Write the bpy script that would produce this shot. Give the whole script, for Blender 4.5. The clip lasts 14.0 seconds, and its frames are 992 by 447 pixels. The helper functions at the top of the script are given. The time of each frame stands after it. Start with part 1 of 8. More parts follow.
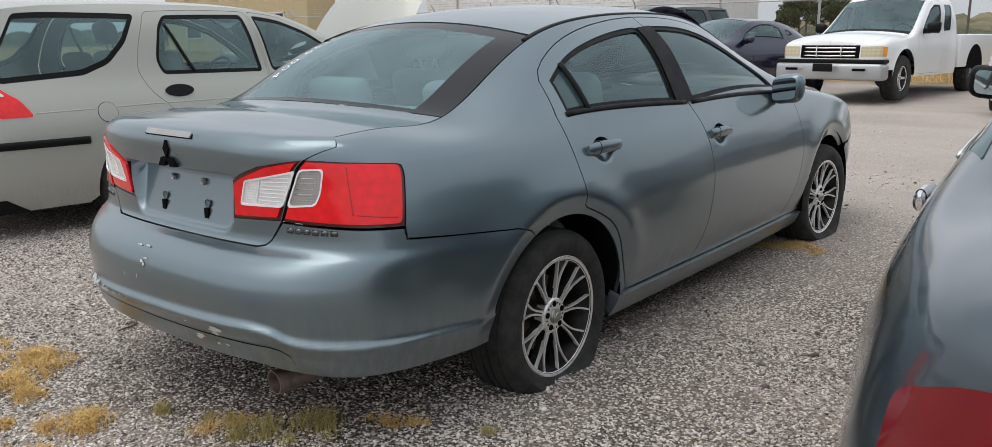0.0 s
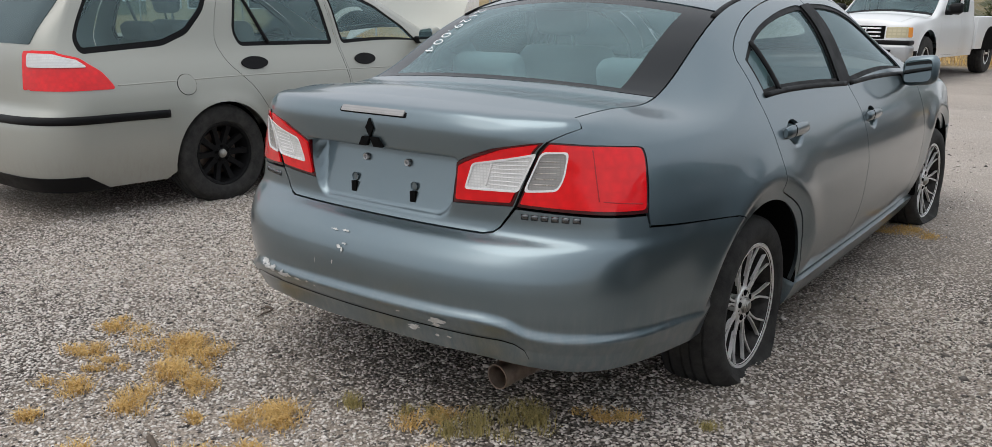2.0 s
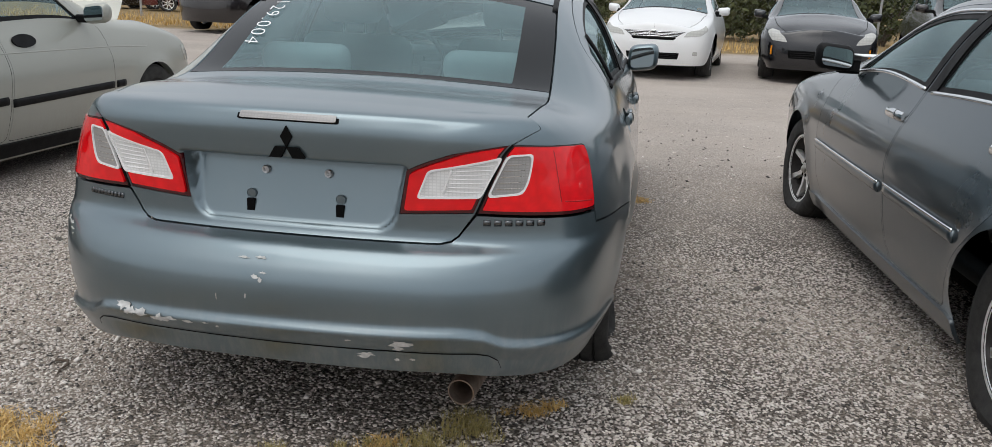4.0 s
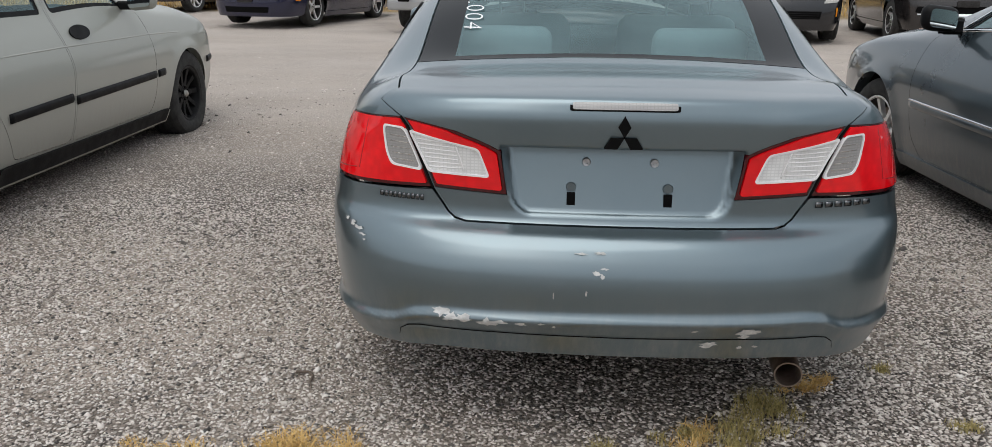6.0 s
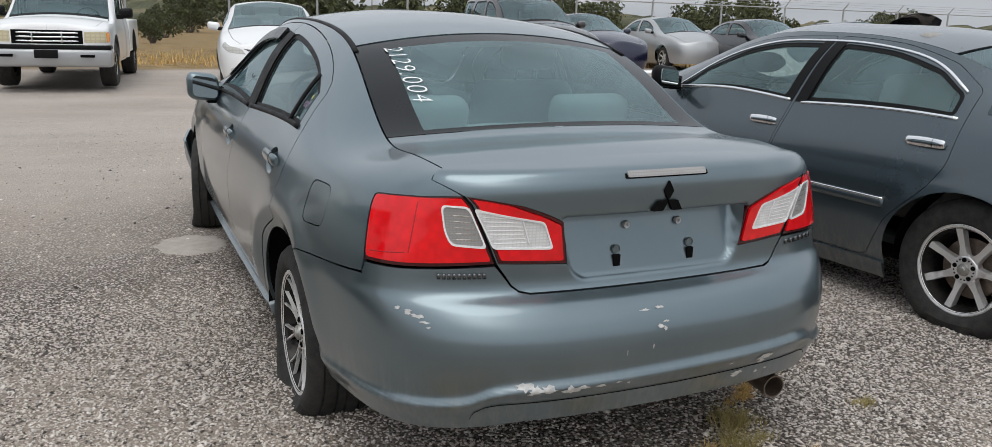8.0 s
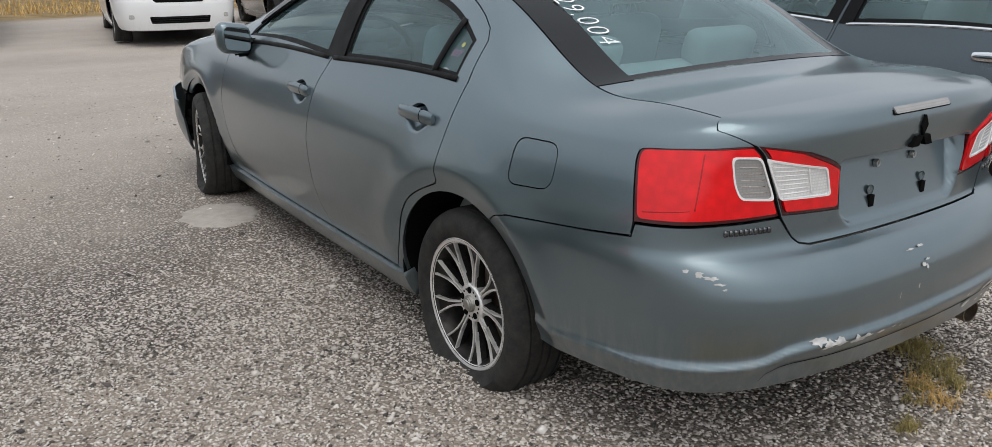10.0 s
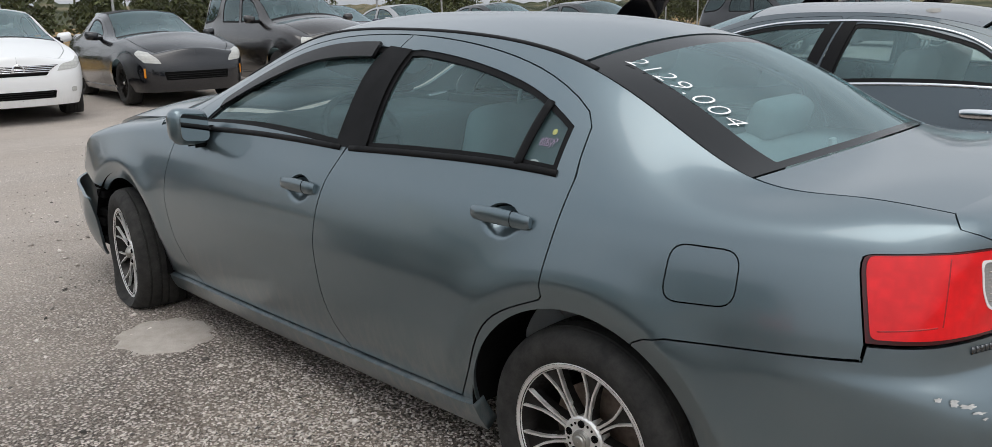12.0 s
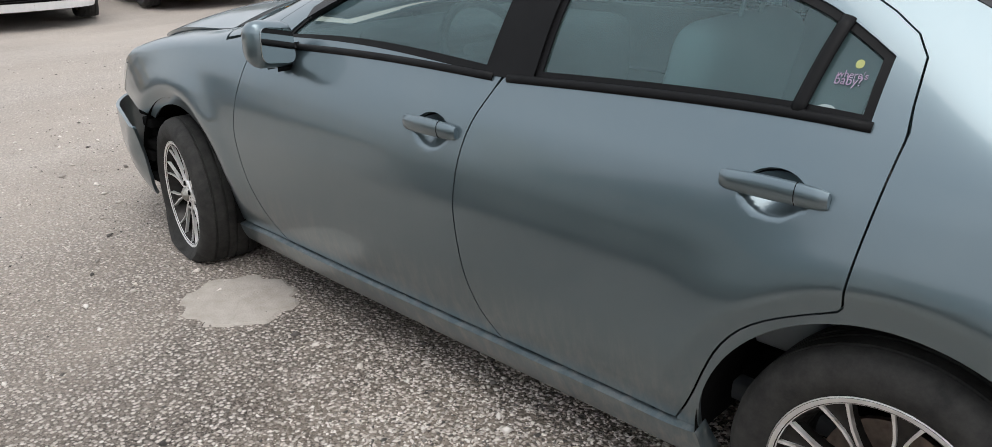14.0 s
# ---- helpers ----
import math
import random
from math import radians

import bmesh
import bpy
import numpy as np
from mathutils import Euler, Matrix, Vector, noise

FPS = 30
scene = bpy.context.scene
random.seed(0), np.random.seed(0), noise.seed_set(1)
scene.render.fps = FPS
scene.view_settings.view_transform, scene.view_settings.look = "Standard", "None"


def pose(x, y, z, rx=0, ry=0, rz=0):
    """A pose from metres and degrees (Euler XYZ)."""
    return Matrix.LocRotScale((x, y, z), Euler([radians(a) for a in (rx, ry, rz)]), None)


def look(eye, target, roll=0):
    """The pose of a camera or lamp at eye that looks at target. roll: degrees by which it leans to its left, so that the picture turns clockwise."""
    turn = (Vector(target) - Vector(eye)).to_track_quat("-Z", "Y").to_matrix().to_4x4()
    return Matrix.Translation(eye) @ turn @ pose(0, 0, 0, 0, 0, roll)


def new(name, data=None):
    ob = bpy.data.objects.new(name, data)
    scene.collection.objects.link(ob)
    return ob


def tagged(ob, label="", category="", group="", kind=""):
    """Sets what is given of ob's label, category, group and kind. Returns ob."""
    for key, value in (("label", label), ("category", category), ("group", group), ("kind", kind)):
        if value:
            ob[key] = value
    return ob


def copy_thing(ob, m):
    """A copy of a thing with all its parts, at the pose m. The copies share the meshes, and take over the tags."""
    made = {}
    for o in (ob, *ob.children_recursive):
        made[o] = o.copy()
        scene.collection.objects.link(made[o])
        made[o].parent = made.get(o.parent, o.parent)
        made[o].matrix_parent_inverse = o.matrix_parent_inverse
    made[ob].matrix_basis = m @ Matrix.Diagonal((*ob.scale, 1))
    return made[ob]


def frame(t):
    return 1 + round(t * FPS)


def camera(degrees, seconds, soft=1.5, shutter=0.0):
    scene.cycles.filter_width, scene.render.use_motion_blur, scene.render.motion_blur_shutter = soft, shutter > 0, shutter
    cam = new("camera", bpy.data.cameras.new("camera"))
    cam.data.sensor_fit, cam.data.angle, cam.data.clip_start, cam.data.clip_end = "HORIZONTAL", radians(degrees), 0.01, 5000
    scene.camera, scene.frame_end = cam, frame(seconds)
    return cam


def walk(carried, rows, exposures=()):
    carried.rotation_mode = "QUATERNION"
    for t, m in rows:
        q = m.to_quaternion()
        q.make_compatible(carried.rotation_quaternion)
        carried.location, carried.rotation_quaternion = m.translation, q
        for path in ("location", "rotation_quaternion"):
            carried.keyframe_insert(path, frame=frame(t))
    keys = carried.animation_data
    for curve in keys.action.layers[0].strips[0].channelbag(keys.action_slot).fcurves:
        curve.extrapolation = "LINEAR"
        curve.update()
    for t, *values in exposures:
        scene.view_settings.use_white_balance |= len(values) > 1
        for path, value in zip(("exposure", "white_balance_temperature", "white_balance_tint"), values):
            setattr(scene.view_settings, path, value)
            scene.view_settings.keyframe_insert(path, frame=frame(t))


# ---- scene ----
cam = camera(61.1, 14.0, soft=0.5)
PATH = [
    (0, (2.508, -1.312, 1.223), (1.268, 0.196, 0.788), -0.5),
    (0.5, (2.399, -1.441, 1.214), (1.154, 0.062, 0.777), -0.4),
    (1, (2.277, -1.557, 1.208), (1.036, -0.072, 0.705), -0.4),
    (1.5, (2.053, -1.592, 1.2), (0.824, -0.107, 0.666), -0.2),
    (2, (1.832, -1.671, 1.223), (0.648, -0.135, 0.732), 0.4),
    (2.5, (1.578, -1.821, 1.257), (0.635, -0.106, 0.849), -0.9),
    (2.7, (1.49, -1.838, 1.255), (0.68, -0.046, 0.89), -0.2),
    (4.8, (0.49, -2.003, 1.257), (0.279, -0.104, 0.664), 1.7),
    (5, (0.388, -1.999, 1.271), (0.173, -0.101, 0.68), 0.7),
    (5.5, (0.084, -2.025, 1.262), (-0.115, -0.124, 0.675), 0.4),
    (6, (-0.206, -2.019, 1.271), (-0.311, -0.111, 0.681), 0.6),
    (6.5, (-0.484, -1.914, 1.291), (-0.398, 0.0, 0.716), -0.3),
    (7, (-0.784, -1.889, 1.299), (-0.426, 0.018, 0.813), 1.2),
    (7.2, (-0.924, -1.89, 1.313), (-0.446, -0.003, 0.854), 1.5),
    (9.3, (-1.952, -1.346, 1.329), (-0.902, 0.263, 0.774), 0.4),
    (9.5, (-2.013, -1.267, 1.33), (-0.969, 0.341, 0.761), -0.2),
    (10, (-2.217, -1.092, 1.329), (-1.133, 0.473, 0.716), -0.4),
    (10.5, (-2.307, -0.884, 1.331), (-1.142, 0.623, 0.724), 0.1),
    (11, (-2.331, -0.663, 1.367), (-1.087, 0.804, 0.819), -0.4),
    (11.5, (-2.44, -0.44, 1.383), (-1.071, 0.936, 0.9), -0.7),
    (12, (-2.482, -0.223, 1.37), (-1.087, 1.123, 0.88), -1.3),
    (12.5, (-2.439, 0.006, 1.356), (-1.071, 1.333, 0.749), -1.7),
    (13, (-2.467, 0.232, 1.327), (-1.139, 1.541, 0.604), -1.5),
    (13.5, (-2.454, 0.432, 1.322), (-1.126, 1.741, 0.599), -1.4),
    (14, (-2.301, 0.632, 1.334), (-0.974, 1.952, 0.628), -1.4),
]
walk(cam, [(t, look(eye, target, roll)) for t, eye, target, roll in PATH], exposures=[(0, 0.15), (1.5, 0.1), (2.5, 0.0), (11.5, 0.0), (12.5, 0.12), (13.2, 0.34), (14, 0.36)])

from mathutils.geometry import delaunay_2d_cdt

# ---- small tools ----
def spline(xs, ys):
    """Natural cubic spline through (xs, ys)."""
    xs, ys = np.asarray(xs, float), np.asarray(ys, float)
    n, h = len(xs), np.diff(xs)
    a, b = np.eye(n), np.zeros(n)
    for i in range(1, n - 1):
        a[i, i - 1:i + 2] = h[i - 1], 2 * (h[i - 1] + h[i]), h[i]
        b[i] = 6 * ((ys[i + 1] - ys[i]) / h[i] - (ys[i] - ys[i - 1]) / h[i - 1])
    m = np.linalg.solve(a, b)

    def f(x):
        x = np.clip(np.asarray(x, float), xs[0], xs[-1])
        i = np.clip(np.searchsorted(xs, x) - 1, 0, n - 2)
        d, e = x - xs[i], xs[i + 1] - x
        return (m[i] * e ** 3 + m[i + 1] * d ** 3) / (6 * h[i]) + (ys[i] / h[i] - m[i] * h[i] / 6) * e + (ys[i + 1] / h[i] - m[i + 1] * h[i] / 6) * d
    return f


def ease(*pairs):
    """Monotone smooth curve through pairs (x, y)."""
    xs, ys = np.array([p[0] for p in pairs], float), np.array([p[1] for p in pairs], float)
    h = np.diff(xs)
    s = np.diff(ys) / h
    m = np.zeros(len(xs))
    m[0], m[-1] = s[0], s[-1]
    for i in range(1, len(xs) - 1):
        if s[i - 1] * s[i] > 0:
            w1, w2 = 2 * h[i] + h[i - 1], h[i] + 2 * h[i - 1]
            m[i] = (w1 + w2) / (w1 / s[i - 1] + w2 / s[i])

    def f(x):
        x = np.clip(np.asarray(x, float), xs[0], xs[-1])
        i = np.clip(np.searchsorted(xs, x) - 1, 0, len(xs) - 2)
        t = (x - xs[i]) / h[i]
        return ((1 + 2 * t) * (1 - t) ** 2 * ys[i] + t * (1 - t) ** 2 * h[i] * m[i] + t * t * (3 - 2 * t) * ys[i + 1] + t * t * (t - 1) * h[i] * m[i + 1])
    return f


def empty(name, m=None):
    ob = new(name)
    ob.empty_display_size = 0.2
    if m is not None:
        ob.matrix_basis = m
    return ob


def mesh_of(name, verts, faces, mat, parent=None, label="", smooth=True):
    me = bpy.data.meshes.new(name)
    me.from_pydata([tuple(map(float, v)) for v in verts], [], [tuple(map(int, f)) for f in faces])
    me.materials.append(mat)
    if smooth:
        me.polygons.foreach_set("use_smooth", [True] * len(me.polygons))
    me.update()
    ob = new(name, me)
    if parent is not None:
        ob.parent = parent
    if label:
        ob["label"] = label
    return ob


def part(name, bm, mat, parent=None, label="", smooth=True):
    me = bpy.data.meshes.new(name)
    bm.to_mesh(me)
    bm.free()
    me.materials.append(mat)
    if smooth:
        me.polygons.foreach_set("use_smooth", [True] * len(me.polygons))
        me.set_sharp_from_angle(angle=radians(38))
    ob = new(name, me)
    if parent is not None:
        ob.parent = parent
    if label:
        ob["label"] = label
    return ob


def box(bm, x0, x1, y0, y1, z0, z1, bevel=0.0, m=None):
    vs = bmesh.ops.create_cube(bm, size=1)["verts"]
    for v in vs:
        v.co = Vector(((x0 + x1) / 2 + v.co.x * (x1 - x0), (y0 + y1) / 2 + v.co.y * (y1 - y0), (z0 + z1) / 2 + v.co.z * (z1 - z0)))
    if bevel:
        es = list({e for v in vs for e in v.link_edges})
        got = bmesh.ops.bevel(bm, geom=es, offset=bevel, segments=3, profile=0.5, affect="EDGES")
        vs = list({v for f in got["faces"] for v in f.verts} | {v for v in vs if v.is_valid})
    if m is not None:
        bmesh.ops.transform(bm, matrix=m, verts=vs)
    return vs


def rod(bm, a, b, r, r2=None, n=10):
    a, b = Vector(a), Vector(b)
    m = Matrix.Translation((a + b) / 2) @ (b - a).to_track_quat("Z", "Y").to_matrix().to_4x4()
    return bmesh.ops.create_cone(bm, cap_ends=True, segments=n, radius1=r, radius2=r if r2 is None else r2, depth=(b - a).length, matrix=m)["verts"]


def lathe(bm, prof, n=48, axis="x", centre=(0, 0, 0), closed=False):
    """Turn a profile of (radius, along) about an axis."""
    rings = []
    for r, h in prof:
        ring = []
        for k in range(n):
            a = 2 * math.pi * k / n
            p = (h, r * math.cos(a), r * math.sin(a)) if axis == "x" else (r * math.cos(a), r * math.sin(a), h)
            ring.append(bm.verts.new((p[0] + centre[0], p[1] + centre[1], p[2] + centre[2])))
        rings.append(ring)
    pairs = list(zip(rings, rings[1:])) + ([(rings[-1], rings[0])] if closed else [])
    for r0, r1 in pairs:
        for k in range(n):
            bm.faces.new((r0[k], r0[(k + 1) % n], r1[(k + 1) % n], r1[k]))
    return [v for ring in rings for v in ring]


def inside(pts, poly):
    """Which of the 2D points lie in the polygon."""
    x, y = pts[:, 0], pts[:, 1]
    got = np.zeros(len(pts), bool)
    for (x0, y0), (x1, y1) in zip(poly, np.roll(poly, -1, axis=0)):
        if y0 != y1:
            got ^= ((y0 > y) != (y1 > y)) & (x < (x1 - x0) * (y - y0) / (y1 - y0) + x0)
    return got


def near_edge(pts, poly):
    """Distance of the 2D points to the polygon's edges."""
    best = np.full(len(pts), 1e9)
    for a, b in zip(poly, np.roll(poly, -1, axis=0)):
        d = b - a
        t = np.clip(((pts - a) @ d) / max(d @ d, 1e-12), 0, 1)
        best = np.minimum(best, np.hypot(*(pts - a - t[:, None] * d).T))
    return best


def finer(poly, step):
    out = []
    for a, b in zip(poly, np.roll(poly, -1, axis=0)):
        k = max(1, int(np.ceil(np.hypot(*(b - a)) / step)))
        out += [a + (b - a) * i / k for i in range(k)]
    return np.array(out)


def filleted(poly, r, n=5):
    """Round each corner of a polygon by about r."""
    poly, out = np.asarray(poly, float), []
    rs = r if hasattr(r, "__len__") else [r] * len(poly)
    for p0, p1, p2, q in zip(np.roll(poly, 1, axis=0), poly, np.roll(poly, -1, axis=0), rs):
        l0, l2 = np.hypot(*(p0 - p1)), np.hypot(*(p2 - p1))
        d = min(q, 0.45 * l0, 0.45 * l2)
        if d < 1e-4:
            out.append(p1)
            continue
        a, b = p1 + (p0 - p1) * d / l0, p1 + (p2 - p1) * d / l2
        for k in range(n + 1):
            t = k / n
            out.append((1 - t) ** 2 * a + 2 * t * (1 - t) * p1 + t * t * b)
    return np.array(out)


def shrink(poly, d):
    """Move the polygon's edges inwards by d."""
    poly = np.asarray(poly, float)
    area = np.sum(poly[:, 0] * np.roll(poly[:, 1], -1) - np.roll(poly[:, 0], -1) * poly[:, 1])
    e = np.roll(poly, -1, axis=0) - poly
    e /= np.maximum(np.hypot(*e.T), 1e-9)[:, None]
    nrm = np.stack([-e[:, 1], e[:, 0]], 1) * (1 if area > 0 else -1)
    m = nrm + np.roll(nrm, 1, axis=0)
    m /= np.maximum((m * m).sum(1) / 2, 0.35)[:, None]
    return poly + m * d


FOUND = {}


class Body:
    """Half of a car's skin: a ring of plan outline and heights below, lofted up to a rail, with a crowned top between the rails."""

    def __init__(s, rows, side, rear, front, lean, crown, bow, arches=(), flare=0.012, scale_w=0.45, size=(1.0, 1.0, 1.0), lip=0.0, square=0.0):
        # rows: ax, ay (plan outline), zs (top of the ring), bx, by, bz (rail); a row of three numbers is ax, ay, share of the end rail
        s.side, s.rear, s.front, s.arches, s.flare, s.k, s.lip, s.square = side, rear, front, arches, flare, scale_w, lip, square
        s.size = np.array(size, float)
        full = [i for i, r in enumerate(rows) if len(r) > 3]
        i0, i1 = full[0], full[-1]
        pts = np.array([r[:2] for r in rows], float)
        ext = np.vstack([pts[2:0:-1] * (-1, 1), pts, pts[-2:-4:-1] * (-1, 1)])
        t = np.r_[0, np.cumsum(np.hypot(*np.diff(ext, axis=0).T))]
        t -= t[2]
        fx, fy = spline(t, ext[:, 0]), spline(t, ext[:, 1])
        tt = np.linspace(0, t[len(pts) + 1], 1500)
        px, py = fx(tt), fy(tt)
        s.u = np.r_[0, np.cumsum(np.hypot(np.diff(px), np.diff(py)))]
        s.px, s.py = px, py
        dx, dy = np.gradient(px, s.u), np.gradient(py, s.u)
        ln = np.hypot(dx, dy)
        s.nx, s.ny = dy / ln, -dx / ln
        tk = t[2:2 + len(pts)]
        uk = np.interp(tk, tt, s.u)
        s.uk, s.u0, s.u1, s.end = uk, uk[i0], uk[i1], s.u[-1]
        fz = [r[2] if len(r) > 3 else rows[i0 if i < i0 else i1][2] for i, r in enumerate(rows)]
        s.zs = ease(*zip(uk, fz))
        cols = [spline(uk[i0:i1 + 1], [r[k] for r in rows[i0:i1 + 1]]) for k in (3, 4, 5)]
        s.rail = lambda u: np.stack([c(u) for c in cols], -1)
        s.crown, s.bow, s.lean = crown, bow, lean
        s.share0 = ease(*[(uk[i], rows[i][2]) for i in range(i0)], (uk[i0], 1.0))
        s.share1 = ease((uk[i1], 1.0), *[(uk[i], rows[i][2]) for i in range(i1 + 1, len(rows))])
        # table for finding places
        gu, gw = np.meshgrid(np.linspace(0, s.end, 300), np.linspace(0.12, 0.12 + 1.35, 110), indexing="ij")
        s.gu, s.gw = gu.ravel(), gw.ravel()
        s.gp = s.half(s.gu, s.gw)
        s.gn = np.interp(s.gu, s.u, s.nx)
        s.key = hash(s.gp.tobytes())

    def top(s, u, xi):
        """The top skin: u on the rail between its two ends, xi across from -1 to 1."""
        return s.top_raw(u, xi) * s.size

    def top_raw(s, u, xi):
        b = s.rail(u)
        y = b[..., 1]
        return np.stack([b[..., 0] * xi, y + s.bow(y) * (1 - xi ** 2), b[..., 2] + s.crown(y) * (1 - xi ** 2)], -1)

    def ring(s, u, z):
        px, py, nx, ny = (np.interp(u, s.u, c) for c in (s.px, s.py, s.nx, s.ny))
        end = np.where(ny < 0, s.rear(z), s.front(z))
        off = s.side(z) * nx ** 2 + end * ny ** 2
        for ya, za, ra in s.arches:
            r = np.hypot(py - ya, z - za)
            if s.lip:
                # a raised flare with a clear edge, whose band below that edge turns in towards the opening
                edge = ra + 0.075
                up = np.clip((z - za + 0.05) / 0.22, 0, 1)
                swell = np.where(r > edge, s.flare * np.exp(-((r - edge) / 0.085) ** 2), s.flare - s.lip * np.clip((edge - r) / 0.075, 0, 1.3))
                off = off - swell * up * nx ** 2
            else:
                off = off - s.flare * np.exp(-((r - ra) / 0.05) ** 2) * nx ** 2
        return np.stack([px - off * nx, py - off * ny, z], -1)

    def at(s, u, w):
        """The place at (u, w); past either end of the outline it goes on over the middle to the other side."""
        u, w = np.broadcast_arrays(np.asarray(u, float), np.asarray(w, float))
        sg = np.where((u < 0) | (u > s.end), -1.0, 1.0)
        u = np.abs(u)
        u = np.where(u > s.end, 2 * s.end - u, u)
        return s.half(u, w) * np.stack([sg, np.ones_like(sg), np.ones_like(sg)], -1) * s.size

    def half(s, u, w):
        zs = s.zs(u)
        low = s.ring(u, np.minimum(w, zs))
        v = np.clip((w - zs) / s.k, 0, 1)[..., None]
        d0 = s.ring(u, zs) - s.ring(u, zs - 0.02)
        d0 /= np.linalg.norm(d0, axis=-1)[..., None]
        b = s.rail(np.clip(u, s.u0, s.u1))
        b = np.where((u < s.u0)[..., None], s.top_raw(np.full_like(u, s.u0), s.share0(u)), b)
        b = np.where((u > s.u1)[..., None], s.top_raw(np.full_like(u, s.u1), s.share1(u)), b)
        a = s.ring(u, zs)
        h = b - a
        far = np.linalg.norm(h, axis=-1)[..., None]
        flat = h * (1, 1, 0)
        flat /= np.maximum(np.linalg.norm(flat, axis=-1), 1e-6)[..., None]
        be = np.radians(s.lean(u))[..., None]
        d1 = flat * np.cos(be) + np.sin(be) * np.array([0, 0, 1.0])
        hold = (0.36 + s.square * np.clip((s.u0 + 0.12 - u) / 0.22, 0, 1))[..., None]
        p1, p2 = a + d0 * far * hold, b - d1 * far * hold
        up = (1 - v) ** 3 * a + 3 * v * (1 - v) ** 2 * p1 + 3 * v * v * (1 - v) * p2 + v ** 3 * b
        return np.where(v > 0, up, low)

    def find(s, goal, axes, fore=False):
        """The (u, w) whose place has the given coordinates along two axes."""
        return s.find_all([goal], axes, fore)[0]

    def find_all(s, goals, axes, fore=False):
        goals = np.asarray(goals, float)
        key = (s.key, axes, fore, goals.tobytes())
        if key in FOUND:
            return FOUND[key].copy()
        # keep to the half that faces the wanted way
        nx = s.gn
        off = np.where(nx > 0.5, 0, 9) if axes == (1, 2) else np.where(np.abs(nx) < 0.9, 0, 9) + np.where((s.gu < s.end / 2) == (not fore), 0, 9)
        a, b = s.gp[:, axes[0]], s.gp[:, axes[1]]
        i = np.array([int(np.argmin((a - g[0]) ** 2 + (b - g[1]) ** 2 + off)) for g in goals])
        u, w = s.gu[i], s.gw[i]
        ax = list(axes)
        for _ in range(4):
            p = s.half(u, w)[:, ax]
            ju, jw = (s.half(u + 1e-4, w)[:, ax] - p) / 1e-4, (s.half(u, w + 1e-4)[:, ax] - p) / 1e-4
            det = ju[:, 0] * jw[:, 1] - ju[:, 1] * jw[:, 0]
            ok = np.abs(det) > 1e-9
            det = np.where(ok, det, 1.0)
            d = goals - p
            du, dw = (d[:, 0] * jw[:, 1] - d[:, 1] * jw[:, 0]) / det, (ju[:, 0] * d[:, 1] - ju[:, 1] * d[:, 0]) / det
            u, w = u + np.clip(du, -0.03, 0.03) * ok, w + np.clip(dw, -0.03, 0.03) * ok
        FOUND[key] = np.stack([u, w], 1)
        return FOUND[key].copy()

    def yz(s, *pts):
        return s.find_all(pts, (1, 2))

    def xz(s, *pts):
        return s.find_all(pts, (0, 2))

    def xf(s, *pts):
        """As xz, on the front."""
        return s.find_all(pts, (0, 2), True)

    def arc(s, y, z, r, a0, a1, n=22):
        """Places on a circle in the side view, from angle a0 to a1 in degrees, 0 towards the front."""
        return s.yz(*[(y + r * math.cos(radians(a)), z + r * math.sin(radians(a))) for a in np.linspace(a0, a1, n)])

    def skin(s, name, poly, mat, parent, holes=(), step=0.035, inset=0.0, flange=0.014, flip=False, label="", gap=0.0022, round_r=0.0, warp=None):
        """A panel of the skin, cut along a polygon in (u, w), with its edges turned in. flip: on the car's left."""
        poly = np.asarray(poly, float)
        if round_r:
            poly = filleted(poly, round_r)
        if gap:
            poly = shrink(poly, gap)
        poly = finer(poly, step * 0.8)
        rims = [poly] + [finer(np.asarray(h, float), step * 0.8) for h in holes]
        lo, hi = poly.min(0), poly.max(0)
        g = np.stack(np.meshgrid(np.arange(lo[0], hi[0], step), np.arange(lo[1], hi[1], step * 0.7), indexing="ij"), -1).reshape(-1, 2)
        if len(g):
            keep = inside(g, poly)
            for h in rims[1:]:
                keep &= ~inside(g, h)
            g = g[keep]
            for r in rims:
                if len(g):
                    g = g[near_edge(g, r) > step * 0.38]
        pts, edges = [], []
        for r in rims:
            k = len(pts)
            pts += [tuple(p) for p in r]
            edges += [(k + i, k + (i + 1) % len(r)) for i in range(len(r))]
        pts += [tuple(p) for p in g]
        vs, _, fs, *_ = delaunay_2d_cdt([Vector(p) for p in pts], edges, [], 0, 1e-6)
        v2 = np.array([tuple(v) for v in vs])
        tri = np.array([f for f in fs if len(f) == 3])
        mid = v2[tri].mean(1)
        keep = inside(mid, poly)
        for h in rims[1:]:
            keep &= ~inside(mid, h)
        q = v2[tri]
        area = np.cross(q[:, 1] - q[:, 0], q[:, 2] - q[:, 0])
        tri = tri[keep & (np.abs(area) > 1.5e-6)]
        p = s.at(v2[:, 0], v2[:, 1])
        e = 2e-3
        nr = np.cross(s.at(v2[:, 0] + e, v2[:, 1]) - s.at(v2[:, 0] - e, v2[:, 1]), s.at(v2[:, 0], v2[:, 1] + e) - s.at(v2[:, 0], v2[:, 1] - e))
        nr /= np.maximum(np.linalg.norm(nr, axis=1), 1e-9)[:, None]
        p = p - nr * inset
        if warp:
            p = warp(p, nr)
        return s.finish(name, p, nr, tri, mat, parent, flange, flip, label)

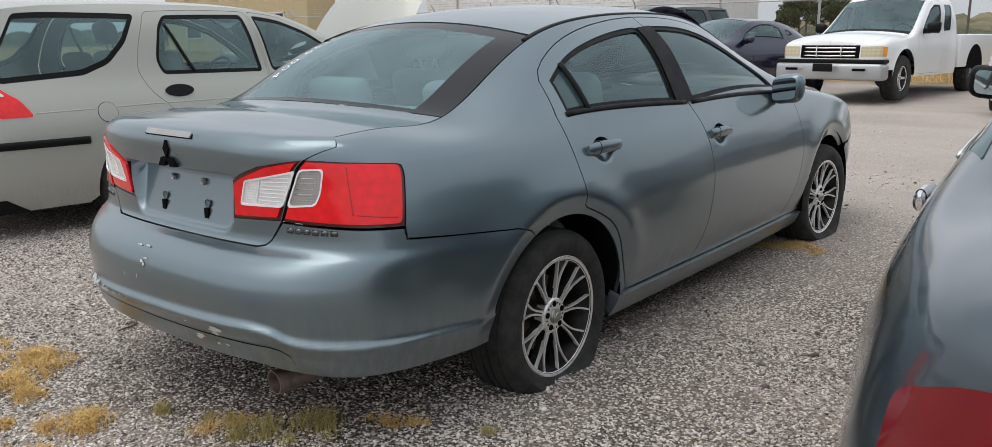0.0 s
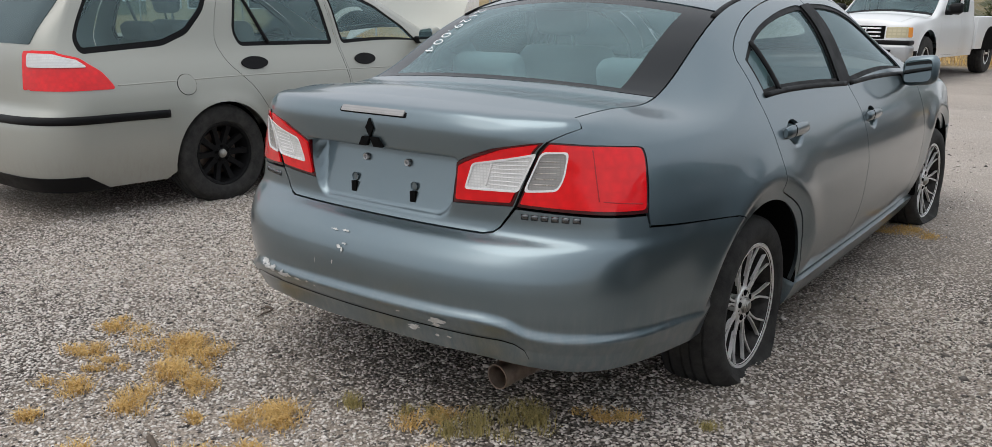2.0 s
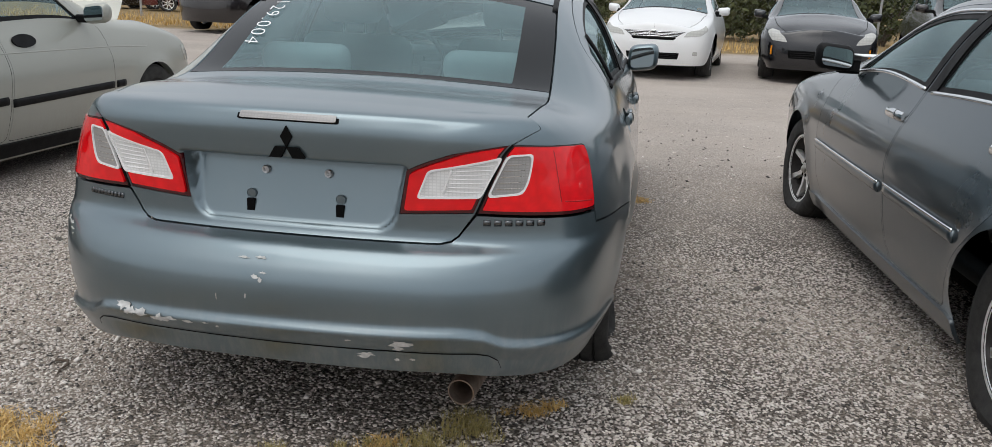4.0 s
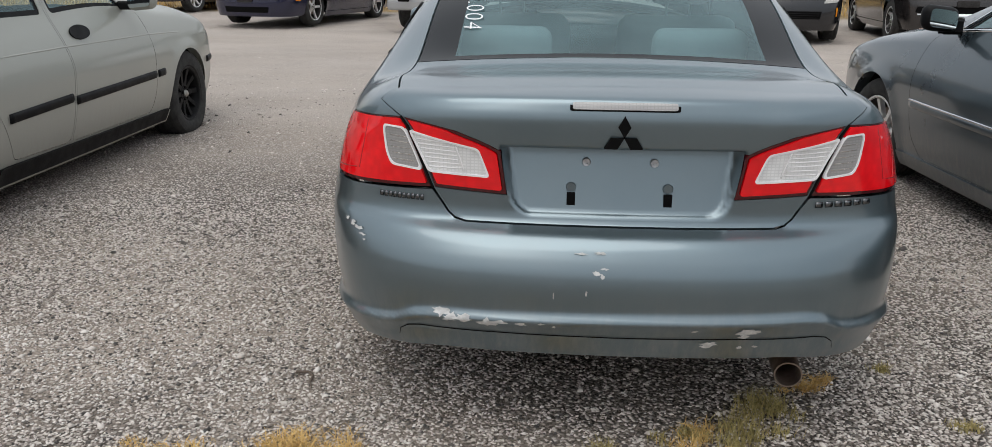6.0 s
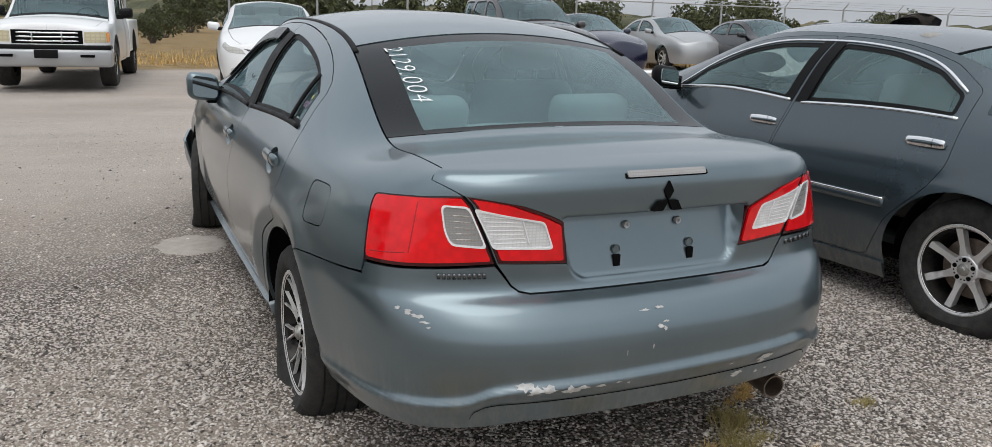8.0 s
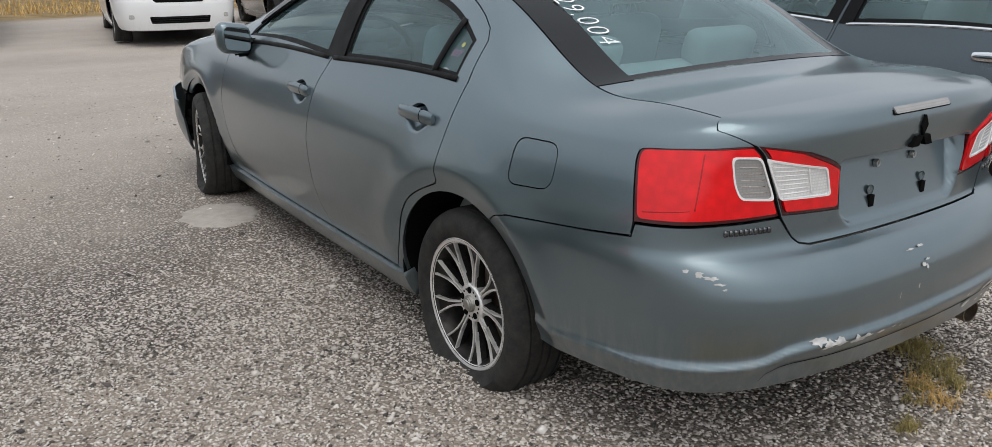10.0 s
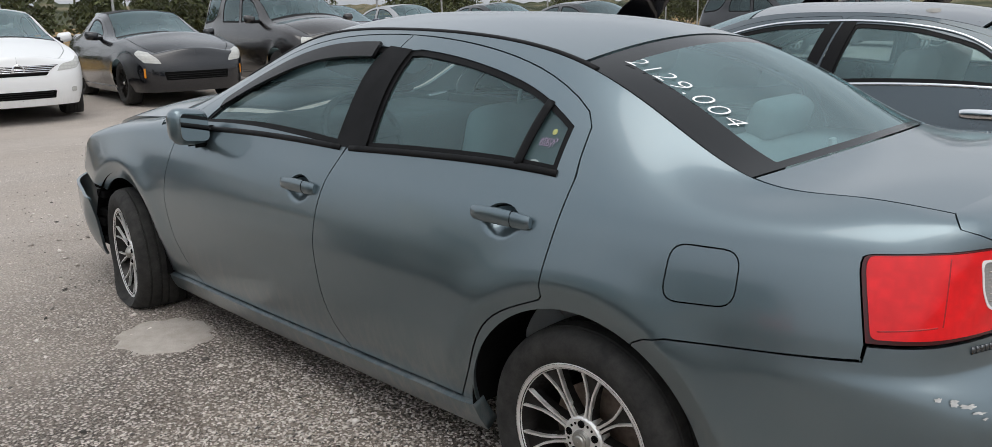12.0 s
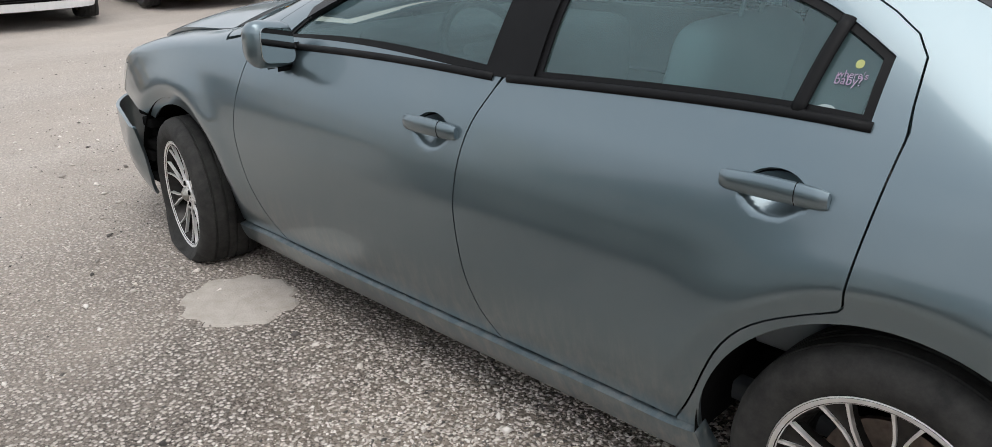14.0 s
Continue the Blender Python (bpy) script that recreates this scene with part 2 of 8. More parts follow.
    def finish(s, name, p, nr, tri, mat, parent, flange, flip, label):
        # make all faces look outwards
        fn = np.cross(p[tri[:, 1]] - p[tri[:, 0]], p[tri[:, 2]] - p[tri[:, 0]])
        back = (fn * nr[tri].sum(1)).sum(1) < 0
        tri = tri.copy()
        tri[back] = tri[back][:, ::-1]
        faces = [tuple(t) for t in tri]
        verts = list(map(tuple, p))
        normals = [tuple(n) for n in nr]
        if flange:
            seen = {}
            for t in faces:
                for a, b in zip(t, t[1:] + t[:1]):
                    seen[(min(a, b), max(a, b))] = (a, b) if (min(a, b), max(a, b)) not in seen else None
            rim = [e for e in seen.values() if e]
            ids = {}
            for a, b in rim:
                for i in (a, b):
                    if i not in ids:
                        ids[i] = len(verts)
                        verts += [tuple(p[i]), tuple(p[i] - nr[i] * flange)]
            faces += [(ids[b], ids[a], ids[a] + 1, ids[b] + 1) for a, b in rim]
        v = np.array(verts)
        if flip:
            v = v * (-1, 1, 1)
            faces = [f[::-1] for f in faces]
        return mesh_of(name, v, faces, mat, parent, label)

    def lid(s, name, ua, ub, xa, xb, mat, parent, inset=0.0, flange=0.014, nu=30, nx=30, label="", warp=None):
        """A panel of the top skin between two rail places and two shares across; flange 0 leaves it thin."""
        gu = np.linspace(ua, ub, nu)
        fa = xa if callable(xa) else (lambda q: xa)
        fb = xb if callable(xb) else (lambda q: xb)
        xi = np.array([np.linspace(fa((q - ua) / (ub - ua)), fb((q - ua) / (ub - ua)), nx) for q in gu])
        uu = np.repeat(gu[:, None], nx, 1)
        p = s.top(uu, xi)
        e = 1e-3
        nr = np.cross(s.top(uu, xi + e) - s.top(uu, xi - e), s.top(uu + e, xi) - s.top(uu - e, xi))
        nr /= np.maximum(np.linalg.norm(nr, axis=-1), 1e-9)[..., None]
        nr = np.where(nr[..., 2:] < 0, -nr, nr)
        p = p - nr * inset
        p, nr = p.reshape(-1, 3), nr.reshape(-1, 3)
        if warp:
            p = warp(p, nr)
        tri = []
        for i in range(nu - 1):
            for j in range(nx - 1):
                a = i * nx + j
                tri += [(a, a + 1, a + nx), (a + 1, a + nx + 1, a + nx)]
        return s.finish(name, p, nr, np.array(tri), mat, parent, flange, False, label)

    def rail_u(s, y):
        us = np.linspace(s.u0, s.u1, 800)
        return float(np.interp(y, s.rail(us)[:, 1], us))

    def bead(s, name, uws, r, mat, parent, flip=False, out=0.0, label="", flat=1.0, closed=False):
        """A moulding of radius r along places of the skin."""
        uws = np.asarray(uws, float)
        p = s.at(uws[:, 0], uws[:, 1])
        nr = np.cross(s.at(uws[:, 0] + 2e-3, uws[:, 1]) - p, s.at(uws[:, 0], uws[:, 1] + 2e-3) - p)
        nr /= np.maximum(np.linalg.norm(nr, axis=1), 1e-9)[:, None]
        return tube(name, p + nr * out, nr, r, mat, parent, flip, label, flat, closed)


def tube(name, p, nr, r, mat, parent, flip=False, label="", flat=1.0, closed=False, n=8):
    """A bar of round or flattened section along the points p; nr points away from the surface beneath."""
    t = np.gradient(p, axis=0)
    t /= np.maximum(np.linalg.norm(t, axis=1), 1e-9)[:, None]
    b = np.cross(t, nr)
    b /= np.maximum(np.linalg.norm(b, axis=1), 1e-9)[:, None]
    verts, faces = [], []
    for k in range(len(p)):
        for j in range(n):
            a = 2 * math.pi * (j + 0.5) / n
            verts.append(p[k] + b[k] * r * math.cos(a) + nr[k] * r * flat * math.sin(a))
    m = len(p)
    for k in range(m if closed else m - 1):
        for j in range(n):
            c, d = k * n, ((k + 1) % m) * n
            faces.append((c + j, c + (j + 1) % n, d + (j + 1) % n, d + j))
    if not closed:
        faces += [tuple(range(n))[::-1], tuple(range((m - 1) * n, m * n))]
    v = np.array(verts)
    if flip:
        v = v * (-1, 1, 1)
        faces = [f[::-1] for f in faces]
    return mesh_of(name, v, faces, mat, parent, label)


def dense(pts, step=0.03):
    """Points along an open polyline."""
    pts, out = np.asarray(pts, float), []
    for a, b in zip(pts, pts[1:]):
        k = max(1, int(np.ceil(np.linalg.norm(b - a) / step)))
        out += [a + (b - a) * i / k for i in range(k)]
    return np.array(out + [pts[-1]])


def smooth_line(pts, n=40):
    """A smooth open curve through 2D points."""
    pts = np.asarray(pts, float)
    t = np.r_[0, np.cumsum(np.hypot(*np.diff(pts, axis=0).T))]
    tt = np.linspace(0, t[-1], n)
    return np.stack([spline(t, pts[:, 0])(tt), spline(t, pts[:, 1])(tt)], 1)

# ---- light: a bright overcast sky, no hard shadows ----
world = bpy.data.worlds.new("overcast")
scene.world = world
world.use_nodes = True
wn = world.node_tree.nodes
wl = world.node_tree.links
wn.clear()
w_out, w_bg, w_sky, w_mix = wn.new("ShaderNodeOutputWorld"), wn.new("ShaderNodeBackground"), wn.new("ShaderNodeTexSky"), wn.new("ShaderNodeMix")
w_sky.sky_type, w_sky.sun_disc = "NISHITA", False
w_sky.sun_elevation, w_sky.sun_rotation = radians(50), radians(200)
w_sky.dust_density, w_sky.ozone_density = 4.0, 1.0
w_hsv = wn.new("ShaderNodeHueSaturation")
w_hsv.inputs["Saturation"].default_value = 0.35
w_geo, w_map, w_noise, w_ramp = wn.new("ShaderNodeTexCoord"), wn.new("ShaderNodeMapping"), wn.new("ShaderNodeTexNoise"), wn.new("ShaderNodeValToRGB")
w_map.inputs["Scale"].default_value = (1.2, 1.2, 5.0)
w_noise.inputs["Scale"].default_value, w_noise.inputs["Detail"].default_value = 1.6, 5.0
w_ramp.color_ramp.elements[0].position, w_ramp.color_ramp.elements[0].color = 0.35, (3.6, 3.85, 4.2, 1)
w_ramp.color_ramp.elements[1].position, w_ramp.color_ramp.elements[1].color = 0.7, (5.0, 5.2, 5.45, 1)
w_mix.data_type = "RGBA"
w_mix.inputs["Factor"].default_value = 0.8
wl.new(w_geo.outputs["Generated"], w_map.inputs["Vector"])
wl.new(w_map.outputs["Vector"], w_noise.inputs["Vector"])
wl.new(w_noise.outputs["Fac"], w_ramp.inputs["Fac"])
wl.new(w_sky.outputs["Color"], w_hsv.inputs["Color"])
wl.new(w_hsv.outputs["Color"], w_mix.inputs["A"])
wl.new(w_ramp.outputs["Color"], w_mix.inputs["B"])
# an overcast sky is brighter overhead than at the horizon
w_sep, w_rng, w_mul = wn.new("ShaderNodeSeparateXYZ"), wn.new("ShaderNodeMapRange"), wn.new("ShaderNodeVectorMath")
w_mul.operation = "SCALE"
w_rng.inputs["From Min"].default_value, w_rng.inputs["From Max"].default_value = 0.05, 0.9
w_rng.inputs["To Min"].default_value, w_rng.inputs["To Max"].default_value = 1.0, 1.6
wl.new(w_geo.outputs["Generated"], w_sep.inputs[0])
wl.new(w_sep.outputs["Z"], w_rng.inputs["Value"])
wl.new(w_mix.outputs["Result"], w_mul.inputs[0])
wl.new(w_rng.outputs[0], w_mul.inputs["Scale"])
wl.new(w_mul.outputs[0], w_bg.inputs["Color"])
w_bg.inputs["Strength"].default_value = 0.142
wl.new(w_bg.outputs["Background"], w_out.inputs["Surface"])

sun = new("sun", bpy.data.lights.new("sun", "SUN"))
sun.data.energy, sun.data.angle, sun.data.color = 0.8, radians(40), (1.0, 0.97, 0.92)
sun.matrix_basis = look((0, 0, 30), (4, 5, 0))

# ---- materials ----
class Mat:
    """A node material under construction."""

    def __init__(s, name, rough=0.5, metal=0.0, coat=0.0, color=(0.5, 0.5, 0.5), spec=0.5):
        s.m = bpy.data.materials.new(name)
        s.m.use_nodes = True
        s.t = s.m.node_tree
        s.b = s.t.nodes["Principled BSDF"]
        s.set(Roughness=rough, Metallic=metal)
        s.b.inputs["Coat Weight"].default_value = coat
        s.b.inputs["Coat Roughness"].default_value = 0.05
        s.b.inputs["Specular IOR Level"].default_value = spec
        s.b.inputs["Base Color"].default_value = (*color, 1)
        s.tc = s.t.nodes.new("ShaderNodeTexCoord")

    def set(s, **k):
        for a, v in k.items():
            s.b.inputs[a].default_value = v
        return s

    def node(s, kind, **k):
        n = s.t.nodes.new(kind)
        for a, v in k.items():
            n.inputs[a.replace("_", " ")].default_value = v
        return n

    def link(s, a, b):
        s.t.links.new(a, b)

    def noise(s, scale, detail=4.0, rough=0.55, stretch=(1, 1, 1), space="Object"):
        n, mp = s.node("ShaderNodeTexNoise", Scale=scale, Detail=detail, Roughness=rough), s.node("ShaderNodeMapping")
        mp.inputs["Scale"].default_value = stretch
        s.link(s.tc.outputs[space], mp.inputs["Vector"])
        s.link(mp.outputs["Vector"], n.inputs["Vector"])
        return n.outputs["Fac"]

    def ramp(s, fac, *stops):
        r = s.node("ShaderNodeValToRGB")
        e = r.color_ramp.elements
        while len(e) < len(stops):
            e.new(0.5)
        for el, (p, c) in zip(e, stops):
            el.position, el.color = p, (c, c, c, 1) if isinstance(c, (int, float)) else (*c, 1)
        s.link(fac, r.inputs["Fac"])
        return r.outputs["Color"]

    def mix(s, fac, a, b, blend="MIX"):
        n = s.node("ShaderNodeMix")
        n.data_type, n.blend_type = "RGBA", blend
        for key, v in (("Factor", fac), ("A", a), ("B", b)):
            if isinstance(v, (int, float)):
                n.inputs[key].default_value = v if key == "Factor" else (v, v, v, 1)
            elif isinstance(v, tuple):
                n.inputs[key].default_value = (*v, 1)
            else:
                s.link(v, n.inputs[key])
        return n.outputs["Result"]

    def math(s, op, a, b=0.0):
        n = s.node("ShaderNodeMath")
        n.operation = op
        for i, v in enumerate((a, b)):
            if isinstance(v, (int, float)):
                n.inputs[i].default_value = v
            else:
                s.link(v, n.inputs[i])
        return n.outputs[0]

    def height(s):
        n = s.node("ShaderNodeSeparateXYZ")
        g = s.t.nodes.new("ShaderNodeNewGeometry")
        s.link(g.outputs["Position"], n.inputs[0])
        return n.outputs[2]

    def color(s, c):
        s.link(c, s.b.inputs["Base Color"])
        return s

    def rough(s, c):
        s.link(c, s.b.inputs["Roughness"])
        return s

    def bump(s, h, strength=0.3, dist=0.01):
        n = s.node("ShaderNodeBump", Strength=strength, Distance=dist)
        s.link(h, n.inputs["Height"])
        s.link(n.outputs["Normal"], s.b.inputs["Normal"])
        return s


def paint(name, color, metal=0.35, rough=0.42, dust_or_veil=0.35, coat=0.7, dusty=(0.34, 0.31, 0.27), sheen=0.06):
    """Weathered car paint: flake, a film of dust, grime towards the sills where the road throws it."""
    k = Mat(name, rough, metal, coat)
    flake = k.noise(900, 1)
    c = k.mix(k.math("MULTIPLY", flake, 0.35), color, tuple(min(1, v * 1.5) for v in color))
    film = k.ramp(k.noise(3.1, 6, 0.65), (0.3, 0.0), (0.75, 1.0))
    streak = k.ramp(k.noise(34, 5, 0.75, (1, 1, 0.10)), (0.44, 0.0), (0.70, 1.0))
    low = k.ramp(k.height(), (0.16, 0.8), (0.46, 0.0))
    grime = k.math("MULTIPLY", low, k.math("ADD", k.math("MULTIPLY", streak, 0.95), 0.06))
    amt = k.math("ADD", k.math("MULTIPLY", film, dust_or_veil * 0.28), k.math("MULTIPLY", grime, dust_or_veil * 2.2))
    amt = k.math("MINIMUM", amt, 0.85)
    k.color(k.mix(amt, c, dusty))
    rr = k.mix(amt, rough, 0.75)
    k.link(k.math("MULTIPLY", k.math("SUBTRACT", 1.0, amt), coat), k.b.inputs["Coat Weight"])
    k.link(k.math("MULTIPLY", k.math("SUBTRACT", 1.0, amt), metal), k.b.inputs["Metallic"])
    k.rough(rr)
    k.link(k.ramp(k.noise(5, 5, 0.6), (0.3, sheen * 0.7), (0.7, sheen * 1.4)), k.b.inputs["Coat Roughness"])
    k.bump(k.noise(700, 2), 0.015, 0.001)
    return k.m


def plastic(name, color, rough=0.6, grain=300, var=0.25, bump=0.12, spec=0.28):
    k = Mat(name, rough, spec=spec)
    k.color(k.mix(k.math("MULTIPLY", k.noise(9, 6, 0.65), var * 2), color, tuple(v * 1.5 + 0.006 for v in color)))
    k.rough(k.ramp(k.noise(15, 4), (0.3, rough * 0.85), (0.7, min(1, rough * 1.15))))
    k.bump(k.noise(grain, 2), bump, 0.002)
    return k.m


def metal(name, color, rough=0.25, var=0.3):
    k = Mat(name, rough, 1.0)
    k.color(k.mix(k.math("MULTIPLY", k.noise(25, 5), var), color, tuple(v * 0.6 for v in color)))
    k.rough(k.ramp(k.noise(40, 4), (0.3, rough * 0.7), (0.7, min(1, rough * 1.6))))
    return k.m


def glazing(name, tint, dust_or_veil=0.06, alpha=0.0):
    """A pane: mirror-like gloss over tinted see-through glass, with a thin teal veil that paints in sky reflection."""
    k = Mat(name, 0.04)
    t = k.t
    glossy = t.nodes.new("ShaderNodeBsdfGlossy")
    glossy.inputs["Color"].default_value = (0.80, 0.94, 0.97, 1)
    glossy.inputs["Roughness"].default_value = 0.03
    clear, veil, m1, m2 = t.nodes.new("ShaderNodeBsdfTransparent"), t.nodes.new("ShaderNodeBsdfDiffuse"), t.nodes.new("ShaderNodeMixShader"), t.nodes.new("ShaderNodeMixShader")
    clear.inputs["Color"].default_value = (*tint, 1)
    # painted sky sheen: pale teal diffuse, mixed unevenly into the clear pane
    veil.inputs["Color"].default_value = (0.31, 0.47, 0.49, 1)
    fres = t.nodes.new("ShaderNodeFresnel")
    fres.inputs["IOR"].default_value = 1.55
    k.link(k.ramp(k.noise(2.3, 2.5, 0.55), (0.25, dust_or_veil * 0.5), (0.8, dust_or_veil * 1.7)), m1.inputs["Fac"])
    k.link(clear.outputs[0], m1.inputs[1])
    k.link(veil.outputs[0], m1.inputs[2])
    k.link(fres.outputs[0], m2.inputs["Fac"])
    k.link(m1.outputs[0], m2.inputs[1])
    k.link(glossy.outputs[0], m2.inputs[2])
    k.link(m2.outputs[0], t.nodes["Material Output"].inputs["Surface"])
    t.nodes.remove(k.b)
    return k.m


def lens_mat(name, color, rough=0.12, ribs=0.0, cells=0.0):
    """A moulded lens: inner ribs or facets in its colour, under a smooth outer face."""
    k = Mat(name, rough, 0.0, 0.6, spec=0.35)
    c = k.mix(k.math("MULTIPLY", k.noise(22, 4), 0.22), color, tuple(v * 0.55 for v in color))
    if ribs:
        w, w2 = k.node("ShaderNodeTexWave", Scale=ribs), k.node("ShaderNodeTexWave", Scale=ribs * 0.8)
        w.bands_direction, w2.bands_direction = "Z", "X"
        for n in (w, w2):
            k.link(k.tc.outputs["Object"], n.inputs["Vector"])
        f = k.math("MULTIPLY", k.ramp(w.outputs["Fac"], (0.1, 1.0), (0.4, 0.0)), 0.22)
        f2 = k.math("MULTIPLY", k.ramp(w2.outputs["Fac"], (0.0, 1.0), (0.25, 0.0)), 0.22)
        c = k.mix(k.math("MAXIMUM", f, f2), c, tuple(v * 0.30 for v in color))
    if cells:
        v = k.node("ShaderNodeTexVoronoi", Scale=cells)
        v.distance = "CHEBYCHEV"
        k.link(k.tc.outputs["Object"], v.inputs["Vector"])
        c = k.mix(k.ramp(v.outputs["Distance"], (0.15, 0.0), (0.6, 0.28)), c, tuple(q * 0.5 for q in color))
        big = k.ramp(k.noise(7, 2), (0.40, 0.0), (0.60, 0.2))
        c = k.mix(big, c, tuple(q * 0.5 for q in color))
    k.color(c)
    k.set(**{"Coat Roughness": 0.03})
    return k.m


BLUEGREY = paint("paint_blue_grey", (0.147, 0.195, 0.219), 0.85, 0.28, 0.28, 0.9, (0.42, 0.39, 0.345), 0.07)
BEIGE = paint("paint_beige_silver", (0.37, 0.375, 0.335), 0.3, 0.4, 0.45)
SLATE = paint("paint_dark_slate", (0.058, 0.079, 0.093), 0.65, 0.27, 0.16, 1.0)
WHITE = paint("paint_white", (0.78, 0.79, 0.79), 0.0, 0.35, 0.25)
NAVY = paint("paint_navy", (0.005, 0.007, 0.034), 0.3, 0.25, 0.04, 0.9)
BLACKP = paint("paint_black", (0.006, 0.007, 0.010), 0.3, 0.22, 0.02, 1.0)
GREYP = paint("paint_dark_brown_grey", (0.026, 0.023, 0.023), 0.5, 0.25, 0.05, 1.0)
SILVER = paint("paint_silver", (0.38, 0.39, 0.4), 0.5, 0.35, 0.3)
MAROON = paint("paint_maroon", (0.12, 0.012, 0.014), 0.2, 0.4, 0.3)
TRIM = plastic("black_trim", (0.0045, 0.0045, 0.005), 0.5, spec=0.16)
DARK = plastic("dark_cavity", (0.004, 0.004, 0.004), 0.95, spec=0.05)
FRIT = plastic("black_glass_border", (0.010, 0.011, 0.012), 0.14, 60, 0.3, 0.01)
CLOTH = plastic("seat_cloth", (0.34, 0.37, 0.38), 0.9, 400, 0.3, 0.3)
CLOTH_PALE = plastic("seat_cloth_pale", (0.30, 0.29, 0.27), 0.85, 400, 0.25, 0.3)
CABIN = plastic("cabin_plastic", (0.06, 0.065, 0.07), 0.75)
CHROME = metal("chrome", (0.85, 0.86, 0.87), 0.1, 0.15)
BADGE = metal("dark_chrome", (0.16, 0.165, 0.17), 0.18, 0.4)
CAP = metal("grey_cap_metal", (0.50, 0.49, 0.46), 0.38, 0.3)
STEEL = metal("rusty_steel", (0.30, 0.24, 0.2), 0.55, 0.6)
ALLOY = metal("machined_alloy", (0.95, 0.94, 0.93), 0.5, 0.12)
ALLOY_DARK = metal("dark_alloy_pocket", (0.055, 0.052, 0.05), 0.5, 0.4)
GLASS = glazing("car_glass", (0.58, 0.75, 0.75), 0.13)
GLASS_CLEAR = glazing("car_glass_clear", (0.66, 0.81, 0.82), 0.20)
GLASS_DARK = glazing("dark_car_glass", (0.10, 0.13, 0.14), 0.08)
RED = lens_mat("red_lens", (0.98, 0.004, 0.010), 0.08, 0, 34)
CLEAR_DIM = lens_mat("clear_lens_over_chrome", (0.40, 0.39, 0.38), 0.12, 44, 16)
RED_RIM = lens_mat("dark_red_lens_rim", (0.07, 0.002, 0.004), 0.15)
RED_BACK = lens_mat("red_lens_depth", (0.42, 0.003, 0.006), 0.2, 30)
LENS_RIM = lens_mat("pale_lens_rim", (0.94, 0.93, 0.93), 0.2)
REFLECT = metal("lamp_reflector", (0.62, 0.58, 0.54), 0.2, 0.5)
RED_DARK = lens_mat("dark_red_lens", (0.20, 0.003, 0.007), 0.08, 0, 16)
CLEAR = lens_mat("clear_ribbed_lens", (0.93, 0.93, 0.92), 0.15, 38, 26)
AMBER = lens_mat("amber_lens", (0.85, 0.30, 0.02), 0.2)
LAMP_CLEAR = lens_mat("headlamp_lens", (0.55, 0.55, 0.52), 0.12, 8)
LAMP_YELLOW = lens_mat("yellowed_headlamp_lens", (0.62, 0.55, 0.36), 0.2, 6)
WRITE = plastic("paint_marker_white", (0.85, 0.86, 0.86), 0.8, 200, 0.05)


def tyre_mat():
    k = Mat("worn_tyre_rubber", 0.85)
    d = k.ramp(k.noise(18, 6, 0.7), (0.35, 0.0), (0.75, 1.0))
    k.color(k.mix(k.math("MULTIPLY", d, 0.55), (0.014, 0.0135, 0.013), (0.075, 0.072, 0.066)))
    k.bump(k.noise(160, 4), 0.25, 0.004)
    return k.m


TYRE = tyre_mat()


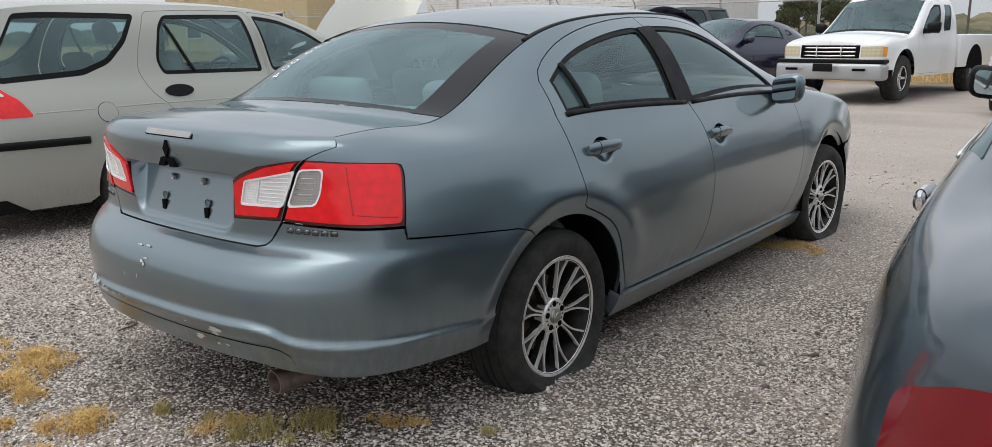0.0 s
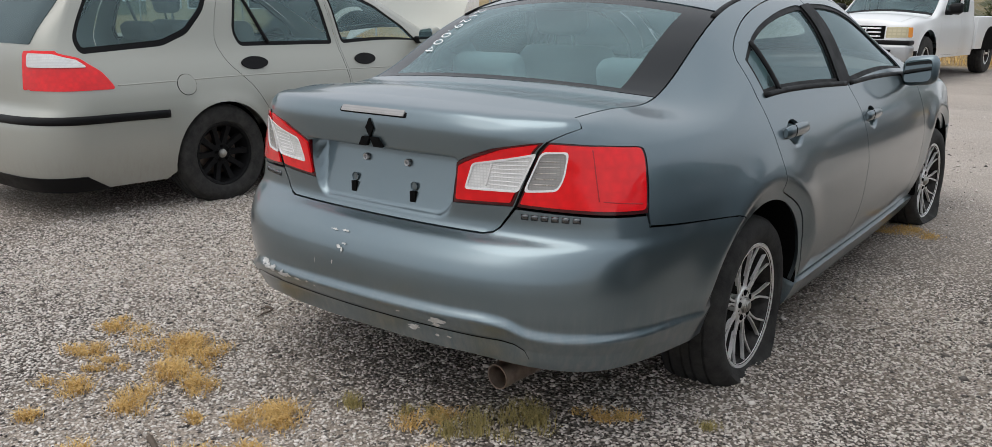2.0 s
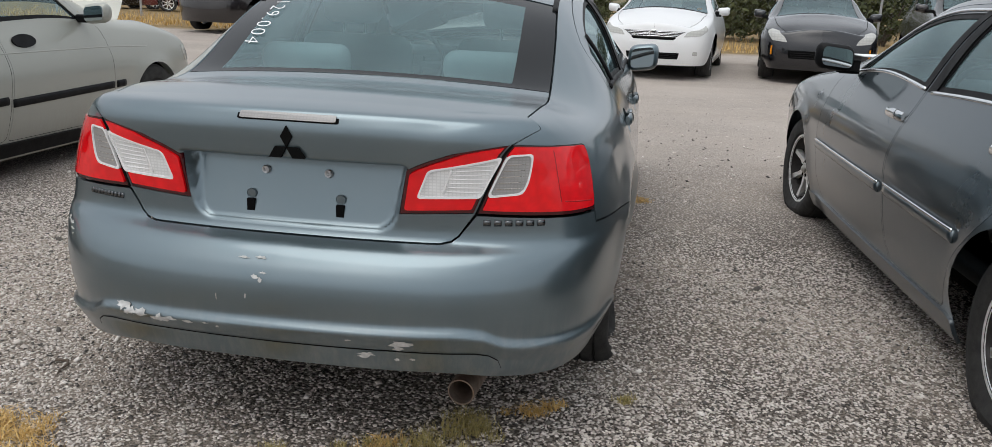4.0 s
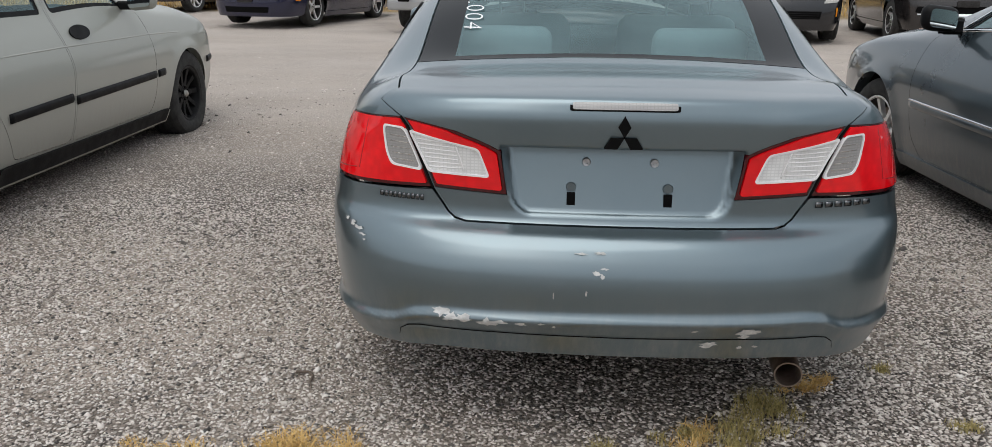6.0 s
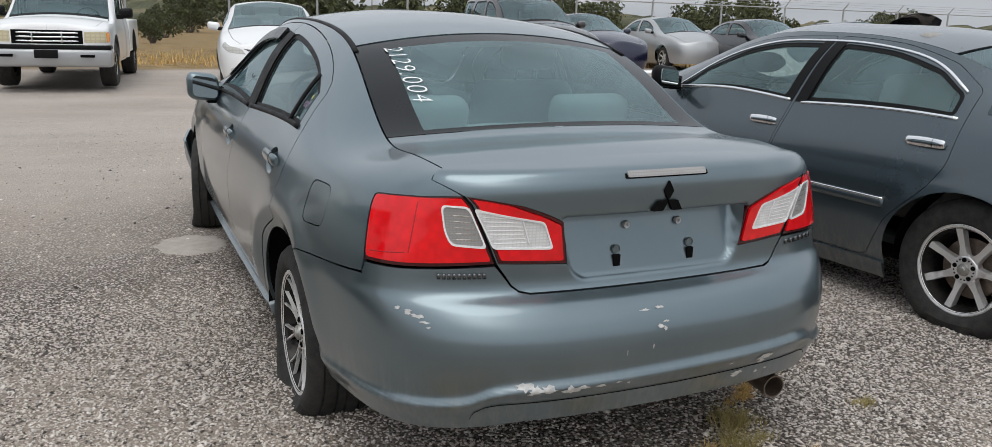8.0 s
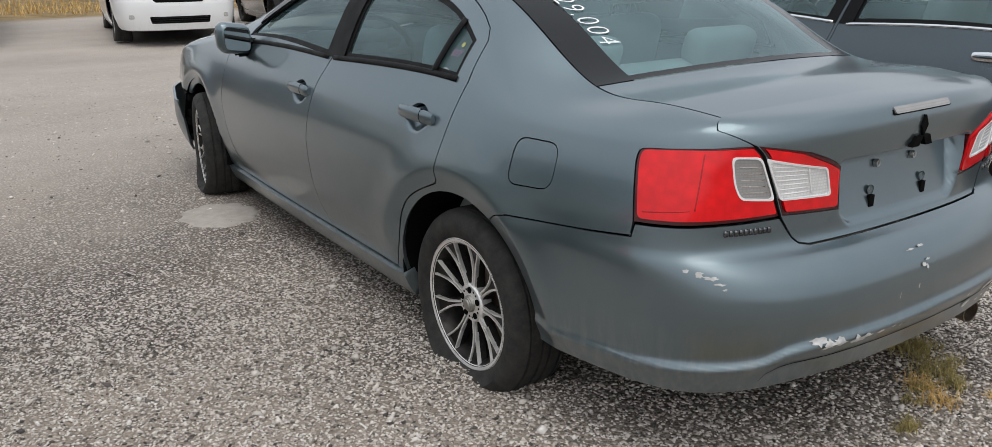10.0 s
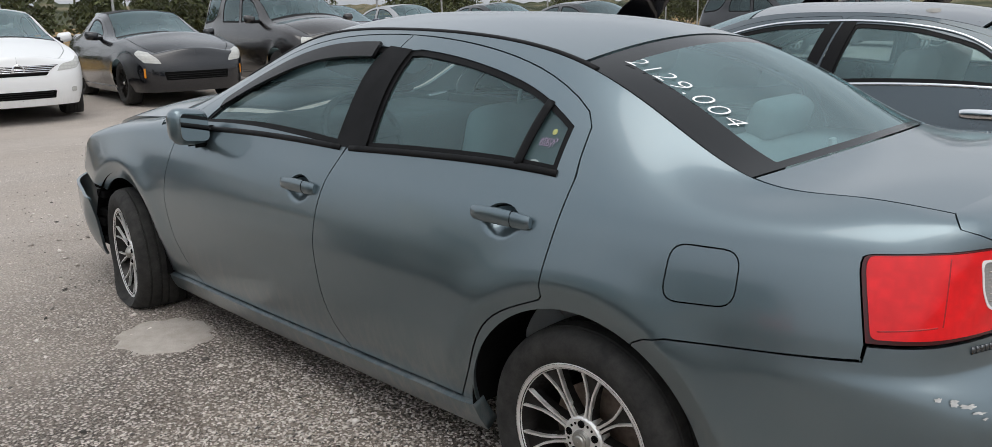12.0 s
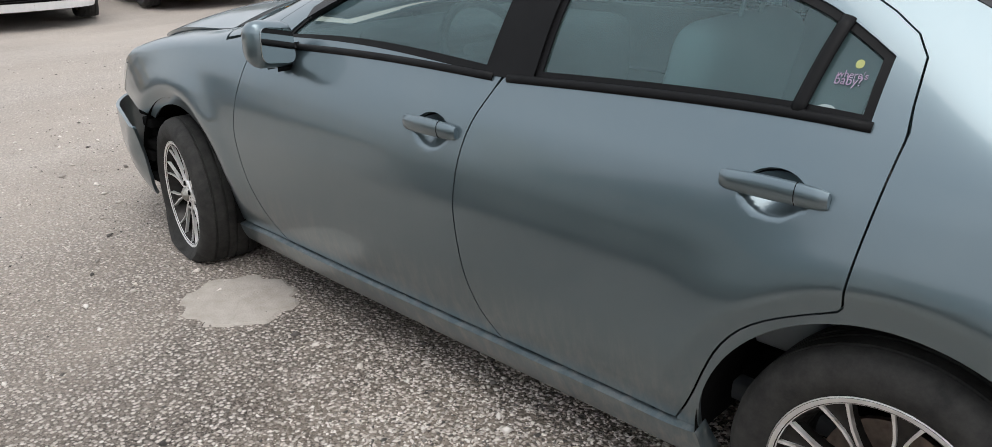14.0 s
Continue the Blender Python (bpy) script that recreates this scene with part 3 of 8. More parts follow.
def gravel_mat():
    """Crushed limestone: pale stones with dark gaps, worn tracks, damp and oily patches."""
    k = Mat("crushed_stone_ground", 0.95, spec=0.2)
    vor = k.node("ShaderNodeTexVoronoi", Scale=66.0, Randomness=1.0)
    k.link(k.tc.outputs["Object"], vor.inputs["Vector"])
    vor2 = k.node("ShaderNodeTexVoronoi", Scale=160.0, Randomness=1.0)
    k.link(k.tc.outputs["Object"], vor2.inputs["Vector"])
    bw = k.node("ShaderNodeRGBToBW")
    k.link(vor.outputs["Color"], bw.inputs[0])
    stone = k.ramp(bw.outputs[0], (0.08, (0.05, 0.042, 0.036)), (0.26, (0.46, 0.405, 0.36)), (0.7, (0.76, 0.69, 0.635)), (0.95, (0.90, 0.845, 0.80)))
    bw2 = k.node("ShaderNodeRGBToBW")
    k.link(vor2.outputs["Color"], bw2.inputs[0])
    fine = k.ramp(bw2.outputs[0], (0.2, (0.020, 0.017, 0.014)), (0.8, (0.27, 0.23, 0.20)))
    c = k.mix(k.ramp(vor.outputs["Distance"], (0.36, 0.0), (0.50, 1.0)), stone, fine)
    patch = k.ramp(k.noise(0.55, 6, 0.62), (0.42, 0.0), (0.62, 1.0))
    c = k.mix(k.math("MULTIPLY", patch, 0.55), c, (0.52, 0.44, 0.365))
    damp = k.ramp(k.noise(3.3, 8, 0.78), (0.50, 0.0), (0.68, 1.0))
    c = k.mix(k.math("MULTIPLY", damp, 0.36), c, (0.17, 0.135, 0.105))
    tone = k.ramp(k.noise(0.12, 3), (0.3, 0.9), (0.7, 1.1))
    c = k.mix(1.0, c, tone, "MULTIPLY")
    # farther along, the lot turns into pale, packed caliche and then dry grass
    sep = k.node("ShaderNodeSeparateXYZ")
    k.link(k.tc.outputs["Object"], sep.inputs[0])
    wob = k.math("MULTIPLY", k.noise(0.35, 4), 3.0)
    along = k.math("ADD", sep.outputs[1], wob)
    pale = k.ramp(k.math("MULTIPLY", along, 0.05), (0.19, 0.0), (0.34, 1.0))
    c = k.mix(k.math("MULTIPLY", pale, 0.72), c, k.ramp(k.noise(0.8, 7, 0.68, (0.35, 1, 1)), (0.3, (0.46, 0.40, 0.35)), (0.7, (0.62, 0.555, 0.50))))
    field = k.ramp(k.math("MULTIPLY", along, 0.025), (0.475, 0.0), (0.50, 1.0))
    straw = k.ramp(k.noise(2.2, 7, 0.7), (0.3, (0.15, 0.11, 0.045)), (0.55, (0.33, 0.23, 0.115)), (0.8, (0.42, 0.30, 0.17)))
    c = k.mix(field, c, straw)
    k.color(c)
    h = k.math("ADD", k.math("MULTIPLY", k.ramp(vor.outputs["Distance"], (0.0, 1.0), (0.62, 0.0)), 1.0), k.math("MULTIPLY", vor2.outputs["Distance"], -0.4))
    k.bump(h, 0.9, 0.012)
    return k.m


GRAVEL = gravel_mat()


def stone_mat():
    k = Mat("loose_stone", 0.95, spec=0.2)
    g = k.t.nodes.new("ShaderNodeNewGeometry")
    k.color(k.mix(0.15, k.ramp(g.outputs["Random Per Island"], (0.0, (0.03, 0.025, 0.021)), (0.15, (0.13, 0.11, 0.095)), (0.26, (0.54, 0.48, 0.43)), (0.7, (0.80, 0.725, 0.66)), (1.0, (0.92, 0.86, 0.805))),
                  k.ramp(k.noise(60, 4), (0.3, 0.15), (0.7, 0.5))))
    return k.m


STONE = stone_mat()


def leafy(name, dark, light):
    k = Mat(name, 0.8, spec=0.25)
    g = k.t.nodes.new("ShaderNodeNewGeometry")
    k.color(k.mix(0.25, k.ramp(g.outputs["Random Per Island"], (0.0, dark), (1.0, light)), k.ramp(k.noise(3), (0.3, dark), (0.7, light))))
    return k.m


STRAW = leafy("dry_grass", (0.46, 0.28, 0.085), (0.82, 0.58, 0.25))
GREENISH = leafy("olive_weed", (0.22, 0.185, 0.07), (0.56, 0.46, 0.20))
LEAF = leafy("foliage", (0.035, 0.047, 0.018), (0.115, 0.125, 0.05))
BARK = plastic("bark", (0.09, 0.07, 0.055), 0.95, 60, 0.5, 0.5)
GALV = metal("galvanised_steel", (0.52, 0.53, 0.54), 0.5, 0.3)

# ---- the ground: one sheet to the horizon ----
def gz(y):
    """The lot climbs a little away from the cars."""
    t = np.clip((np.asarray(y, float) - 3.0) / 19.0, 0, 1)
    return 0.19 * t * (1.25 - 0.25 * t)


def ground_sheet():
    xs = np.r_[-900, -300, -120, -60, np.arange(-30, 31, 2.0), 60, 120, 300, 900]
    ys = np.r_[-600, -200, -80, -30, np.arange(-12, 31, 2.0), 45, 70, 120, 250, 500, 1200]
    verts = [(x, y, float(gz(y))) for y in ys for x in xs]
    n = len(xs)
    faces = [(j * n + i, j * n + i + 1, (j + 1) * n + i + 1, (j + 1) * n + i) for j in range(len(ys) - 1) for i in range(n - 1)]
    return tagged(mesh_of("ground", verts, faces, GRAVEL), "crushed limestone gravel lot running into a dry field", "ground", kind="structure")


ground_sheet()


# ---- wheels: x is the axle, the face looks towards +x ----
def tyre_mesh(bm, r_out, r_rim, width, sag, n=64):
    """A tyre, let down by sag at the ground so that its foot is flat and its sidewall bulges there."""
    w = width / 2
    prof = [(r_rim, -w * 0.86), (r_rim + 0.012, -w * 0.98), ((r_rim + r_out) / 2, -w * 1.04), (r_out - 0.022, -w * 0.97), (r_out - 0.006, -w * 0.80),
            (r_out, -w * 0.62), (r_out - 0.007, -w * 0.60), (r_out - 0.007, -w * 0.55), (r_out + 0.001, -w * 0.53), (r_out + 0.002, -w * 0.20), (r_out - 0.006, -w * 0.18), (r_out - 0.006, -w * 0.12), (r_out + 0.002, -w * 0.10),
            (r_out + 0.002, w * 0.10), (r_out - 0.006, w * 0.12), (r_out - 0.006, w * 0.18), (r_out + 0.002, w * 0.20), (r_out + 0.001, w * 0.53), (r_out - 0.007, w * 0.55), (r_out - 0.007, w * 0.60), (r_out, w * 0.62),
            (r_out - 0.006, w * 0.80), (r_out - 0.022, w * 0.97), ((r_rim + r_out) / 2, w * 1.04), (r_rim + 0.012, w * 0.98), (r_rim, w * 0.86), (r_rim - 0.02, w * 0.7), (r_rim - 0.02, -w * 0.7)]
    vs = lathe(bm, prof, n, "x", closed=True)
    floor = -(r_out - sag)
    for v in vs:
        r = math.hypot(v.co.y, v.co.z)
        if v.co.z < 0 and r > r_rim - 0.01 and sag > 0:
            k = max(0.0, (-v.co.z - r_rim * 0.55) / r_out)
            v.co.x *= 1 + min(0.9, 3.2 * sag * k * (1 - abs(r - (r_rim + r_out) / 2) / (r_out - r_rim)) * 2.2)
            if r > r_rim + 0.004 and v.co.z < floor:
                v.co.z = floor + 0.003 * math.sin(v.co.x * 90)
            elif v.co.z < -r_rim * 0.8:
                t = (-v.co.z - r_rim) / (r_out - r_rim)
                if t > 0:
                    v.co.z = max(v.co.z, -(r_rim + t * (r_out - sag - r_rim)) if abs(v.co.y) < 0.12 else v.co.z)


def spoke_wheel(parent, r_rim, width, spokes="mesh", tyre_r=0.315, sag=0.07, face=ALLOY, pocket=ALLOY_DARK, badge=None, n_spoke=8, tyre_w=0.215):
    """Tyre, rim, spokes and hub under an empty called wheel."""
    bm = bmesh.new()
    tyre_mesh(bm, tyre_r, r_rim, tyre_w, sag)
    part("tyre", bm, TYRE, parent)
    w = width / 2
    bm = bmesh.new()
    lathe(bm, [(r_rim - 0.03, -w), (r_rim - 0.012, -w), (r_rim, -w + 0.008), (r_rim - 0.028, -w + 0.03), (r_rim - 0.03, w - 0.05), (r_rim - 0.012, w - 0.012), (r_rim, w - 0.004), (r_rim - 0.002, w + 0.003), (r_rim - 0.014, w), (r_rim - 0.036, w - 0.055), (r_rim - 0.042, -w)], 64, "x", closed=True)
    part("rim", bm, pocket, parent, "dark painted alloy barrel")
    bm = bmesh.new()
    lathe(bm, [(r_rim - 0.017, w - 0.004), (r_rim - 0.012, w + 0.001), (r_rim - 0.003, w + 0.003), (r_rim + 0.001, w + 0.001), (r_rim - 0.002, w - 0.004)], 64, "x", closed=True)
    part("rim_lip", bm, face, parent, "bright machined rim lip")
    # disc behind the spokes
    bm = bmesh.new()
    lathe(bm, [(0.02, w - 0.10), (0.14, w - 0.10), (0.14, w - 0.085), (0.02, w - 0.085)], 40, "x", closed=True)
    part("brake_disc", bm, STEEL, parent, "rusty brake disc")
    x0 = w - (0.003 if spokes == "mesh" else 0.012)

    def strip(bm, pts, wd, dep, zoff=0.0):
        """A raised bar through (radius, angle) points, on the dished face."""
        pos = []
        for r, a, ww in pts:
            dish = -0.022 * (1 - ((r - 0.05) / (r_rim - 0.05)) ** 2) if r > 0.05 else -0.022
            pos.append((Vector((x0 + dish + zoff, r * math.cos(a), r * math.sin(a))), ww * wd))
        ring0 = []
        for i, (p, ww) in enumerate(pos):
            q = pos[min(i + 1, len(pos) - 1)][0] - pos[max(i - 1, 0)][0]
            side = Vector((1, 0, 0)).cross(q).normalized()
            ring = [bm.verts.new(p + side * ww * 0.8), bm.verts.new(p + side * ww - Vector((dep, 0, 0))), bm.verts.new(p - side * ww - Vector((dep, 0, 0))), bm.verts.new(p - side * ww * 0.8)]
            if ring0:
                for k in range(4):
                    bm.faces.new((ring0[k], ring0[(k + 1) % 4], ring[(k + 1) % 4], ring[k]))
            else:
                bm.faces.new(ring)
            ring0 = ring
        bm.faces.new(ring0[::-1])
    for k in range(n_spoke):
        a = 2 * math.pi * k / n_spoke
        bm = bmesh.new()
        if spokes == "mesh":
            # two thin machined bars that run side by side from the hub and part towards the rim
            R, q = r_rim - 0.007, r_rim / 0.224
            for sg in (-1, 1):
                strip(bm, [(0.058 * q, a + sg * 0.125, 1.5), (0.078 * q, a + sg * 0.080, 1.1), (0.112 * q, a + sg * 0.058, 0.95), (0.145 * q, a + sg * 0.070, 0.95), (0.178 * q, a + sg * 0.108, 0.95), (R, a + sg * 0.150, 1.2)], 0.0040, 0.012)
            web = bmesh.new()
            strip(web, [(0.050 * q, a, 2.0), (0.085 * q, a, 1.25), (0.125 * q, a, 1.1), (0.165 * q, a, 1.6), (R, a, 3.4)], 0.0105, 0.030, -0.007)
            bmesh.ops.recalc_face_normals(web, faces=web.faces)
            part("spoke_web", web, pocket, parent, smooth=False)
        elif spokes == "split":
            R = r_rim - 0.012
            strip(bm, [(0.05, a, 1.6), (0.11, a, 1.0), (R, a, 1.3)], 0.016, 0.03)
        else:
            R = r_rim - 0.008
            strip(bm, [(0.05, a, 1.2), (0.12, a, 0.9), (R, a, 1.15)], 0.021, 0.03)
        bmesh.ops.recalc_face_normals(bm, faces=bm.faces)
        part("spoke", bm, face, parent, smooth=False)
    bm = bmesh.new()
    lathe(bm, [(0.0005, x0 - 0.016), (0.03, x0 - 0.016), (0.060, x0 - 0.018), (0.066, x0 - 0.024), (0.066, x0 - 0.06), (0.02, x0 - 0.06)], 36, "x")
    part("hub", bm, face, parent)
    bm = bmesh.new()
    lathe(bm, [(0.0005, x0 + 0.003), (0.014, x0 + 0.0025), (0.0165, x0 + 0.0005), (0.0175, x0 - 0.002), (0.022, x0 - 0.003), (0.023, x0 - 0.006), (0.0265, x0 - 0.007), (0.028, x0 - 0.011), (0.030, x0 - 0.018)], 32, "x")
    part("centre_cap", bm, CAP, parent, "stepped grey metal centre cap")
    for k in range(5):
        a = 2 * math.pi * (k + 0.3) / 5
        bm = bmesh.new()
        lathe(bm, [(0.0005, x0 - 0.012), (0.0045, x0 - 0.012), (0.0055, x0 - 0.0155), (0.0082, x0 - 0.0155), (0.0085, x0 - 0.0125), (0.0105, x0 - 0.0135), (0.0112, x0 - 0.018)], 10, "x", (0, 0.046 * math.cos(a), 0.046 * math.sin(a)))
        part("lug_nut", bm, DARK, parent)
        for da in (0.46, 0.80):
            bm = bmesh.new()
            rod(bm, (x0 - 0.03, 0.048 * math.cos(a + da), 0.048 * math.sin(a + da)), (x0 - 0.0168, 0.048 * math.cos(a + da), 0.048 * math.sin(a + da)), 0.0042, n=8)
            part("hub_slot", bm, DARK, parent)


def put_wheels(car, places, r_rim, **k):
    """Four wheels under a car; places are (x, y, z, steer)."""
    first = {}
    for x, y, z, steer in places:
        w = empty("wheel")
        w.parent = car
        w.matrix_basis = pose(x, y, z, 0, 0, steer + (0 if x > 0 else 180))
        if not first:
            spoke_wheel(w, r_rim, 0.19, **k)
            first["w"] = w
        else:
            for o in first["w"].children:
                c = o.copy()
                scene.collection.objects.link(c)
                c.parent = w
                c.matrix_basis = o.matrix_basis.copy()


# ---- shared car parts ----
def seat(parent, x, y, z, cloth, w=0.50, back=0.62, lean=14, name="front_seat", rest=True):
    s = empty(name)
    s.parent = parent
    bm = bmesh.new()
    box(bm, x - w / 2, x + w / 2, y - 0.25, y + 0.26, z - 0.08, z + 0.09, 0.06)
    part("seat_cushion", bm, cloth, s)
    bm = bmesh.new()
    box(bm, -w / 2, w / 2, -0.07, 0.07, 0, back, 0.065, pose(x, y - 0.24, z + 0.02, lean, 0, 0))
    part("backrest", bm, cloth, s)
    if rest:
        bm = bmesh.new()
        box(bm, -0.13, 0.13, -0.05, 0.05, back + 0.05, back + 0.22, 0.045, pose(x, y - 0.24, z + 0.02, lean, 0, 0))
        for q in (-0.05, 0.05):
            m = pose(x, y - 0.24, z + 0.02, lean, 0, 0)
            rod(bm, m @ Vector((q, 0, back - 0.05)), m @ Vector((q, 0, back + 0.1)), 0.006)
        part("headrest", bm, cloth, s)
    return s


def cabin(car, y_rear, y_front, half, z_floor, z_seat, z_dash, cloth, roof=None, bench_rests=True, y_dash=None, steer=True, wagon=False):
    """Floor, seats, dash and steering wheel."""
    bm = bmesh.new()
    box(bm, -half, half, y_rear - 0.2, y_front + 0.5, z_floor - 0.05, z_floor, 0.01)
    part("cabin_floor", bm, CABIN, car)
    yd = y_front if y_dash is None else y_dash
    bm = bmesh.new()
    box(bm, -half + 0.03, half - 0.03, yd - 0.12, yd + 0.62, z_floor + 0.3, z_dash, 0.07)
    box(bm, -half * 0.5 - 0.2, -half * 0.5 + 0.2, yd - 0.16, yd + 0.2, z_dash - 0.03, z_dash + 0.05, 0.05)
    part("dashboard", bm, CABIN, car)
    for x in (-half * 0.5, half * 0.5):
        seat(car, x, yd - 0.78, z_seat, cloth)
    yb = y_rear + 0.35
    s = empty("rear_bench")
    s.parent = car
    bm = bmesh.new()
    box(bm, -half + 0.05, half - 0.05, yb - 0.2, yb + 0.3, z_seat - 0.1, z_seat + 0.08, 0.06)
    part("bench_cushion", bm, cloth, s)
    bm = bmesh.new()
    box(bm, -half + 0.06, half - 0.06, -0.07, 0.07, 0, 0.52, 0.06, pose(0, yb - 0.2, z_seat, 18, 0, 0))
    part("bench_backrest", bm, cloth, s)
    if bench_rests:
        for x in (-half * 0.5, half * 0.5):
            bm = bmesh.new()
            box(bm, -0.17, 0.17, -0.055, 0.055, 0.50, 0.64, 0.045, pose(x, yb - 0.2, z_seat, 18, 0, 0))
            part("headrest", bm, cloth, s)
    if steer:
        st = empty("steering_wheel")
        st.parent = car
        bm = bmesh.new()
        ring = [Vector((0.185 * math.cos(a), 0.185 * math.sin(a), 0)) for a in np.linspace(0, 2 * math.pi, 33)[:-1]]
        for a, b in zip(ring, ring[1:] + ring[:1]):
            rod(bm, a, b, 0.015, n=7)
        for a in (0, math.pi, -math.pi / 2):
            rod(bm, (0, 0, -0.02), (0.18 * math.cos(a), 0.18 * math.sin(a), 0), 0.02, n=6)
        box(bm, -0.07, 0.07, -0.06, 0.06, -0.05, 0.0, 0.02)
        m = pose(-half * 0.5, yd - 0.26, z_dash - 0.03, 62, 0, 0)
        bmesh.ops.transform(bm, matrix=m, verts=bm.verts)
        part("steering_rim", bm, CABIN, st)


def handle(b, car, y0, y1, z, mat, flip, cup=0.055, cup_mat=None):
    """A pull handle over its dished cup."""
    h = empty("door_handle")
    h.parent = car
    ym = (y0 + y1) / 2
    ring = b.yz(*[(ym + 1.15 * cup * math.cos(a), z - 0.004 + cup * 0.92 * math.sin(a)) for a in np.linspace(0, 2 * math.pi, 25)[:-1]])

    def dish(p, nr):
        r = np.hypot((p[:, 1] - ym) / 1.15, p[:, 2] - z) / cup
        return p - nr * (0.042 * np.clip(1 - r ** 2, 0, 1))[:, None]
    b.skin("handle_cup", ring, cup_mat or mat, h, flange=0, gap=0, step=0.012, warp=dish, flip=flip)
    c = b.find((ym, z), (1, 2))
    p = b.at(*c)
    bm = bmesh.new()
    n, L = 16, (y1 - y0) / 2
    rings = []
    for i in range(n + 1):
        t = -1 + 2 * i / n
        hx = 0.030 * (1 - 0.55 * abs(t) ** 3) if i not in (0, n) else 0.012
        hz = 0.0235 * (1 - 0.16 * t * t) if i not in (0, n) else 0.016
        rings.append([bm.verts.new((p[0] - 0.003 + hx * 0.4 + 0.0145 * math.cos(a) * (0.9 if i not in (0, n) else 0.5), ym + t * L, z - 0.009 + 0.003 * (1 - t * t) + hz * math.sin(a))) for a in np.linspace(0, 2 * math.pi, 11)[:-1]])
    for r0, r1 in zip(rings, rings[1:]):
        for k in range(10):
            bm.faces.new((r0[k], r0[(k + 1) % 10], r1[(k + 1) % 10], r1[k]))
    bm.faces.new(rings[0][::-1])
    bm.faces.new(rings[-1])
    if flip:
        bmesh.ops.transform(bm, matrix=Matrix.Diagonal((-1, 1, 1, 1)), verts=bm.verts)
    bmesh.ops.recalc_face_normals(bm, faces=bm.faces)
    part("pull", bm, mat, h)
    # shut line of the fixed end cap, towards the back
    bm = bmesh.new()
    yc = y0 + 0.27 * (y1 - y0)
    lathe(bm, [(0.0165, -0.0012), (0.0188, 0.0), (0.0165, 0.0012)], 14, "x", closed=True)
    sg = -1 if flip else 1
    bmesh.ops.transform(bm, matrix=pose(sg * (p[0] + 0.0085), yc, z - 0.0065, 0, 0, 90) @ Matrix.Diagonal((1, 0.76, 1.27, 1)), verts=bm.verts)
    part("cap_gap", bm, DARK, h)
    return h


def door_mirror(car, x, y, z, mat, flip, w=0.20, h=0.135, arm=0.07):
    m = empty("wing_mirror")
    m.parent = car
    sg = -1 if flip else 1
    bm = bmesh.new()
    vs = box(bm, -w / 2, w / 2, -0.05, 0.06, -h / 2, h / 2, 0.042)
    for v in vs:
        v.co.x *= 1 - 0.25 * max(0, v.co.y) / 0.06
        v.co.z *= 1 - 0.3 * max(0, v.co.y) / 0.06
        v.co.z += 0.02 * v.co.x / w
    bmesh.ops.transform(bm, matrix=pose(sg * (x + arm + w / 2 - 0.02), y, z, 0, 0, sg * -8) @ Matrix.Diagonal((sg, 1, 1, 1)), verts=bm.verts)
    bmesh.ops.recalc_face_normals(bm, faces=bm.faces)
    part("mirror_shell", bm, mat, m)
    bm = bmesh.new()
    g = filleted(np.array([(-w / 2 + 0.02, -h / 2 + 0.02), (w / 2 - 0.02, -h / 2 + 0.02), (w / 2 - 0.022, h / 2 - 0.018), (-w / 2 + 0.024, h / 2 - 0.022)]), 0.03)
    f = [bm.verts.new((a, -0.052, c + 0.02 * a / w)) for a, c in g]
    k = [bm.verts.new((a, -0.045, c + 0.02 * a / w)) for a, c in g]
    bm.faces.new(f)
    for i in range(len(f)):
        bm.faces.new((f[i], f[(i + 1) % len(f)], k[(i + 1) % len(f)], k[i]))
    bmesh.ops.transform(bm, matrix=pose(sg * (x + arm + w / 2 - 0.02), y, z, 0, 0, sg * -8) @ Matrix.Diagonal((sg, 1, 1, 1)), verts=bm.verts)
    bmesh.ops.recalc_face_normals(bm, faces=bm.faces)
    part("mirror_glass", bm, MIRROR, m, "silvered mirror glass", smooth=False)
    bm = bmesh.new()
    box(bm, sg * x - 0.03, sg * (x + arm) + sg * 0.03, y - 0.01, y + 0.05, z - h / 2, z - h / 2 + 0.055, 0.015)
    part("mirror_foot", bm, TRIM, m)
    return m


def arch_liner(car, x0, x1, y, z, r, flip):
    bm = bmesh.new()
    sg = -1 if flip else 1
    ang = np.linspace(radians(-6), radians(186), 34)
    rows = [[bm.verts.new((sg * (x - (0.24 * max(0.0, -math.cos(a)) ** 1.5 if x == x1 and y < 2 else 0.0)), y + rr * math.cos(a), z + rr * math.sin(a))) for a in ang] for x, rr in ((x1, r), (x0 + 0.1, r + 0.01), (x0, r - 0.03))]
    for r0, r1 in zip(rows, rows[1:]):
        for k in range(len(ang) - 1):
            bm.faces.new((r0[k], r0[k + 1], r1[k + 1], r1[k]))
    part("wheel_arch_liner", bm, DARK, car)


DEFLECT = plastic("smoked_plastic", (0.012, 0.012, 0.013), 0.2, 80, 0.2, 0.02)
PINK = plastic("violet_print", (0.26, 0.18, 0.27), 0.6)
YELLOW = plastic("yellow_print", (0.34, 0.36, 0.14), 0.6)
GREY_PRINT = plastic("grey_print", (0.30, 0.36, 0.36), 0.6)
MIRROR = metal("mirror_silver", (0.50, 0.54, 0.55), 0.03, 0.1)


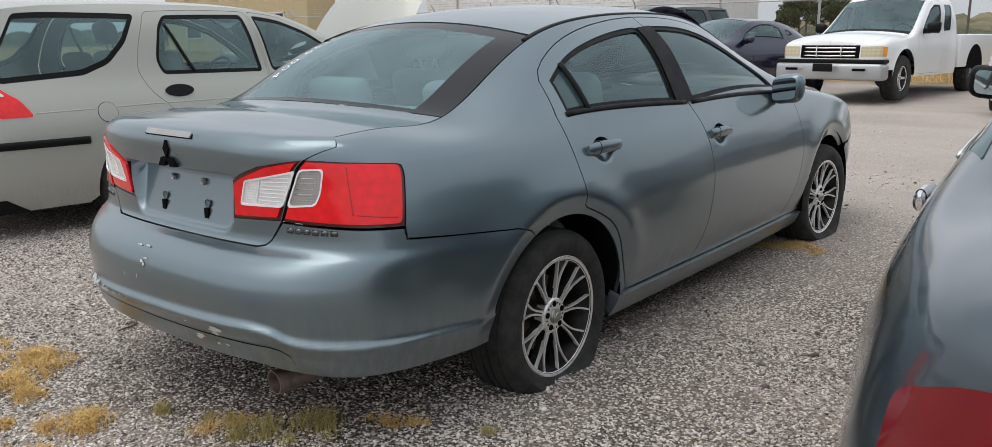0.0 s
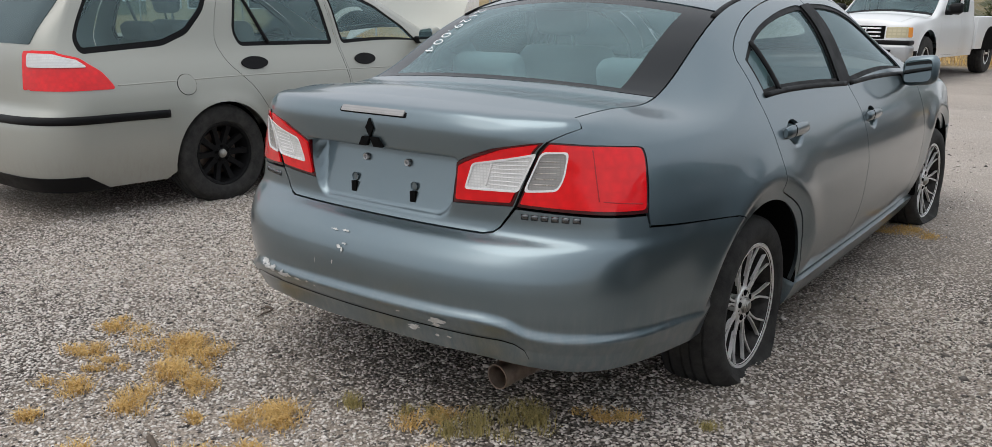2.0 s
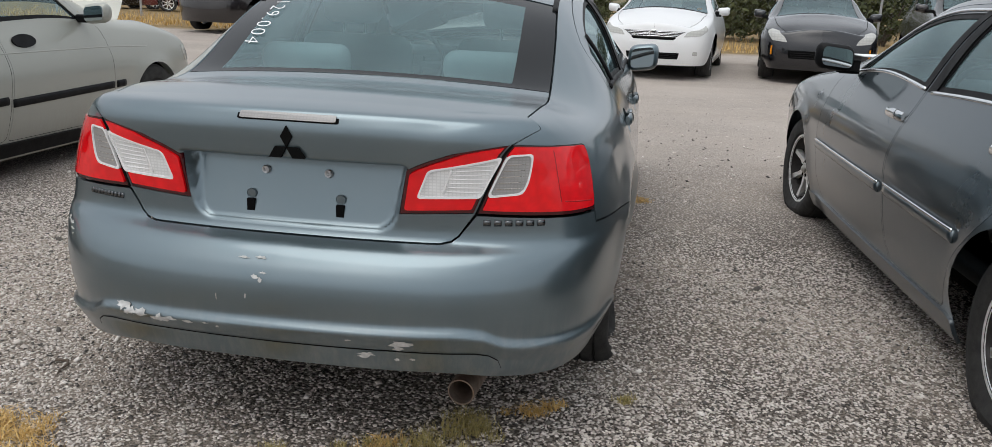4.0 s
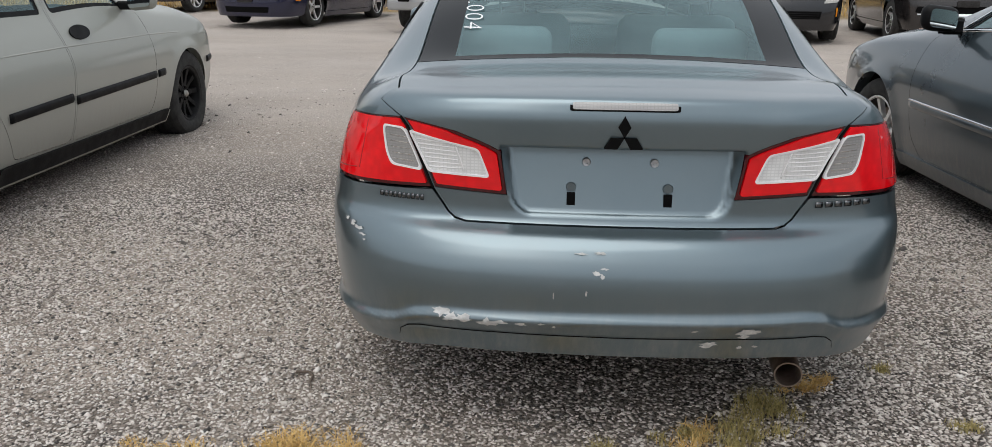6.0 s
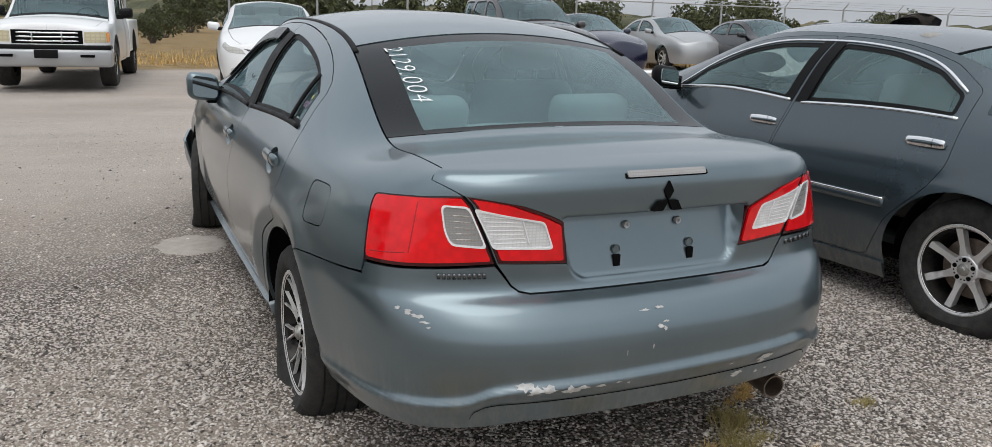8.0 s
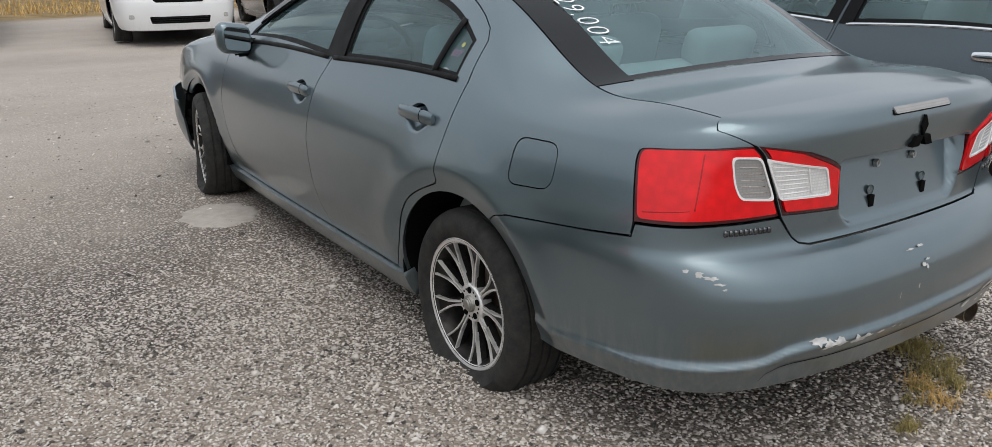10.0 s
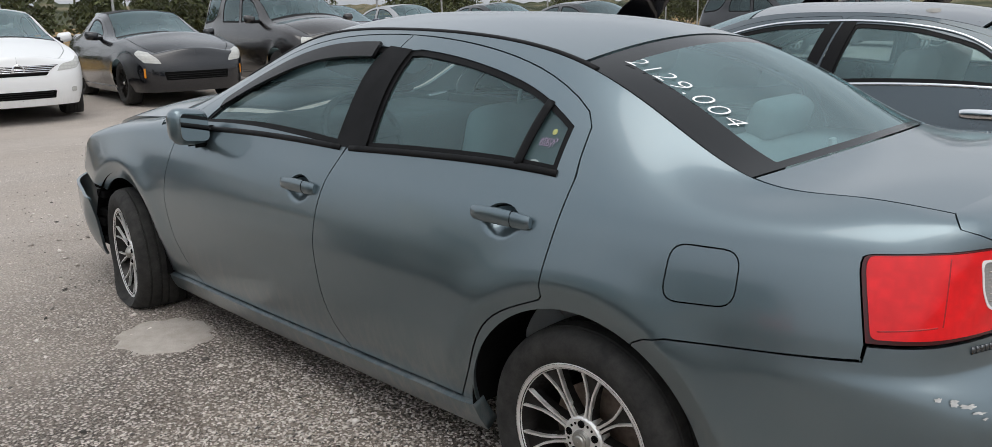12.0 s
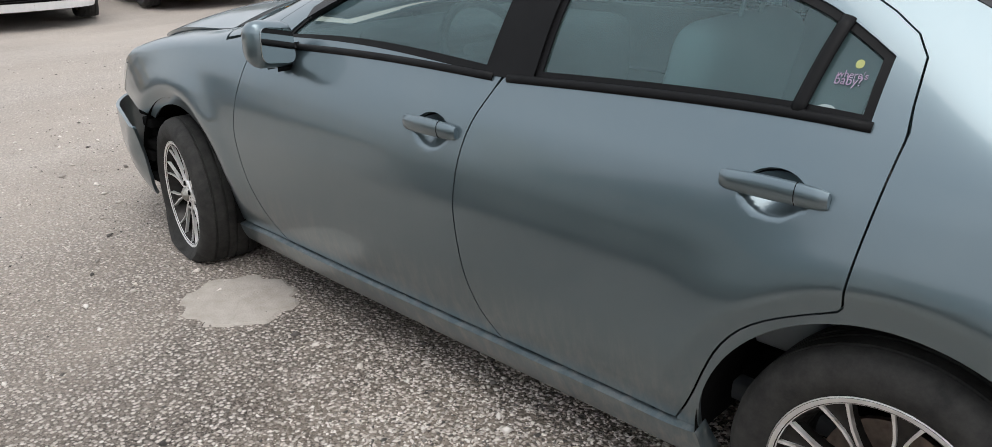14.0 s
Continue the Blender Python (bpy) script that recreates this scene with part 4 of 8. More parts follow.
# ---- the grey-blue sedan in the middle of the shot ----
def main_sedan():
    car = tagged(empty("sedan"), "blue-grey four-door sedan with flat tyres and scuffed rear bumper", "car")
    car.matrix_basis = pose(0, -0.010, -0.015, 0.5, 0, 0)
    rows = [(0, 0.0, 0.0), (0.34, 0.016, 0.58), (0.60, 0.085, 0.88),
            (0.765, 0.22, 0.90, 0.612, 0.285, 0.985), (0.848, 0.43, 0.90, 0.634, 0.47, 0.997), (0.892, 0.74, 0.90, 0.627, 0.74, 1.010), (0.912, 1.02, 0.90, 0.607, 1.02, 1.150),
            (0.92, 1.30, 0.90, 0.580, 1.30, 1.270), (0.924, 1.65, 0.90, 0.572, 1.65, 1.335), (0.925, 2.10, 0.90, 0.572, 2.10, 1.355), (0.925, 2.55, 0.90, 0.575, 2.55, 1.325), (0.922, 2.95, 0.90, 0.605, 2.90, 1.205),
            (0.915, 3.30, 0.90, 0.665, 3.22, 1.065), (0.905, 3.62, 0.88, 0.715, 3.54, 0.955), (0.885, 4.0, 0.83, 0.69, 4.0, 0.895), (0.845, 4.36, 0.76, 0.64, 4.34, 0.815),
            (0.73, 4.63, 0.68, 0.52, 4.55, 0.745), (0.42, 4.79, 0.6), (0, 4.84, 0)]
    side = ease((0.12, 0.12), (0.17, 0.085), (0.24, 0.055), (0.34, 0.022), (0.46, 0.004), (0.60, 0.0), (0.70, 0.012), (0.78, 0.030), (0.85, 0.052), (0.90, 0.074), (1.0, 0.13))
    rear = ease((0.12, 0.30), (0.24, 0.10), (0.28, 0.058), (0.308, 0.042), (0.35, 0.028), (0.40, 0.014), (0.45, 0.005), (0.50, 0.002), (0.54, 0.007), (0.575, 0.020), (0.605, 0.040), (0.630, 0.068), (0.648, 0.104), (0.66, 0.118), (0.70, 0.124), (0.83, 0.118), (0.90, 0.106), (1.0, 0.10))
    front = ease((0.12, 0.16), (0.2, 0.03), (0.4, 0.0), (0.55, 0.01), (0.68, 0.06), (0.8, 0.12))
    lean_rows = ((0.0, 4), (0.75, 6), (1.15, 22), (1.6, 40), (2.1, 38), (3.2, 34), (3.6, 36), (4.1, 24), (4.6, 12), (5.8, 8))
    lean = ease(*lean_rows)
    b = Body(rows, side, rear, front, lean, ease((0.2, 0.026), (0.74, 0.034), (1.0, 0.065), (1.30, 0.062), (2.1, 0.055), (2.55, 0.07), (3.0, 0.085), (3.62, 0.075), (4.55, 0.06)),
             ease((0.2, -0.045), (0.74, -0.085), (1.30, -0.03), (1.65, 0.0), (2.4, 0.03), (2.6, 0.06), (3.62, 0.20), (4.0, 0.1), (4.55, 0.12)),
             arches=((1.075, 0.255, 0.380), (3.84, 0.255, 0.375)), flare=0.013, size=(0.986, 1.0, 0.968), lip=0.036, square=0.20)
    W = b.k
    AR, AZ, YR = 0.380, 0.255, 1.075
    # lines of the side, all in (y, z)
    door_top = [(1.138, 0.985), (1.150, 1.06), (1.163, 1.122), (1.25, 1.186), (1.45, 1.266), (1.75, 1.322), (2.10, 1.340), (2.42, 1.318), (2.71, 1.245), (2.94, 1.150), (3.12, 1.058), (3.235, 0.968)]
    glass_top = [(1.205, 1.105), (1.31, 1.165), (1.50, 1.232), (1.78, 1.283), (2.10, 1.300), (2.40, 1.280), (2.66, 1.208), (2.89, 1.112), (3.05, 1.02), (3.10, 0.970)]
    dt, gt = smooth_line(b.yz(*door_top), 44), smooth_line(b.yz(*glass_top), 40)
    belt = lambda y: 0.988 - 0.022 * (y - 1.2)  # noqa: E731
    rear_edge = smooth_line(b.yz((1.138, 0.985), (1.142, 0.95), (1.152, 0.86), (1.162, 0.76), (1.168, 0.665)), 20)
    arch_cut = smooth_line(b.yz((1.20, 0.642), (1.27, 0.610), (1.36, 0.550), (1.43, 0.44), (1.475, 0.32), (1.515, 0.243)), 18)
    mid_edge = smooth_line(b.yz((2.095, 0.968), (2.145, 0.88), (2.188, 0.70), (2.174, 0.50), (2.122, 0.33), (2.065, 0.240)), 24)
    pillar = smooth_line(b.yz((2.095, 0.968), (2.07, 1.12), (2.03, 1.25), (1.992, 1.338)), 14)
    front_edge = smooth_line(b.yz((3.235, 0.968), (3.275, 0.90), (3.325, 0.72), (3.305, 0.52), (3.23, 0.36), (3.13, 0.236)), 24)
    i_p = int(np.argmin(np.hypot(*(dt - pillar[-1]).T)))
    top_r, top_f = dt[:i_p + 1], dt[i_p:]
    sill_r, sill_f = b.yz((1.515, 0.243), (2.065, 0.240)), b.yz((2.065, 0.240), (3.13, 0.236))
    rail_line = np.array([(u, b.zs(u) + W) for u in np.linspace(b.u0, b.u1, 120)])
    u_hood = b.rail_u(3.54)
    rail_side = rail_line[rail_line[:, 0] < u_hood]
    split = b.yz((0.372, 0.684), (0.55, 0.668), (0.70, 0.654), (0.79, 0.646), (0.85, 0.628), (0.893, 0.602))
    lid_edge = np.array([(b.u0 - 0.040, b.zs(b.u0) + 0.5 * W), (b.u0 - 0.012, b.zs(b.u0) + W)])
    lamp_out = b.yz((0.372, 0.722), (0.415, 0.905))
    a_split = math.degrees(math.atan2(0.592 - AZ, 0.898 - YR))
    lamp_in = b.xz((0.299, 0.726), (0.496, 0.736), (0.583, 0.926), (0.380, 0.880), (0.348, 0.866), (0.318, 0.850))
    for flip in (False, True):
        # rear lamp seam on the ring: outer lamp on the wing, inner on the boot lid
        seam_lo, seam_hi = b.xz((0.503, 0.735))[0], b.xz((0.590, 0.926))[0]
        hi_out = lamp_out[1]
        top_mid = b.xz((0.70, 0.917))[0]
        corner = filleted(np.array([lamp_out[0], hi_out, top_mid]), [0.0, 0.045, 0.0])[1:-1]
        # wing with the rear roof pillar and the roof side
        wing = np.vstack([lamp_out[0][None], split[:1], split, b.arc(YR, AZ, AR, a_split, -2, 34), b.yz((1.468, 0.236)), b.yz((1.515, 0.236)), arch_cut[::-1], b.yz((1.178, 0.652)), rear_edge[::-1],
                          dt[1:], b.yz((3.30, 0.966)), b.yz((3.47, 0.935)), rail_side[::-1], lid_edge[::-1], seam_hi[None], top_mid[None], corner[::-1]])
        fuel = filleted(b.yz((0.648, 0.877), (0.82, 0.872), (0.82, 0.732), (0.642, 0.747)), 0.045)
        b.skin("rear_wing", wing, BLUEGREY, car, holes=[fuel] if flip else [], flip=flip, step=0.021)
        if flip:
            b.skin("fuel_flap", shrink(fuel, 0.0035), BLUEGREY, car, flip=True, gap=0, step=0.03, inset=0.001)
        # doors: skin below the belt and frame round the glass in one panel
        pil_in_r = smooth_line(b.yz((2.000, belt(2.0)), (1.990, 1.10), (1.970, 1.22), (1.948, 1.290)), 12)
        pil_in_f = smooth_line(b.yz((2.150, belt(2.2)), (2.125, 1.12), (2.095, 1.24), (2.060, 1.299)), 12)
        i_r, i_f = int(np.argmin(np.hypot(*(gt - pil_in_r[-1]).T))), int(np.argmin(np.hypot(*(gt - pil_in_f[-1]).T)))
        hole_r = np.vstack([b.yz((1.205, belt(1.2))), gt[:i_r], pil_in_r[::-1]])
        hole_f = np.vstack([pil_in_f, gt[i_f + 1:]])
        d = empty("rear_door")
        d.parent = car
        cup = lambda ym, z: b.yz(*[(ym + 0.0736 * math.cos(a), z - 0.004 + 0.0589 * math.sin(a)) for a in np.linspace(0, 2 * math.pi, 25)[:-1]])  # noqa: E731
        b.skin("door_panel", np.vstack([rear_edge, b.yz((1.176, 0.654)), arch_cut, sill_r[1:], mid_edge[::-1], pillar, top_r[::-1]]), BLUEGREY, d, holes=[hole_r, cup(1.340, 0.835)], flip=flip, step=0.022)
        fr = shrink(hole_r, 0.019)
        div = b.yz((1.345, belt(1.34)), (1.310, 1.165))
        b.skin("window_frame", hole_r, TRIM, d, holes=[fr], flip=flip, inset=0.004, gap=0, step=0.03)
        b.skin("window_glass", fr, GLASS, d, flip=flip, inset=0.010, flange=0, gap=-0.004, step=0.05)
        b.bead("divider_bar", dense(div, 0.03), 0.015, TRIM, d, flip, 0.0, flat=0.5)
        d2 = empty("front_door")
        d2.parent = car
        b.skin("door_panel", np.vstack([mid_edge, sill_f[1:], front_edge[::-1], top_f[::-1], pillar[::-1]]), BLUEGREY, d2, holes=[hole_f, cup(2.3025, 0.796)], flip=flip, step=0.022)
        ff = shrink(hole_f, 0.019)
        b.skin("window_frame", hole_f, TRIM, d2, holes=[ff], flip=flip, inset=0.004, gap=0, step=0.03)
        b.skin("window_glass", ff, GLASS, d2, flip=flip, inset=0.010, flange=0, gap=-0.004, step=0.05)
        # black pillar cover between the windows and the weather strip under them
        cover = np.vstack([pil_in_r, pil_in_f[::-1]])
        b.skin("pillar_cover", shrink(cover, -0.002), TRIM, d2, flip=flip, inset=-0.003, gap=0, step=0.04)
        b.bead("belt_moulding", dense(b.yz((1.20, belt(1.2) - 0.004), (2.08, belt(2.1) - 0.004)), 0.05), 0.011, TRIM, d, flip, 0.001, flat=0.6)
        b.bead("belt_moulding", dense(b.yz((2.13, belt(2.2) - 0.004), (3.12, belt(3.1) - 0.004)), 0.05), 0.011, TRIM, d2, flip, 0.001, flat=0.6)
        handle(b, d, 1.230, 1.450, 0.835, BLUEGREY, flip, 0.064)
        handle(b, d2, 2.20, 2.405, 0.796, BLUEGREY, flip, 0.064)
        # sill
        sill = np.vstack([b.yz((1.455, 0.240), (3.28, 0.236), (3.46, 0.225), (3.475, 0.150), (1.43, 0.150), (1.445, 0.20))])
        b.skin("sill", sill, BLUEGREY, car, flip=flip, inset=-0.020, flange=0.05, step=0.03)
        # front wing
        fw = np.vstack([front_edge, b.yz((3.20, 0.236)), b.yz((3.46, 0.232)), b.arc(3.84, AZ, AR - 0.006, 180, 48, 26), b.yz((4.16, 0.56), (4.42, 0.60)), b.yz((4.36, 0.74)), rail_line[(rail_line[:, 0] > b.rail_u(3.50)) & (rail_line[:, 0] < b.rail_u(4.3))][::-1], b.yz((3.47, 0.925)), b.yz((3.30, 0.962))])
        b.skin("front_wing", fw, BLUEGREY, car, flip=flip, step=0.022)
        head = np.array([b.find((4.43, 0.60), (1, 2)), b.find((4.37, 0.735), (1, 2)), (b.end - 0.62, b.zs(b.end - 0.62) - 0.01), (b.end - 0.45, b.zs(b.end - 0.45) - 0.02), (b.end - 0.48, 0.60)])
        b.skin("headlamp", head, LAMP_CLEAR, car, flip=flip, label="clear headlamp lens")
        # tail lamps: dark rim, red lens with its inner moulding, and a clear window with a pale rim over its reflector
        bot_mid = b.xz((0.66, 0.729))[0]
        outer = np.vstack([seam_lo[None], bot_mid[None], lamp_out[0][None], corner, top_mid[None], seam_hi[None]])
        clear_o = np.vstack([b.xz((0.533, 0.786)), b.xz((0.618, 0.794)), b.xz((0.632, 0.830)), b.xz((0.638, 0.898)), b.xz((0.578, 0.896))])
        clear_i = np.vstack([b.xz((0.350, 0.778)), b.xz((0.511, 0.784)), b.xz((0.560, 0.890)), b.xz((0.378, 0.852))])
        for rim, win, rad, wrad, cm, halves in ((outer, clear_o, [0.006, 0.03, 0.015] + [0.004] * len(corner) + [0.02, 0.006], 0.018, CLEAR_DIM, 1), (lamp_in, clear_i, [0.010, 0.006, 0.006, 0.02, 0.01, 0.006], 0.014, CLEAR, 2)):
            tl = tagged(empty("tail_lamp"), "red and clear tail lamp")
            tl.parent = car
            lens = filleted(shrink(rim, 0.012), rad)
            hole = filleted(shrink(win, -0.004), wrad)
            b.skin("lamp_rim", shrink(rim, 0.001), RED_RIM, tl, holes=[shrink(lens, -0.0015)], flip=flip, inset=0.001, gap=0.001, step=0.02, flange=0.03, label="very dark red lens rim")
            b.skin("lamp_back", shrink(rim, 0.004), RED_BACK, tl, flip=flip, inset=0.022, gap=0, step=0.03, flange=0)
            b.skin("red_lens", lens, RED, tl, holes=[hole], flip=flip, inset=-0.005, gap=0, step=0.016, flange=0.012)
            b.skin("window_rim", hole, LENS_RIM, tl, holes=[filleted(shrink(win, 0.0015), wrad)], flip=flip, inset=-0.0065, gap=0, step=0.02, flange=0.012, label="pale moulded rim of the clear window")
            b.skin("clear_lens", filleted(shrink(win, 0.001), wrad), cm, tl, flip=flip, inset=-0.003, gap=0, step=0.02)
            if halves == 2:
                b.bead("lens_rib", dense(b.xz((0.415, 0.790), (0.437, 0.858)), 0.01), 0.0022, LENS_RIM, tl, flip, 0.004, flat=0.6)
                for k in range(7):
                    z0 = 0.796 + 0.0115 * k
                    b.bead("lens_flute", dense(b.xz((0.425 + 0.003 * k, z0), (0.512 + 0.0055 * k, z0 + 0.001 * k)), 0.02), 0.0016, LENS_RIM, tl, flip, 0.003, flat=0.7)
            else:
                for k in range(5):
                    z0 = 0.806 + 0.0165 * k
                    b.bead("lens_flute", dense(b.xz((0.552 + 0.005 * k, z0), (0.615 + 0.002 * k, z0 + 0.002)), 0.02), 0.0020, REFLECT, tl, flip, 0.002, flat=0.7)
                # inner steps of the red lens, where it turns on to the car's side
                for pts in (((0.255, 0.765), (0.262, 0.905)), ((0.262, 0.765), (0.355, 0.752))):
                    b.bead("lens_step", dense(b.yz(*pts), 0.01), 0.0024, RED_BACK, tl, flip, 0.004, flat=0.6)
        # black shut line between the two lamps
        b.bead("lamp_gap", dense(np.vstack([seam_lo, seam_hi]), 0.02), 0.0035, DARK, car, flip, 0.001, flat=0.6)
        arch_liner(car, 0.42, 0.868, YR, AZ, AR + 0.006, flip)
        arch_liner(car, 0.42, 0.868, 3.84, AZ, AR + 0.006, flip)
        door_mirror(car, 0.775, 3.02, 0.937, BLUEGREY, flip, 0.17, 0.148)
        # black roof gutter moulding and pillar seam
        ur = np.linspace(b.rail_u(1.24), b.rail_u(3.02), 70)
        pr = b.top(ur, np.full(70, 0.985)) * ((-1 if flip else 1), 1, 1)
        tube("roof_moulding", pr, np.tile((0.25 * (-1 if flip else 1), 0, 0.97), (70, 1)), 0.011, TRIM, car, flat=0.5)
    # dark rain deflector over the left front window, stickers on the left quarter glass
    vis = gt[(gt[:, 0] > b.yz((2.06, 1.30))[0][0]) & (gt[:, 0] < b.yz((3.0, 1.05))[0][0])]
    strip = np.vstack([vis + (0, 0.008), (vis - (0, 0.046))[::-1]])
    b.skin("rain_deflector", strip, DEFLECT, car, flip=True, inset=-0.014, flange=0.012, gap=0, step=0.03, label="smoked plastic rain deflector")
    for k, (y, z, w, h, m) in enumerate(((1.262, 1.090, 0.008, 0.008, YELLOW), (1.295, 1.005, 0.020, 0.010, GREY_PRINT))):
        ring = b.yz(*[(y + w * math.cos(a), z + h * math.sin(a)) for a in np.linspace(0, 2 * math.pi, 13)[:-1]])
        b.skin("sticker", ring, m, car, flip=True, inset=0.0085, flange=0, gap=0, step=0.02, label=("yellow sun on a window sticker", "pale grey printed mark on the glass")[k])
    for k, word in enumerate(("where's", "baby?")):
        sticker_word(b, car, word, 1.296, 1.060 - 0.017 * k, 0.056 if k == 0 else 0.048)
    # boot lid: rear face with the number plate recess, then the deck
    def mirrored(h):
        return np.vstack([h, (np.asarray(h) * (-1, 1))[::-1]])

    def recess(p, nr):
        x, z = np.abs(p[:, 0]) / 0.986, (p[:, 2]) / 0.968
        # a panel with square top corners and round bottom ones, deepest under its top edge
        hx, rr = 0.325 - (0.860 - z) * 0.21, 0.055
        qx, qz = x - (hx - rr), (0.669 + rr) - z
        low = np.where((qx > 0) & (qz > 0), np.hypot(qx, qz) - rr, np.maximum(qx, qz) - rr)
        k = np.clip(-low / 0.017, 0, 1)
        k = k * k * (3 - 2 * k) * np.clip((0.860 - z) / 0.006, 0, 1)
        d = (0.010 + 0.058 * np.clip((z - 0.669) / 0.19, 0, 1)) * k
        dent = 0.0035 * np.exp(-(((p[:, 0] - 0.40) / 0.07) ** 2 + ((p[:, 2] - 0.945) / 0.022) ** 2))
        edge = 0.005 * np.exp(-((p[:, 2] - 0.955) / 0.012) ** 2)
        return p - nr * (d + dent - edge)[:, None]
    boot = empty("boot_lid")
    boot.parent = car
    half = np.vstack([b.xz((0.410, 0.653)), b.xz((0.440, 0.659)), b.xz((0.458, 0.674)), b.xz((0.499, 0.735)), b.xz((0.586, 0.926)), lid_edge - (0.003, 0)])
    face = mirrored(half)
    b.skin("lid_face", face, BLUEGREY, boot, holes=[lamp_in, lamp_in * (-1, 1)], gap=0, step=0.0095, warp=recess, flange=0.012)
    b.lid("lid_deck", b.u0 - 0.0, b.rail_u(0.725), -0.992, 0.992, BLUEGREY, boot, flange=0.012, nu=26, nx=50)
    brake = mirrored(b.xz((0.133, 0.967), (0.133, 0.982)))
    b.skin("brake_light_frame", filleted(shrink(brake, -0.0075), 0.012), DARK, boot, inset=-0.003, gap=0, step=0.02)
    b.skin("brake_light", filleted(brake, 0.010), CLEAR_DIM, boot, inset=-0.0065, gap=0, step=0.02, label="clear high brake light")
    face_y = lambda x, z: b.at(*b.find((abs(x), z), (0, 2)))[1]  # noqa: E731
    # emblem of three lozenges
    em = empty("emblem")
    em.parent = boot
    for a in (90, 210, 330):
        c, s_ = math.cos(radians(a)), math.sin(radians(a))
        loz = [(0, 0), (0.5, 0.29), (1.0, 0), (0.5, -0.29)]
        pts = [(0.056 * (q * c - r * s_), 0.868 + 0.056 * (q * s_ + r * c)) for q, r in loz]
        bm = bmesh.new()
        y0 = face_y(0.0, 0.893)
        f = [bm.verts.new((x, y0 - 0.009, z)) for x, z in pts]
        k = [bm.verts.new((x * 1.02, y0 + 0.012, z)) for x, z in pts]
        bm.faces.new(f)
        for i in range(4):
            bm.faces.new((f[i], f[(i + 1) % 4], k[(i + 1) % 4], k[i]))
        bmesh.ops.recalc_face_normals(bm, faces=bm.faces)
        part("lozenge", bm, DARK, em, smooth=False)
    for x in (-0.089, 0.089):
        bm = bmesh.new()
        lathe(bm, [(0.0005, 0.0), (0.004, 0.0), (0.005, 0.003), (0.010, 0.004), (0.0115, 0.0), (0.0115, -0.006)], 16, "x")
        bmesh.ops.transform(bm, matrix=pose(x, face_y(x, 0.815) + 0.046, 0.790, 0, 0, -90), verts=bm.verts)
        part("plate_screw", bm, GALV, boot)
    for x in (-0.127, 0.127):
        bm = bmesh.new()
        box(bm, x - 0.011, x + 0.011, face_y(x, 0.72) + 0.0185, face_y(x, 0.72) + 0.035, 0.677, 0.710, 0.001)
        part("plate_slot", bm, DARK, boot)
        bm = bmesh.new()
        lathe(bm, [(0.0005, 0.0), (0.012, 0.0), (0.013, 0.003), (0.014, 0.0)], 18, "x")
        bmesh.ops.transform(bm, matrix=pose(x, face_y(x, 0.75) + 0.0295, 0.724, 0, 0, -90), verts=bm.verts)
        part("plate_clip", bm, BLUEGREY, boot)
    # rear bumper
    u_arch = b.find((0.70, 0.3), (1, 2))[0]
    hem = ease((0.0, 0.308), (0.44, 0.306), (0.62, 0.285), (0.80, 0.268), (u_arch, 0.262))
    bump = np.vstack([b.xz((0.412, 0.651)), b.xz((0.442, 0.657)), b.xz((0.461, 0.672)), b.xz((0.504, 0.731)), b.xz((0.66, 0.725)), lamp_out[0][None] + (-0.004, -0.004), split, b.arc(YR, AZ, AR, a_split, 176, 18), np.array([(u, float(hem(u))) for u in np.linspace(u_arch, 0.1, 22)])])
    ledge = ease((0.0, 0.424), (0.46, 0.422), (0.54, 0.412), (0.60, 0.384), (0.66, 0.372), (0.76, 0.362), (0.90, 0.340))

    def crease(p, nr):
        """The lower lip stands out below a line that dips at the corners; its upper face catches the sky."""
        x, z = p[:, 0] / 0.986, p[:, 2] / 0.968
        z0 = ledge(np.abs(x)) + 0.016 * x
        out = 0.022 * np.where(z > z0, np.exp(-(np.maximum(z - z0, 0) / 0.0105) ** 1.4), 1 - 0.55 * np.clip((z0 - z) / 0.05, 0, 1))
        return p + nr * (out * np.clip((0.95 - p[:, 1]) / 0.70, 0, 1))[:, None]
    bp = empty("rear_bumper")
    bp.parent = car
    b.skin("bumper_cover", mirrored(bump), BLUEGREY, bp, gap=0.002, step=0.0092, warp=crease, flange=0.02)
    line = b.xz((0.590, 0.318), (0.583, 0.345), (0.560, 0.364), (0.525, 0.372), (0.30, 0.376), (0.0, 0.374))
    line = np.vstack([line, (line[:-1] * (-1, 1))[::-1]])
    b.skin("bumper_seam", np.vstack([line + (0, 0.0018), (line - (0, 0.0018))[::-1]]), DARK, bp, gap=0, step=0.012, inset=-0.0012, flange=0, warp=crease, label="thin seam of the lower bumper insert")
    rnd = random.Random(5)

    def scuff(x, z, w, h, n=16):
        """A ragged patch where the paint has come off."""
        c = b.find((abs(x), z), (0, 2)) * (1 if x > 0 else -1, 1)
        ring = [(c[0] + w * math.cos(a) * rnd.uniform(0.35, 1.1), c[1] + h * math.sin(a) * rnd.uniform(0.35, 1.1)) for a in np.linspace(0, 2 * math.pi, n + 1)[:-1]]
        b.skin("paint_scuff", ring, PRIMER, bp, gap=0, step=0.008, inset=-0.0030, flange=0, warp=crease, label="bare pale primer where the paint is scraped off")
